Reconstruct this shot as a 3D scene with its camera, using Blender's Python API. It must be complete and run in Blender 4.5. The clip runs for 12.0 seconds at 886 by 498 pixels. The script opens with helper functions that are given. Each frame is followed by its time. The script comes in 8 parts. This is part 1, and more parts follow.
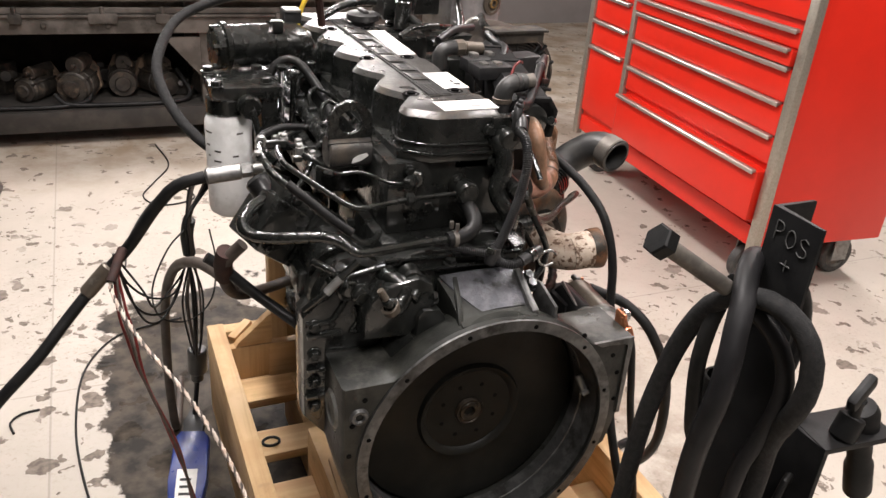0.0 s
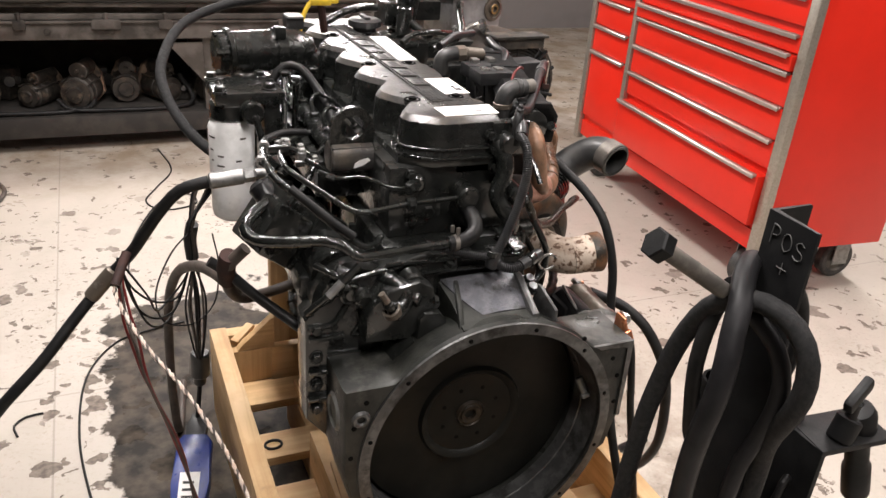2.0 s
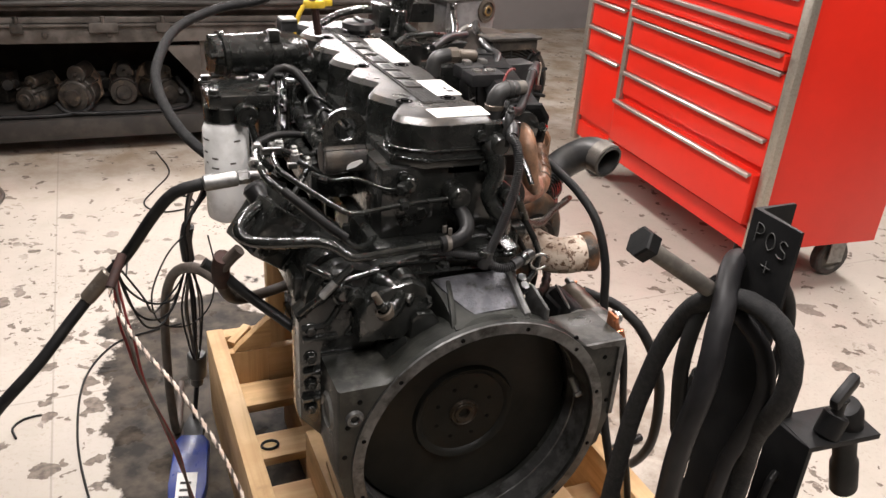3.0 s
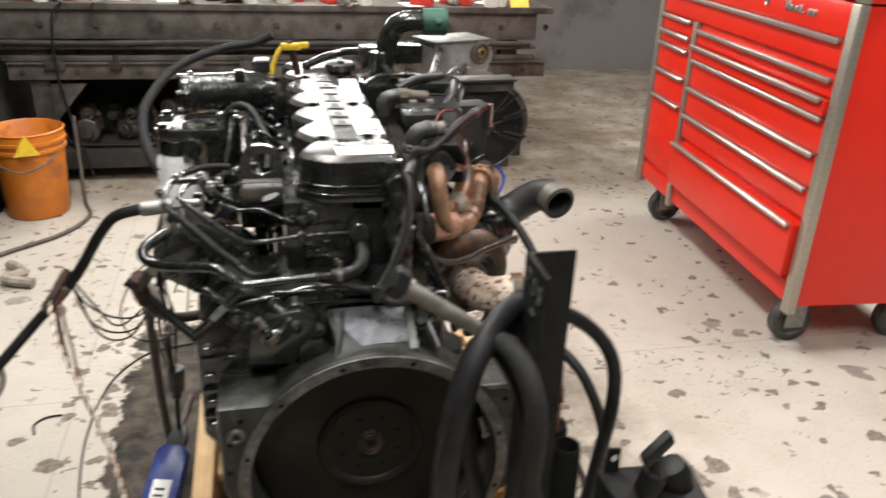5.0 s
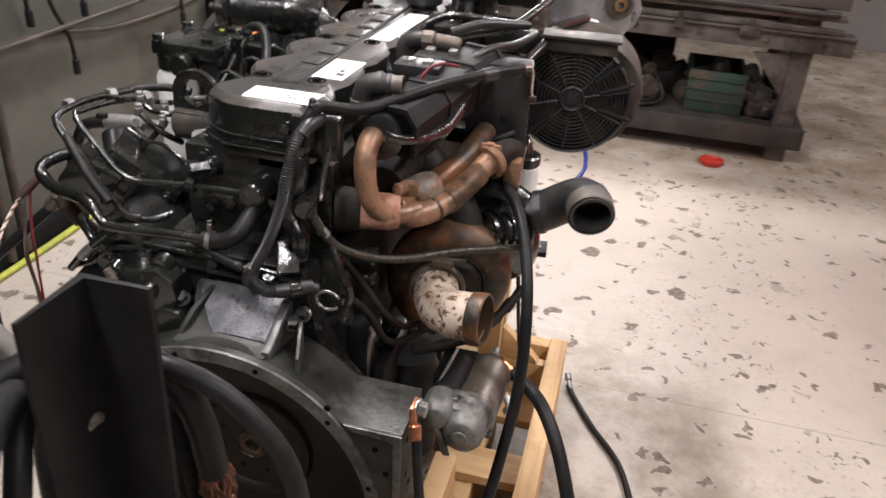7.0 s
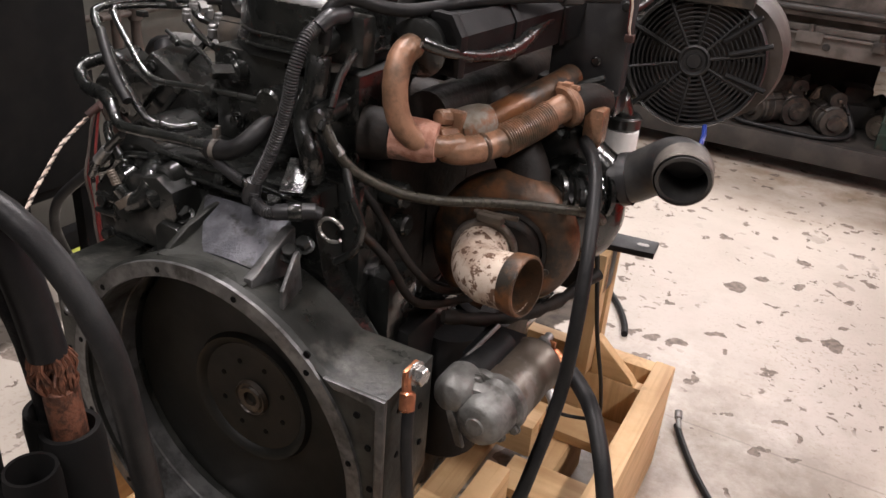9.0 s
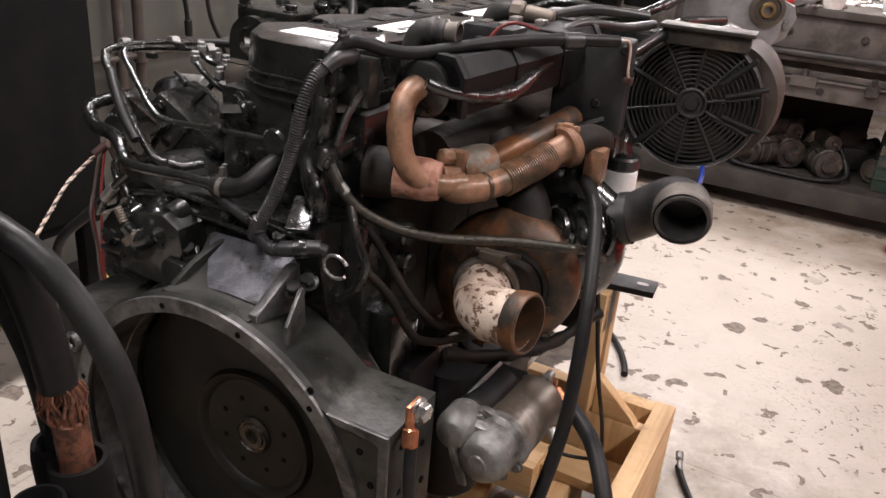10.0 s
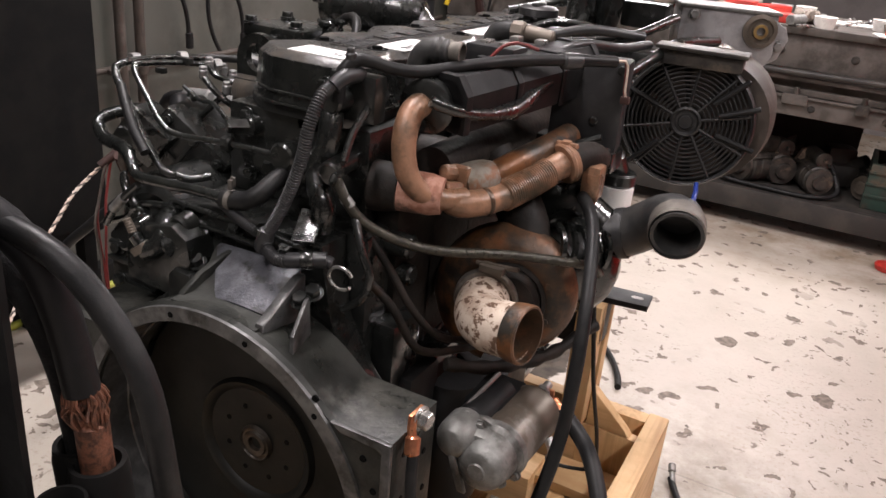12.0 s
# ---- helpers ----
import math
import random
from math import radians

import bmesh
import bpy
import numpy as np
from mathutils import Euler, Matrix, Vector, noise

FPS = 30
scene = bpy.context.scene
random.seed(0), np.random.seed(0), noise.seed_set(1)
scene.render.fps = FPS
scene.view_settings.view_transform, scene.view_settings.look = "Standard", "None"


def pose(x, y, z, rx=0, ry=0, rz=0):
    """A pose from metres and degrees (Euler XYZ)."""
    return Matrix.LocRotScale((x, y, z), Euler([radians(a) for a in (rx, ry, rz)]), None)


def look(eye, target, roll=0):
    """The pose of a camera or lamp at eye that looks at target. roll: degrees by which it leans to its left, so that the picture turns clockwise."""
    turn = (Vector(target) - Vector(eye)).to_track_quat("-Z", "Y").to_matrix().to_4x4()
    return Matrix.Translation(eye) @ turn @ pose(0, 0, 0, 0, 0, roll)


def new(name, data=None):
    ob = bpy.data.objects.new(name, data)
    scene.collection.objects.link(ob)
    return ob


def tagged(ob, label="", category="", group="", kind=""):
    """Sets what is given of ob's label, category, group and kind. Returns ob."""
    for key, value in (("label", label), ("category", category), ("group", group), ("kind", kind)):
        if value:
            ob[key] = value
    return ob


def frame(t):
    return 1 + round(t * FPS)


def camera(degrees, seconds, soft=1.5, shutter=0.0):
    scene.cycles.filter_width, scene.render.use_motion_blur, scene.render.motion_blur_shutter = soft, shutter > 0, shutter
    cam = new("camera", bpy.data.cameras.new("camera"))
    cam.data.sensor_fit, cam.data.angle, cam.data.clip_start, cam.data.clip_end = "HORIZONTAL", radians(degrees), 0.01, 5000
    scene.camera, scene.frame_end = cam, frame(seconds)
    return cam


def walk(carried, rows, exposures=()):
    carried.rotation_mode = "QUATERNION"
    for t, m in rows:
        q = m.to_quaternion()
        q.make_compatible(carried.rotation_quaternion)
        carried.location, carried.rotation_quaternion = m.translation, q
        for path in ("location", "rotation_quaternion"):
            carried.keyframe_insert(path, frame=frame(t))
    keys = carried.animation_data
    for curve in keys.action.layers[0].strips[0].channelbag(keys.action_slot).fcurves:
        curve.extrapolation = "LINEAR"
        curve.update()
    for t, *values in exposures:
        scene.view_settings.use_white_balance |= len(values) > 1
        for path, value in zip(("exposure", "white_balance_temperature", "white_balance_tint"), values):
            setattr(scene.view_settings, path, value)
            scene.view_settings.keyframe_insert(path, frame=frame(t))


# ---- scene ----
cam = camera(58.2, 12.0, 1.5, 0.4)
PATH = [
    (0, (-0.518, -0.881, 1.343), (0.235, 0.743, 0.452), 4.6),
    (0.5, (-0.519, -0.881, 1.343), (0.232, 0.745, 0.453), 4.5),
    (1, (-0.521, -0.885, 1.344), (0.227, 0.743, 0.457), 4.4),
    (1.5, (-0.518, -0.889, 1.345), (0.233, 0.741, 0.461), 4.4),
    (2, (-0.521, -0.891, 1.347), (0.229, 0.74, 0.466), 4.5),
    (2.5, (-0.519, -0.897, 1.35), (0.231, 0.735, 0.47), 4.5),
    (3, (-0.514, -0.905, 1.352), (0.236, 0.727, 0.473), 4.2),
    (3.2, (-0.512, -0.905, 1.353), (0.226, 0.73, 0.468), 3.9),
    (4.8, (-0.229, -1.073, 1.385), (0.15, 0.708, 0.559), 1.8),
    (5, (-0.161, -1.052, 1.386), (0.273, 0.722, 0.57), 2.5),
    (5.5, (0.025, -0.971, 1.384), (0.517, 0.797, 0.589), 4.6),
    (6, (0.214, -0.938, 1.362), (0.279, 0.884, 0.539), 3.0),
    (6.5, (0.362, -0.862, 1.366), (0.092, 0.895, 0.449), 2.4),
    (7, (0.445, -0.723, 1.335), (0.062, 0.987, 0.369), 4.1),
    (7.5, (0.547, -0.652, 1.311), (-0.158, 0.928, 0.307), 3.5),
    (7.7, (0.577, -0.615, 1.282), (-0.186, 0.943, 0.286), 3.5),
    (9.3, (0.571, -0.551, 1.149), (-0.232, 1.058, 0.275), 5.0),
    (9.5, (0.569, -0.555, 1.149), (-0.231, 1.068, 0.298), 5.0),
    (10, (0.574, -0.564, 1.154), (-0.248, 1.069, 0.343), 4.9),
    (10.5, (0.582, -0.581, 1.157), (-0.255, 1.045, 0.348), 4.4),
    (11, (0.583, -0.591, 1.164), (-0.251, 1.036, 0.355), 5.0),
    (11.5, (0.577, -0.594, 1.164), (-0.247, 1.045, 0.369), 5.2),
    (12, (0.575, -0.59, 1.164), (-0.239, 1.061, 0.383), 5.6),
]
walk(cam, [(t, look(eye, target, roll)) for t, eye, target, roll in PATH],
     exposures=[(0, 0.29, 6430, 9), (3.2, 0.29, 6430, 9), (4.9, 0.27, 6280, 2), (6.0, 0.21, 6180, 2), (6.5, 0.18, 6200, 8), (7.0, 0.15, 6250, 10), (7.7, 0.11, 6350, 13), (12, 0.11, 6300, 13)])

# ---- world, lamps ----
world = bpy.data.worlds.new("shop_air")
scene.world = world
world.use_nodes = True
world.node_tree.nodes["Background"].inputs[0].default_value = (0.9, 0.95, 1.0, 1)
world.node_tree.nodes["Background"].inputs[1].default_value = 0.02
WARM = (1.0, 0.925, 0.898)
CEIL = 3.4
# the last one is an added, unseen fill that lifts the shadows
LAMPS = [(-0.45, 0.85, 100), (2.3, 0.9, 76), (3.0, 3.0, 45), (-0.35, -1.45, 60), (2.3, -1.6, 40)]


def area_lamp(x, y, power):
    data = bpy.data.lights.new("tube_light", "AREA")
    data.shape, data.size, data.size_y, data.energy, data.color = "RECTANGLE", 0.24, 1.22, power, WARM
    ob = new("tube_light", data)
    ob.matrix_world = pose(x, y, CEIL - 0.17, 0, 0, 0)
    return ob


for lx, ly, lp in LAMPS:
    area_lamp(lx, ly, lp)
# the lamp hanging over the bench
BENCH_LAMP = Matrix.Translation((0.05, 3.42, 1.80)) @ Matrix.Rotation(radians(-38), 4, "X")
data = bpy.data.lights.new("tube_light", "AREA")
data.shape, data.size, data.size_y, data.energy, data.color = "RECTANGLE", 1.75, 0.22, 44, WARM
new("tube_light", data).matrix_world = BENCH_LAMP @ Matrix.Translation((0, 0, -0.04))

# ---- materials ----
def material(name, base, rough=0.5, metal=0.0, second=None, scale=30.0, mix=(0.45, 0.6), bump=0.0, bump_scale=None,
             rough_var=0.12, coat=0.0, detail=6.0, third=None, scale3=6.0, mix3=(0.55, 0.62), spec=0.5, per_piece=0.0):
    """Two colours mixed by fine noise, a third in larger patches, uneven gloss and fine relief; all in metres of the world."""
    m = bpy.data.materials.new(name)
    m.use_nodes = True
    nt = m.node_tree
    n, l = nt.nodes, nt.links
    b = n["Principled BSDF"]
    b.inputs["Roughness"].default_value, b.inputs["Metallic"].default_value = rough, metal
    b.inputs["Specular IOR Level"].default_value = spec
    b.inputs["Coat Weight"].default_value = coat
    b.inputs["Coat Roughness"].default_value = 0.11
    geo = n.new("ShaderNodeNewGeometry")

    def noise_at(sc, det=detail, rgh=0.6):
        t = n.new("ShaderNodeTexNoise")
        t.inputs["Scale"].default_value, t.inputs["Detail"].default_value, t.inputs["Roughness"].default_value = sc, det, rgh
        l.new(geo.outputs["Position"], t.inputs["Vector"])
        return t

    def ramp(src, a, c):
        r = n.new("ShaderNodeMapRange")
        r.inputs["From Min"].default_value, r.inputs["From Max"].default_value = a, c
        l.new(src, r.inputs["Value"])
        return r.outputs["Result"]

    def mixed(f, a, c):
        x = n.new("ShaderNodeMix")
        x.data_type = "RGBA"
        l.new(f, x.inputs["Factor"])
        for sock, v in ((x.inputs["A"], a), (x.inputs["B"], c)):
            if isinstance(v, bpy.types.NodeSocket):
                l.new(v, sock)
            else:
                sock.default_value = (*v, 1)
        return x.outputs["Result"]

    fine = noise_at(scale)
    col = mixed(ramp(fine.outputs["Fac"], *mix), base, second or tuple(c * 0.75 for c in base))
    if third:
        col = mixed(ramp(noise_at(scale3, 8.0, 0.68).outputs["Fac"], *mix3), col, third)
    if per_piece:
        info = n.new("ShaderNodeObjectInfo")
        hsv = n.new("ShaderNodeHueSaturation")
        l.new(ramp_value(nt, info.outputs["Random"], 1 - per_piece, 1 + per_piece), hsv.inputs["Value"])
        l.new(col, hsv.inputs["Color"])
        col = hsv.outputs["Color"]
    l.new(col, b.inputs["Base Color"])
    rr = n.new("ShaderNodeMapRange")
    rr.inputs["From Min"].default_value, rr.inputs["From Max"].default_value = 0.3, 0.7
    rr.inputs["To Min"].default_value, rr.inputs["To Max"].default_value = max(0.02, rough - rough_var), min(1, rough + rough_var)
    l.new(noise_at(scale * 0.6).outputs["Fac"], rr.inputs["Value"])
    l.new(rr.outputs["Result"], b.inputs["Roughness"])
    if bump:
        bp = n.new("ShaderNodeBump")
        bp.inputs["Strength"].default_value, bp.inputs["Distance"].default_value = bump, 0.002
        l.new(noise_at(bump_scale or scale * 4, 4.0).outputs["Fac"], bp.inputs["Height"])
        l.new(bp.outputs["Normal"], b.inputs["Normal"])
        l.new(bp.outputs["Normal"], b.inputs["Coat Normal"])
    return m


def ramp_value(nt, src, lo, hi):
    r = nt.nodes.new("ShaderNodeMapRange")
    r.inputs["To Min"].default_value, r.inputs["To Max"].default_value = lo, hi
    nt.links.new(src, r.inputs["Value"])
    return r.outputs["Result"]


BLACK = material("black_engine_paint", (0.0085, 0.0092, 0.0085), 0.30, second=(0.014, 0.0148, 0.0135), scale=34, bump=0.55, bump_scale=42, rough_var=0.16, third=(0.026, 0.0265, 0.022), scale3=13, mix3=(0.60, 0.74), coat=0.85, spec=0.3)
GLOSS = material("wet_black_paint", (0.0065, 0.0072, 0.0066), 0.26, second=(0.0105, 0.0115, 0.0105), scale=50, bump=0.6, bump_scale=85, rough_var=0.12, coat=0.8, spec=0.35, third=(0.022, 0.022, 0.018), scale3=18, mix3=(0.60, 0.74))
CAST = material("worn_cast_iron", (0.0108, 0.0115, 0.0100), 0.44, 0.08, second=(0.026, 0.0268, 0.0235), scale=15, bump=0.3, bump_scale=140, third=(0.058, 0.057, 0.050), scale3=13, mix3=(0.56, 0.70), spec=0.30, rough_var=0.24)
FACE = material("bare_machined_flange", (0.070, 0.070, 0.069), 0.42, 0.5, second=(0.115, 0.115, 0.113), scale=36, bump=0.2, bump_scale=220, third=(0.026, 0.025, 0.023), scale3=22, mix3=(0.50, 0.64), rough_var=0.16)
PLATE = material("grey_cast_plate", (0.080, 0.082, 0.092), 0.36, 0.5, second=(0.125, 0.127, 0.142), scale=40, bump=0.45, bump_scale=300, third=(0.030, 0.029, 0.027), scale3=34, mix3=(0.54, 0.66))
FLY = material("oily_flywheel_steel", (0.0052, 0.0054, 0.0044), 0.5, 0.0, second=(0.0095, 0.0092, 0.0072), scale=12, third=(0.0042, 0.0042, 0.0035), scale3=6, spec=0.22, bump=0.15, bump_scale=60, rough_var=0.18)
HUBM = material("oily_hub_steel", (0.022, 0.017, 0.012), 0.42, 0.4, second=(0.04, 0.03, 0.021), scale=70)
COVER = material("satin_cover_paint", (0.043, 0.042, 0.041), 0.32, 0.2, second=(0.060, 0.057, 0.053), scale=30, bump=0.3, bump_scale=300, rough_var=0.10, third=(0.105, 0.088, 0.070), scale3=13, mix3=(0.52, 0.72), coat=0.25)
STEEL = material("bright_steel", (0.50, 0.49, 0.47), 0.3, 0.9, second=(0.4, 0.39, 0.37), scale=80)
DULL = material("dull_zinc", (0.30, 0.30, 0.29), 0.45, 0.7, second=(0.22, 0.215, 0.21), scale=60, bump=0.1)
ALU = material("cast_aluminium", (0.165, 0.165, 0.155), 0.45, 0.4, second=(0.115, 0.113, 0.105), scale=45, bump=0.4, bump_scale=200, third=(0.045, 0.042, 0.037), scale3=22, mix3=(0.50, 0.66), rough_var=0.16)
RUST = material("rusted_pipe", (0.265, 0.140, 0.082), 0.44, 0.1, second=(0.150, 0.082, 0.046), scale=20, bump=0.45, bump_scale=130, third=(0.060, 0.046, 0.030), scale3=17, mix3=(0.46, 0.62), rough_var=0.24)
PINK = material("pink_heat_scale", (0.38, 0.20, 0.145), 0.8, second=(0.25, 0.11, 0.07), scale=60, bump=0.4, third=(0.10, 0.062, 0.045), scale3=24, mix3=(0.50, 0.62))
BURNT = material("burnt_turbine_iron", (0.070, 0.040, 0.022), 0.46, 0.2, second=(0.165, 0.070, 0.028), scale=20, bump=0.7, bump_scale=80, third=(0.026, 0.022, 0.017), scale3=19, mix3=(0.48, 0.60), rough_var=0.18)
SOOT = material("sooty_exhaust_iron", (0.011, 0.0095, 0.008), 0.6, 0.0, second=(0.020, 0.015, 0.012), scale=24, bump=0.6, bump_scale=100, third=(0.036, 0.020, 0.012), scale3=14, mix3=(0.60, 0.75), spec=0.2)
COLLAR = material("scorched_grey_collar", (0.19, 0.17, 0.14), 0.6, 0.2, second=(0.11, 0.08, 0.05), scale=40, bump=0.4, bump_scale=160, third=(0.17, 0.075, 0.035), scale3=34, mix3=(0.52, 0.62))
# pale speckled colour that paints a highlight on the turbine flange
SPECKLE = material("speckled_highlight", (0.27, 0.225, 0.17), 0.7, second=(0.17, 0.13, 0.09), scale=40, bump=0.5, bump_scale=150, third=(0.040, 0.028, 0.020), scale3=80, mix3=(0.49, 0.53))
FLAKY = material("flaking_white_pipe", (0.50, 0.415, 0.335), 0.72, second=(0.37, 0.28, 0.215), scale=34, bump=0.5, bump_scale=150, third=(0.105, 0.058, 0.034), scale3=78, mix3=(0.53, 0.56))
COPPER = material("copper_lug", (0.75, 0.33, 0.17), 0.35, 0.9, second=(0.55, 0.22, 0.12), scale=60)
TANCAST = material("tan_stained_casting", (0.24, 0.17, 0.12), 0.6, 0.1, second=(0.12, 0.085, 0.06), scale=26, bump=0.5, bump_scale=120, third=(0.04, 0.033, 0.026), scale3=14, mix3=(0.52, 0.64))
FRAY = material("dull_copper_strands", (0.20, 0.085, 0.05), 0.55, 0.4, second=(0.075, 0.036, 0.024), scale=150, bump=0.5, bump_scale=500)
BRASS = material("tarnished_brass", (0.42, 0.28, 0.11), 0.4, 0.8, second=(0.25, 0.16, 0.07), scale=60)
RUBBER = material("black_rubber", (0.0095, 0.0095, 0.0098), 0.46, second=(0.0145, 0.0142, 0.0138), scale=30, bump=0.2, bump_scale=200, third=(0.022, 0.020, 0.018), scale3=14, mix3=(0.58, 0.75), spec=0.2)
CLOTHHOSE = material("cloth_covered_hose", (0.008, 0.008, 0.0085), 0.7, second=(0.014, 0.0138, 0.0135), scale=180, bump=0.6, bump_scale=700, spec=0.3)
SMOOTHHOSE = material("smooth_rubber_cable", (0.0088, 0.0085, 0.0092), 0.5, second=(0.0135, 0.013, 0.014), scale=24, bump=0.15, bump_scale=120, third=(0.009, 0.009, 0.009), scale3=14, mix3=(0.5, 0.7), spec=0.2)
BRAID = material("braided_steel_hose", (0.030, 0.028, 0.022), 0.34, 0.5, second=(0.055, 0.050, 0.038), scale=160, bump=0.4, bump_scale=700)
PLASTIC = material("black_plastic", (0.018, 0.018, 0.019), 0.40, second=(0.028, 0.028, 0.028), scale=40, bump=0.08)
DUSTY = material("dusty_black_plastic", (0.012, 0.012, 0.012), 0.5, second=(0.022, 0.021, 0.020), scale=22)
GREYRUB = material("grey_moulded_rubber", (0.024, 0.024, 0.024), 0.42, second=(0.038, 0.037, 0.035), scale=30, bump=0.25, bump_scale=120, third=(0.060, 0.055, 0.048), scale3=20, mix3=(0.60, 0.76))
ENAMEL = material("white_filter_enamel", (0.84, 0.84, 0.83), 0.35, second=(0.70, 0.70, 0.68), scale=20, third=(0.42, 0.41, 0.39), scale3=30, mix3=(0.64, 0.74))
LABEL = material("white_label_paper", (0.80, 0.79, 0.77), 0.5, second=(0.74, 0.73, 0.71), scale=60)
# print on labels, and painted shade on the rocker cover
INK = material("dark_ink_and_shade", (0.03, 0.03, 0.03), 0.6)
SILVERINK = material("scratched_paint_mark", (0.075, 0.075, 0.072), 0.7)
# near-black that paints the shade inside holes and recesses
HOLE = material("hole_shade_black", (0.003, 0.003, 0.003), 0.9, spec=0.1)
RED = material("red_enamel", (0.66, 0.022, 0.010), 0.33, second=(0.63, 0.021, 0.0095), scale=5, coat=0.08, rough_var=0.04, third=(0.60, 0.020, 0.009), scale3=3, mix3=(0.5, 0.75), spec=0.35)
TRIM = material("brushed_trim", (0.42, 0.385, 0.33), 0.38, 0.75, second=(0.36, 0.33, 0.28), scale=120, rough_var=0.08)
CHROME = material("drawer_rail_aluminium", (0.50, 0.44, 0.40), 0.36, 0.8, second=(0.46, 0.40, 0.36), scale=14, rough_var=0.03)
TYRE = material("caster_tyre", (0.03, 0.03, 0.03), 0.55, second=(0.06, 0.055, 0.05), scale=40)
WALLP = material("greenish_wall_paint", (0.085, 0.085, 0.072), 0.55, second=(0.068, 0.068, 0.058), scale=3.0, bump=0.15, bump_scale=60, third=(0.036, 0.034, 0.028), scale3=2.2, mix3=(0.50, 0.70))
FARWALL = material("grey_far_wall", (0.20, 0.185, 0.18), 0.7, second=(0.17, 0.155, 0.15), scale=1.6, bump=0.1, bump_scale=40, third=(0.13, 0.12, 0.115), scale3=0.9)
CEILP = material("ceiling_paint", (0.72, 0.71, 0.69), 0.8, second=(0.66, 0.65, 0.63), scale=2)
PIPE = material("old_iron_pipe", (0.10, 0.09, 0.08), 0.55, 0.4, second=(0.16, 0.145, 0.125), scale=30, bump=0.2)
DARK = material("sooty_black_steel", (0.005, 0.005, 0.005), 0.95, second=(0.008, 0.0075, 0.007), scale=12, spec=0.15, bump=0.1)
IRON = material("stand_black_iron", (0.006, 0.006, 0.0063), 0.5, 0.0, second=(0.0095, 0.0095, 0.0095), scale=26, bump=0.15, bump_scale=160, spec=0.2)
DRUM = material("sooty_rusted_drum", (0.055, 0.043, 0.035), 0.55, 0.2, second=(0.035, 0.028, 0.023), scale=18, bump=0.3, third=(0.085, 0.07, 0.06), scale3=9)
BENCHM = material("greasy_bench_steel", (0.105, 0.094, 0.084), 0.55, 0.2, second=(0.062, 0.054, 0.047), scale=9, bump=0.3, third=(0.030, 0.027, 0.023), scale3=5, mix3=(0.50, 0.66), spec=0.35)
SHELFM = material("black_oily_shelf", (0.022, 0.020, 0.018), 0.6, second=(0.04, 0.035, 0.03), scale=10, bump=0.2)
GRIME = material("greasy_old_casting", (0.050, 0.043, 0.036), 0.5, 0.25, second=(0.020, 0.018, 0.016), scale=26, bump=0.6, bump_scale=80, third=(0.16, 0.12, 0.085), scale3=15, mix3=(0.56, 0.70), rough_var=0.2)
GREY = material("grey_machined_box", (0.34, 0.33, 0.33), 0.42, 0.5, second=(0.27, 0.26, 0.26), scale=40, bump=0.15, third=(0.16, 0.14, 0.125), scale3=14, mix3=(0.56, 0.72))
BROWNMETAL = material("rust_stained_drum", (0.115, 0.095, 0.075), 0.42, 0.4, second=(0.08, 0.064, 0.05), scale=18, bump=0.2, third=(0.18, 0.16, 0.14), scale3=9)
DIRTYGREEN = material("dirty_green_plastic", (0.012, 0.034, 0.024), 0.6, second=(0.02, 0.024, 0.018), scale=14, third=(0.05, 0.04, 0.025), scale3=10)
GREEN = material("green_plastic", (0.035, 0.10, 0.075), 0.5, second=(0.025, 0.07, 0.05), scale=20)
ORANGE = material("orange_bucket_plastic", (0.52, 0.16, 0.012), 0.5, second=(0.44, 0.13, 0.012), scale=14, third=(0.32, 0.10, 0.02), scale3=8)
YELLOW = material("yellow_plastic", (0.70, 0.48, 0.02), 0.45, second=(0.55, 0.38, 0.03), scale=40)
LIME = material("lime_air_hose", (0.37, 0.40, 0.05), 0.5, second=(0.28, 0.30, 0.05), scale=30)
BLUE = material("blue_adapter_plastic", (0.016, 0.035, 0.20), 0.35, second=(0.012, 0.028, 0.16), scale=30)
REDWIRE = material("red_wire", (0.15, 0.018, 0.016), 0.45, second=(0.09, 0.016, 0.014), scale=40)
PALEWIRE = material("pale_wire", (0.55, 0.47, 0.40), 0.5, second=(0.45, 0.33, 0.26), scale=60)
BROWNHOSE = material("brown_rubber_hose", (0.075, 0.058, 0.048), 0.6, second=(0.05, 0.04, 0.034), scale=40, bump=0.3)
TAPE = material("red_brown_tape", (0.045, 0.022, 0.018), 0.7, second=(0.03, 0.017, 0.015), scale=50, spec=0.25)
RAG = material("dirty_rag", (0.30, 0.26, 0.22), 0.9, second=(0.2, 0.17, 0.14), scale=30)
REDPLASTIC = material("red_plastic", (0.48, 0.035, 0.025), 0.45, second=(0.36, 0.03, 0.022), scale=20)
PAPER = material("shop_paper", (0.68, 0.66, 0.62), 0.7, second=(0.55, 0.53, 0.5), scale=30)
GLOW = bpy.data.materials.new("fluorescent_glow")
GLOW.use_nodes = True
GLOW.node_tree.nodes["Principled BSDF"].inputs["Emission Color"].default_value = (1, 0.93, 0.85, 1)
GLOW.node_tree.nodes["Principled BSDF"].inputs["Emission Strength"].default_value = 6.0


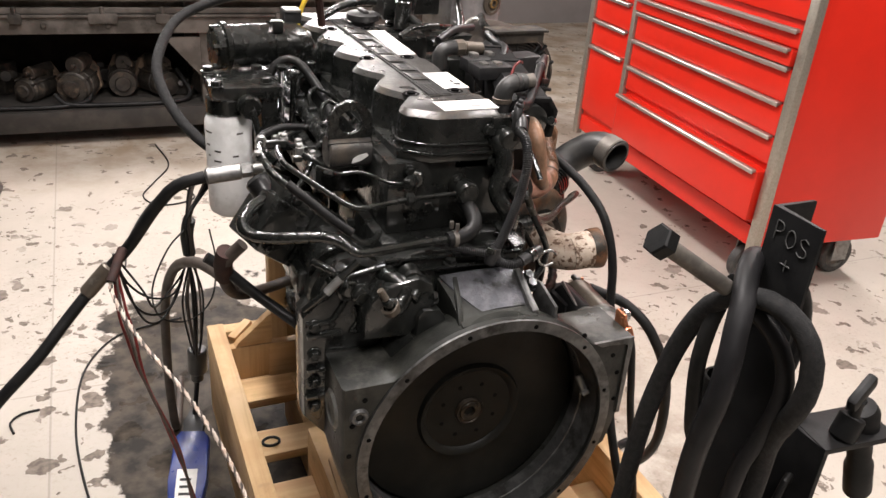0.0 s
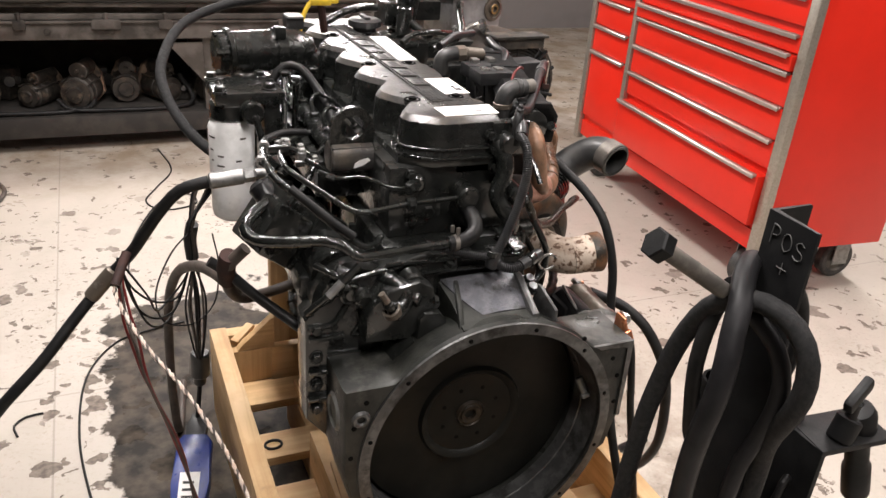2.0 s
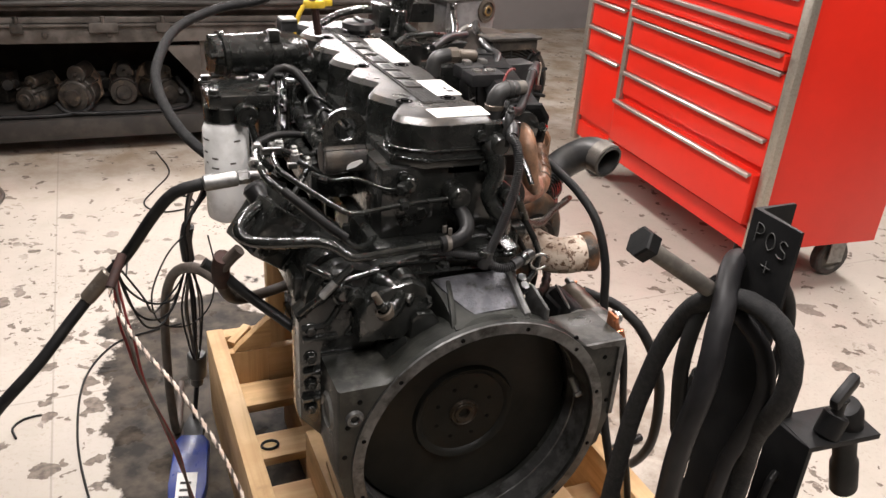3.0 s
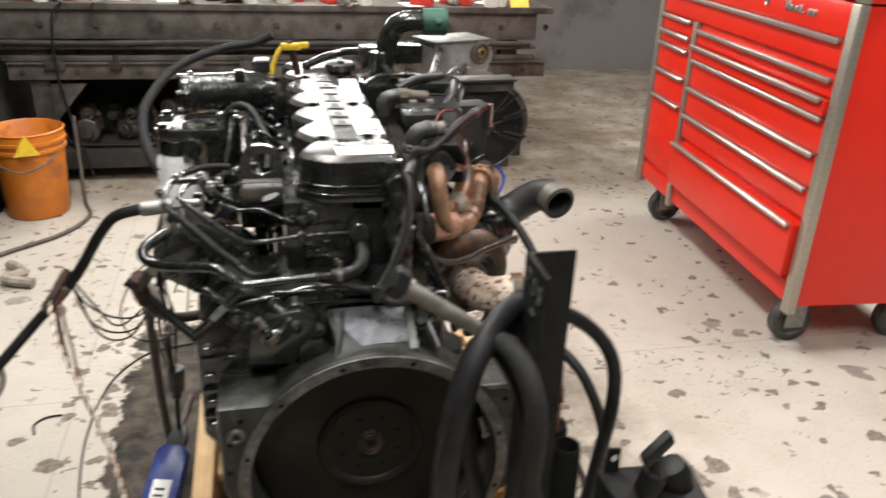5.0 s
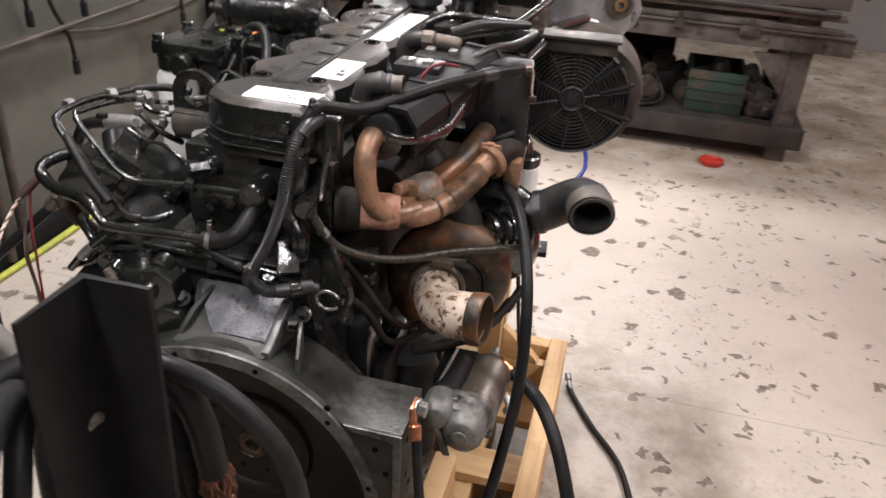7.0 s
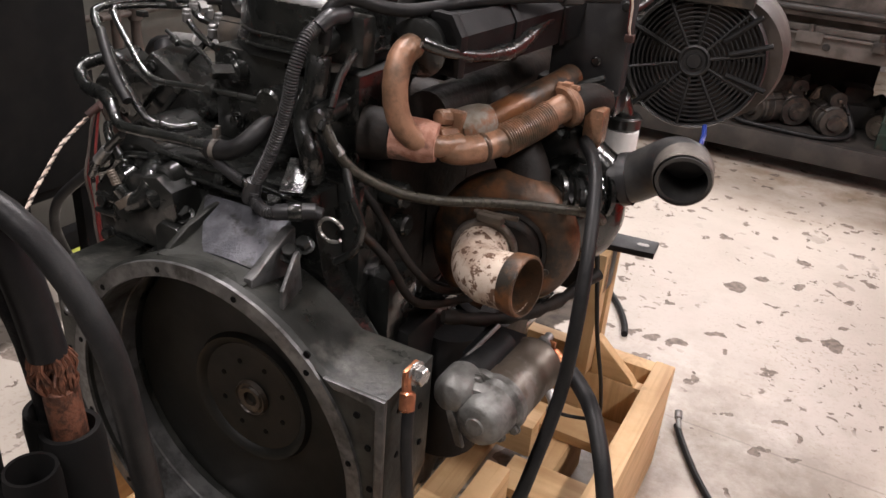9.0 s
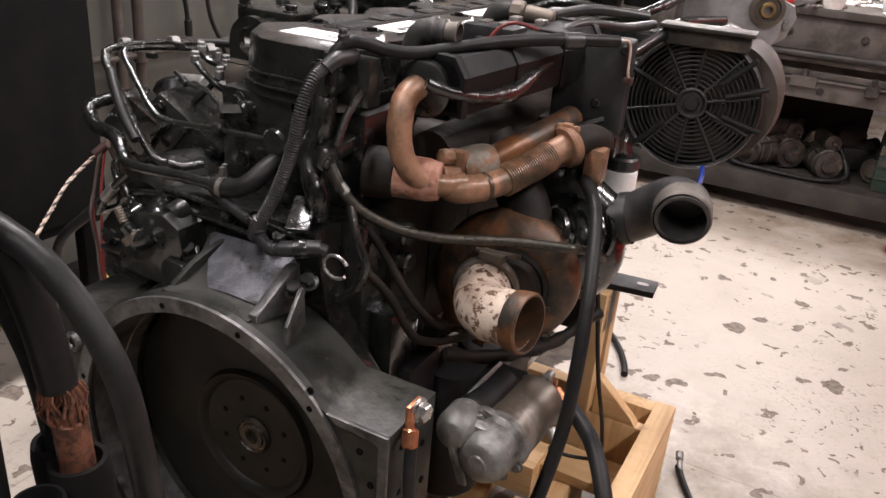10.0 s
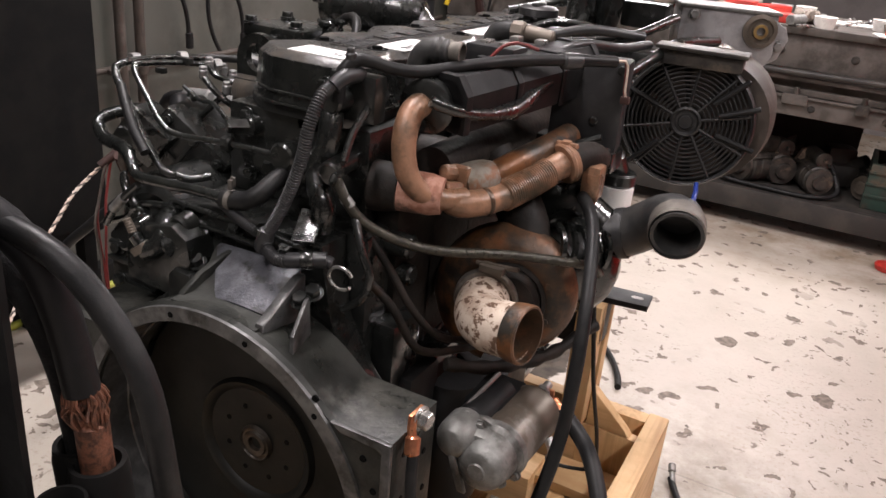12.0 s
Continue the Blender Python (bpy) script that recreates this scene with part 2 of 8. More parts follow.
def wood_material():
    m = material("pale_pine", (0.63, 0.43, 0.225), 0.62, per_piece=0.16, second=(0.54, 0.35, 0.17), scale=9, third=(0.30, 0.20, 0.11), scale3=11, mix3=(0.62, 0.78), bump=0.2, bump_scale=120)
    nt = m.node_tree
    n, l = nt.nodes, nt.links
    b = n["Principled BSDF"]
    tc = n.new("ShaderNodeTexCoord")
    mp = n.new("ShaderNodeMapping")
    mp.inputs["Scale"].default_value = (2.0, 45.0, 45.0)
    l.new(tc.outputs["Object"], mp.inputs["Vector"])
    ns = n.new("ShaderNodeTexNoise")
    ns.inputs["Scale"].default_value, ns.inputs["Detail"].default_value, ns.inputs["Distortion"].default_value = 1.2, 5.0, 0.8
    l.new(mp.outputs["Vector"], ns.inputs["Vector"])
    mx = n.new("ShaderNodeMix")
    mx.data_type = "RGBA"
    old = b.inputs["Base Color"].links[0].from_socket
    r = n.new("ShaderNodeMapRange")
    r.inputs["From Min"].default_value, r.inputs["From Max"].default_value = 0.45, 0.7
    r.inputs["To Max"].default_value = 0.7
    l.new(ns.outputs["Fac"], r.inputs["Value"])
    l.new(r.outputs["Result"], mx.inputs["Factor"])
    l.new(old, mx.inputs["A"])
    mx.inputs["B"].default_value = (0.45, 0.265, 0.12, 1)
    l.new(mx.outputs["Result"], b.inputs["Base Color"])
    return m


WOOD = wood_material()


def floor_material():
    """Cream floor paint, chipped to the dark concrete in scattered flakes, with a long oil-soaked worn patch."""
    m = bpy.data.materials.new("chipped_floor_paint")
    m.use_nodes = True
    nt = m.node_tree
    n, l = nt.nodes, nt.links
    b = n["Principled BSDF"]
    geo = n.new("ShaderNodeNewGeometry")

    def noise_at(sc, det, rgh=0.55, dist=0.0, src=None):
        t = n.new("ShaderNodeTexNoise")
        t.inputs["Scale"].default_value, t.inputs["Detail"].default_value = sc, det
        t.inputs["Roughness"].default_value, t.inputs["Distortion"].default_value = rgh, dist
        l.new(src or geo.outputs["Position"], t.inputs["Vector"])
        return t.outputs["Fac"]

    def math_(op, a, c=None):
        t = n.new("ShaderNodeMath")
        t.operation = op
        for s, v in ((t.inputs[0], a), (t.inputs[1], c)):
            if v is None:
                continue
            if isinstance(v, bpy.types.NodeSocket):
                l.new(v, s)
            else:
                s.default_value = v
        return t.outputs[0]

    def rng(v, a, c, lo=0.0, hi=1.0):
        t = n.new("ShaderNodeMapRange")
        for k, x in (("From Min", a), ("From Max", c), ("To Min", lo), ("To Max", hi)):
            t.inputs[k].default_value = x
        l.new(v, t.inputs["Value"])
        return t.outputs["Result"]

    def mixed(f, a, c):
        x = n.new("ShaderNodeMix")
        x.data_type = "RGBA"
        l.new(f, x.inputs["Factor"])
        for sock, v in ((x.inputs["A"], a), (x.inputs["B"], c)):
            if isinstance(v, bpy.types.NodeSocket):
                l.new(v, sock)
            else:
                sock.default_value = (*v, 1)
        return x.outputs["Result"]

    paint = mixed(rng(noise_at(1.1, 5), 0.35, 0.7), (0.468, 0.426, 0.374), (0.402, 0.365, 0.314))
    paint = mixed(rng(noise_at(7, 6, 0.65), 0.5, 0.75), paint, (0.395, 0.360, 0.306))
    paint = mixed(rng(noise_at(70, 5, 0.7), 0.56, 0.72, 0.0, 0.35), paint, (0.30, 0.26, 0.22))
    paint = mixed(rng(noise_at(0.9, 8, 0.72, 0.6), 0.50, 0.66, 0.0, 0.45), paint, (0.36, 0.315, 0.265))
    wob = n.new("ShaderNodeTexNoise")
    wob.inputs["Scale"].default_value, wob.inputs["Detail"].default_value = 22.0, 4.0
    l.new(geo.outputs["Position"], wob.inputs["Vector"])
    add = n.new("ShaderNodeVectorMath")
    add.operation = "MULTIPLY_ADD"
    l.new(wob.outputs["Color"], add.inputs[0])
    add.inputs[1].default_value = (0.105, 0.095, 0.0)
    l.new(geo.outputs["Position"], add.inputs[2])

    def chips(sc, size, share):
        v = n.new("ShaderNodeTexVoronoi")
        v.inputs["Scale"].default_value, v.inputs["Randomness"].default_value = sc, 1.0
        l.new(add.outputs[0], v.inputs["Vector"])
        sep = n.new("ShaderNodeSeparateColor")
        l.new(v.outputs["Color"], sep.inputs["Color"])
        rad = rng(sep.outputs["Red"], share, 1.0, 0.0, size)
        return math_("GREATER_THAN", math_("SUBTRACT", rad, v.outputs["Distance"]), 0.0)

    big = math_("MAXIMUM", chips(6.2, 0.27, 0.45), chips(10.5, 0.30, 0.50))
    small = chips(19.0, 0.38, 0.35)
    patchy = rng(noise_at(2.2, 4), 0.38, 0.45)
    sp = n.new("ShaderNodeSeparateXYZ")
    l.new(geo.outputs["Position"], sp.inputs[0])
    # most of the flaking lies round the engine, the largest flakes on the wall side of it
    fy = math_("SUBTRACT", sp.outputs["Y"], 0.2)
    away = math_("SQRT", math_("ADD", math_("MULTIPLY", sp.outputs["X"], sp.outputs["X"]), math_("MULTIPLY", fy, fy)))
    round_engine = rng(math_("ADD", away, math_("MULTIPLY", noise_at(1.3, 4), 1.6)), 3.1, 2.5)
    wall_side = math_("MULTIPLY", rng(sp.outputs["X"], -0.30, -0.42), rng(math_("ADD", sp.outputs["Y"], noise_at(3.0, 4)), 1.7, 1.5))
    big = math_("MAXIMUM", math_("MULTIPLY", big, round_engine), math_("MULTIPLY", chips(7.5, 0.40, 0.30), wall_side))
    specks = math_("MULTIPLY", chips(48.0, 0.40, 0.45), rng(noise_at(1.7, 4), 0.50, 0.56))
    chip = math_("MAXIMUM", math_("MAXIMUM", big, specks), math_("MULTIPLY", small, patchy))
    under = mixed(rng(noise_at(60, 4), 0.35, 0.65), (0.115, 0.095, 0.078), (0.22, 0.185, 0.155))
    # worn, oil-soaked strip beside and under the crate
    ax = math_("ABSOLUTE", math_("ADD", sp.outputs["X"], 0.26))
    ay = math_("ABSOLUTE", math_("SUBTRACT", sp.outputs["Y"], 0.64))
    reach = math_("MAXIMUM", math_("DIVIDE", ax, 0.34), math_("DIVIDE", ay, 0.86))
    edge = math_("ADD", reach, math_("MULTIPLY", math_("SUBTRACT", noise_at(5.0, 8, 0.64), 0.5), 1.05))
    worn = rng(edge, 0.97, 0.93)
    oil = mixed(rng(noise_at(16, 5), 0.38, 0.62), (0.016, 0.013, 0.010), (0.070, 0.056, 0.042))
    # scuffed grey lane at the far side
    scuff = rng(noise_at(2.6, 7, 0.7), 0.52, 0.66, 0.0, 0.55)
    col = mixed(scuff, paint, (0.40, 0.36, 0.315))
    # oily grime trodden round the crate
    gx = math_("DIVIDE", math_("SUBTRACT", sp.outputs["X"], 0.35), 0.75)
    gy = math_("DIVIDE", math_("SUBTRACT", sp.outputs["Y"], 0.45), 1.1)
    near = rng(math_("ADD", math_("MULTIPLY", gx, gx), math_("MULTIPLY", gy, gy)), 1.0, 0.25)
    grime = math_("MULTIPLY", near, rng(noise_at(4.5, 9, 0.74), 0.41, 0.60, 0.0, 0.85))
    col = mixed(grime, col, (0.20, 0.165, 0.125))
    stipple = math_("MULTIPLY", rng(noise_at(75, 5, 0.7), 0.54, 0.66), rng(noise_at(2.1, 6, 0.7), 0.42, 0.62, 0.0, 0.75))
    col = mixed(math_("MULTIPLY", stipple, round_engine), col, (0.25, 0.205, 0.16))
    # brown dirt washed out from under the bench
    foot = math_("MULTIPLY", rng(sp.outputs["Y"], 2.30, 2.95), rng(noise_at(3.5, 8, 0.7), 0.36, 0.60, 0.0, 0.9))
    col = mixed(foot, col, (0.21, 0.155, 0.10))
    col = mixed(chip, col, under)
    # saw-cut joints
    joint = math_("MAXIMUM", math_("LESS_THAN", math_("ABSOLUTE", math_("ADD", sp.outputs["X"], 0.72)), 0.0025), math_("LESS_THAN", math_("ABSOLUTE", math_("SUBTRACT", sp.outputs["Y"], 1.05)), 0.0025))
    col = mixed(math_("MULTIPLY", joint, 0.3), col, (0.10, 0.085, 0.07))
    col = mixed(worn, col, oil)
    l.new(col, b.inputs["Base Color"])
    gl = rng(noise_at(5, 5), 0.3, 0.7, 0.30, 0.50)
    l.new(math_("ADD", math_("ADD", gl, math_("MULTIPLY", chip, 0.3)), math_("MULTIPLY", worn, 0.22)), b.inputs["Roughness"])
    l.new(rng(worn, 0.0, 1.0, 0.30, 0.25), b.inputs["Specular IOR Level"])
    bp = n.new("ShaderNodeBump")
    bp.inputs["Strength"].default_value, bp.inputs["Distance"].default_value = 0.5, 0.002
    h = math_("ADD", math_("MULTIPLY", chip, -1.0), math_("MULTIPLY", noise_at(14, 4), 0.35))
    l.new(h, bp.inputs["Height"])
    l.new(bp.outputs["Normal"], b.inputs["Normal"])
    return m


FLOOR = floor_material()

# ---- mesh helpers ----
def settle(bm, name, mat):
    bmesh.ops.recalc_face_normals(bm, faces=bm.faces)
    me = bpy.data.meshes.new(name)
    bm.to_mesh(me)
    bm.free()
    me.materials.append(mat)
    me.shade_smooth()
    me.set_sharp_from_angle(angle=radians(38))
    return me


def part(name, bm, mat, parent=None, label=""):
    """One mesh object from a bmesh, under a thing or a part."""
    ob = new(name, settle(bm, name, mat))
    if parent is not None:
        ob.parent = parent
        bpy.context.view_layer.update()
        ob.matrix_parent_inverse = parent.matrix_world.inverted()
    if label:
        tagged(ob, label)
    return ob


def thing(name, at, label, category, group="", kind=""):
    ob = new(name)
    ob.location = at
    ob.empty_display_size = 0.1
    bpy.context.view_layer.update()
    return tagged(ob, label, category, group, kind)


def fresh(*shapes):
    bm = bmesh.new()
    for fn, *a in shapes:
        fn(bm, *a)
    return bm


def box(bm, lo, hi, bev=0.003, m=None):
    r = bmesh.ops.create_cube(bm, size=1.0)
    vs = r["verts"]
    for v in vs:
        v.co = Vector(((lo[i] + hi[i]) / 2 + v.co[i] * (hi[i] - lo[i]) for i in range(3)))
    if bev:
        es = list({e for v in vs for e in v.link_edges})
        out = bmesh.ops.bevel(bm, geom=es, offset=bev, segments=2, affect="EDGES", profile=0.6)
        vs = list({v for f in out["faces"] for v in f.verts} | {v for v in vs if v.is_valid})
    if m is not None:
        for v in vs:
            v.co = m @ v.co
    return vs


def basis(axis):
    a = Vector(axis).normalized()
    u = a.orthogonal().normalized()
    if abs(a.z) < 0.9:
        u = Vector((0, 0, 1)).cross(a).normalized()
    return a, u, a.cross(u)


def lathe(bm, at, axis, profile, seg=28, closed=False):
    """Turn a profile of (distance along the axis, radius) about the axis through at."""
    a, u, w = basis(axis)
    at = Vector(at)
    rings = []
    for s, r in profile:
        if r < 1e-5:
            rings.append([bm.verts.new(at + a * s)])
        else:
            rings.append([bm.verts.new(at + a * s + (u * math.cos(t) + w * math.sin(t)) * r) for t in (2 * math.pi * k / seg for k in range(seg))])
    if closed:
        rings.append(rings[0])
    for p, q in zip(rings, rings[1:]):
        for k in range(seg):
            j = (k + 1) % seg
            if len(p) == 1 and len(q) > 1:
                bm.faces.new((p[0], q[j], q[k]))
            elif len(q) == 1 and len(p) > 1:
                bm.faces.new((p[k], p[j], q[0]))
            elif len(p) > 1:
                bm.faces.new((p[k], p[j], q[j], q[k]))


def rod(bm, p, q, r, seg=16, bev=None):
    p, q = Vector(p), Vector(q)
    d = (q - p).length
    c = min(r * 0.25, 0.003, d * 0.3) if bev is None else bev
    lathe(bm, p, q - p, [(0, 0), (0, r - c), (c, r), (d - c, r), (d, r - c), (d, 0)], seg)


def spline(points, step=0.012):
    pts = [Vector(p) for p in points]
    if len(pts) == 2:
        return pts
    ext = [pts[0] * 2 - pts[1]] + pts + [pts[-1] * 2 - pts[-2]]
    out = []
    for i in range(1, len(ext) - 2):
        p0, p1, p2, p3 = ext[i - 1:i + 3]
        k = max(2, min(24, int((p2 - p1).length / step)))
        for j in range(k):
            t = j / k
            out.append(0.5 * ((2 * p1) + (p2 - p0) * t + (2 * p0 - 5 * p1 + 4 * p2 - p3) * t * t + (3 * p1 - p0 - 3 * p2 + p3) * t ** 3))
    out.append(pts[-1])
    return out


def sweep(bm, line, radius, seg=12, hollow=0.0):
    """A tube along a line of points; radius is a number or a function of 0..1."""
    rad = radius if callable(radius) else (lambda s: radius)
    n = len(line)
    t0 = (line[1] - line[0]).normalized()
    u = t0.orthogonal().normalized()
    rings = []
    for i, p in enumerate(line):
        t = (line[min(i + 1, n - 1)] - line[max(i - 1, 0)]).normalized()
        u = (u - t * u.dot(t)).normalized()
        w = t.cross(u)
        r = rad(i / (n - 1))
        rings.append([bm.verts.new(p + (u * math.cos(a) + w * math.sin(a)) * r) for a in (2 * math.pi * k / seg for k in range(seg))])
    for a, b in zip(rings, rings[1:]):
        for k in range(seg):
            j = (k + 1) % seg
            bm.faces.new((a[k], a[j], b[j], b[k]))
    for ring, pt, sgn in ((rings[0], line[0], -1), (rings[-1], line[-1], 1)):
        if hollow and sgn == 1:
            t = (line[-1] - line[-2]).normalized()
            inner = [bm.verts.new(pt + (v.co - pt) * hollow) for v in ring]
            deep = [bm.verts.new(v.co - t * 0.05) for v in inner]
            for k in range(seg):
                j = (k + 1) % seg
                bm.faces.new((ring[k], ring[j], inner[j], inner[k]))
                bm.faces.new((inner[k], inner[j], deep[j], deep[k]))
            bm.faces.new(deep)
        else:
            bm.faces.new(ring if sgn == 1 else ring[::-1])


def tube(bm, points, radius, seg=12, step=0.012, hollow=0.0):
    sweep(bm, spline(points, step), radius, seg, hollow)


def ribbed(bm, points, r, pitch=0.006, depth=0.16, seg=12):
    """Corrugated tube: fine rings along the way."""
    line = spline(points, 0.004)
    length = sum((b - a).length for a, b in zip(line, line[1:]))
    n = max(8, int(length / pitch) * 3)
    acc, out, i = 0.0, [line[0]], 0
    gap = length / n
    prev = line[0]
    for p in line[1:]:
        d = (p - prev).length
        while acc + d >= gap and d > 0:
            f = (gap - acc) / d
            prev = prev + (p - prev) * f
            out.append(prev.copy())
            d = (p - prev).length
            acc = 0.0
        acc += d
        prev = p
    m = len(out)
    sweep(bm, out, lambda s: r * (1 - depth if round(s * (m - 1)) % 3 == 0 else 1.0), seg)


def prism(bm, poly, place, depth, bev=0.0):
    """A flat outline of (a, b) pushed through depth: place(a, b, c) gives the point, c from 0 to depth."""
    lo = [bm.verts.new(place(a, b, 0)) for a, b in poly]
    hi = [bm.verts.new(place(a, b, depth)) for a, b in poly]
    n = len(poly)
    fs = [bm.faces.new(lo[::-1]), bm.faces.new(hi)]
    for k in range(n):
        j = (k + 1) % n
        fs.append(bm.faces.new((lo[k], lo[j], hi[j], hi[k])))
    if bev:
        es = [e for f in fs[:2] for e in f.edges]
        bmesh.ops.bevel(bm, geom=es, offset=bev, segments=2, affect="EDGES", profile=0.6)


def hexbolt(bm, at, axis, r, h, washer=True):
    a = Vector(axis).normalized()
    at = Vector(at)
    if washer:
        rod(bm, at, at + a * 0.0025, r * 1.35, 16, 0.0005)
    rod(bm, at + a * 0.002, at + a * (0.002 + h), r, 6, r * 0.12)


# ---- the room ----
def slab(name, lo, hi, mat, label, category):
    ob = part(name, fresh((box, lo, hi, 0.0)), mat)
    return tagged(ob, label, category, kind="structure")


X0, X1, Y0, Y1 = -1.36, 6.2, -4.6, 5.62
slab("floor", (X0 - 0.2, Y0 - 0.2, -0.15), (X1 + 0.2, Y1 + 0.2, 0.0), FLOOR, "cream painted concrete floor, chipped and oil-stained", "floor")
slab("wall_west", (X0 - 0.18, Y0 - 0.2, 0.0), (X0, Y1, CEIL), WALLP, "grey-green painted workshop wall, dirty near the floor", "wall")
slab("wall_north", (X0 - 0.18, Y1, 0.0), (X1, Y1 + 0.18, CEIL), FARWALL, "plain grey far workshop wall", "wall")
slab("wall_east", (X1, Y0 - 0.2, 0.0), (X1 + 0.18, Y1 + 0.18, CEIL), FARWALL, "plain grey workshop wall", "wall")
slab("wall_south", (X0, Y0 - 0.2, 0.0), (X1, Y0, CEIL), FARWALL, "plain grey workshop wall", "wall")
slab("ceiling", (X0 - 0.18, Y0 - 0.2, CEIL), (X1 + 0.18, Y1 + 0.18, CEIL + 0.1), CEILP, "plain pale workshop ceiling", "ceiling")


def ceiling_light(x, y):
    t = thing("ceiling_light", (x, y, CEIL), "white twin-tube fluorescent batten on the ceiling", "ceiling light", "ceiling lights")
    part("housing", fresh((box, (x - 0.13, y - 0.64, CEIL - 0.07), (x + 0.13, y + 0.64, CEIL - 0.002), 0.008)), LABEL, t)
    for dx in (-0.06, 0.06):
        part("tube", fresh((rod, (x + dx, y - 0.6, CEIL - 0.10), (x + dx, y + 0.6, CEIL - 0.10), 0.013, 12)), GLOW, t, "glowing fluorescent tube")
    return t


for lx, ly, lp in LAMPS:
    ceiling_light(lx, ly)

bl = thing("bench_light", (0.05, 3.42, 1.80), "white fluorescent lamp hanging over the bench", "bench light")
part("reflector", fresh((box, (-0.92, -0.13, 0.0), (0.92, 0.13, 0.05), 0.006, BENCH_LAMP)), LABEL, bl)
for sx in (-0.7, 0.7):
    part("hanger", fresh((rod, BENCH_LAMP @ Vector((sx, 0, 0.05)), (0.05 + sx, 3.42, CEIL), 0.004, 8)), PIPE, bl)
for sy in (-0.06, 0.06):
    part("tube", fresh((rod, BENCH_LAMP @ Vector((-0.88, sy, -0.02)), BENCH_LAMP @ Vector((0.88, sy, -0.02)), 0.013, 12)), GLOW, bl, "glowing fluorescent tube")

# pipes and cables along the west wall
W = X0 + 0.002
tagged(part("wall_cable", fresh((tube, [(W + 0.03, 0.2, 0.64), (W + 0.03, 1.26, 0.655), (W + 0.035, 1.75, 0.60), (W + 0.03, 2.34, 0.605), (W + 0.03, 3.0, 0.68)], 0.010, 10)), DRUM), "grey conduit sagging along the wall", "conduit")
tagged(part("wall_pipe", fresh((rod, (W + 0.05, 0.98, 0.655), (W + 0.05, 1.9, 0.67), 0.009), (rod, (W + 0.05, 1.10, 0.03), (W + 0.05, 1.10, 1.9), 0.015), (rod, (W + 0.05, 1.03, 0.03), (W + 0.05, 1.03, 1.9), 0.015), (rod, (W + 0.05, 1.10, 0.635), (W + 0.05, 1.10, 0.685), 0.020)), DRUM), "dull iron air pipe with fittings on the wall", "pipe")
for hy, z0, z1 in ((1.30, 0.72, 1.25), (1.47, 0.53, 1.25), (1.55, 0.70, 1.3), (2.13, 0.55, 1.0)):
    tagged(part("hanging_cable", fresh((tube, [(W + 0.045, hy, z0), (W + 0.05, hy - 0.02, z0 + 0.1), (W + 0.04, hy - 0.08, z0 + 0.28), (W + 0.03, hy - 0.03, z1)], 0.007, 8), (rod, (W + 0.045, hy, z0 - 0.03), (W + 0.045, hy, z0 + 0.02), 0.012)), RUBBER), "black cable hanging down the wall", "cable", "cables on the wall")
tagged(part("wall_post", fresh((box, (W, 2.38, 0.0), (W + 0.07, 2.46, 2.6), 0.004), (box, (W, 2.54, 0.0), (W + 0.05, 2.60, 2.6), 0.004)), DARK), "black steel uprights fixed to the wall", "post", kind="structure")
tagged(part("baseboard", fresh((box, (W, -1.5, 0.0), (W + 0.048, 2.9, 0.072), 0.008)), DARK), "dirty black kerb along the wall foot", "baseboard", kind="structure")


def dark_cabinet():
    t = thing("steel_cabinet", (-1.1, 0.45, 0), "tall soot-black steel cabinet on short legs against the wall", "cabinet")
    part("body", fresh((box, (W + 0.05, -0.62, 0.36), (-0.98, 0.66, 2.0), 0.006)), DARK, t)
    for lx in (W + 0.07, -1.03):
        for ly in (-0.61, 0.61):
            part("leg", fresh((box, (lx, ly, 0.0), (lx + 0.035, ly + 0.035, 0.362), 0.003)), DARK, t)
    for y in (-0.60, 0.06):
        d = part("door", fresh((box, (-0.98, y, 0.39), (-0.962, y + 0.60, 1.97), 0.004)), DARK, t)
        part("handle", fresh((box, (-0.962, y + (0.58 if y < 0 else 0.04), 1.0), (-0.945, y + (0.60 if y < 0 else 0.06), 1.15), 0.004)), PIPE, d)
    return t


dark_cabinet()

# ---- the engine: crankshaft along y at height ZC, bell housing at y = 0 ----
ZC = 0.50
engine = thing("diesel_engine", (0, 0.4, 0.17), "black six-cylinder diesel engine with rusty exhaust pipes, on a wooden crate", "engine")


def eng(name, mat, label, *shapes):
    return part(name, fresh(*shapes), mat, engine, label)


def each(name, mat, label, *shapes):
    """The same, with every shape a part of its own."""
    for sh in shapes:
        part(name, fresh(sh), mat, engine, label)


def bell_outline(th, ring=0.2265):
    c, s = math.cos(th), math.sin(th)
    r = ring
    if s > 0.02:
        r = max(r, min(0.246 / max(abs(c), 1e-6), 0.152 / s))
    elif s > -0.30:
        r = max(r, 0.246 / max(abs(c), 1e-6) - 0.06 * -s)
    return r


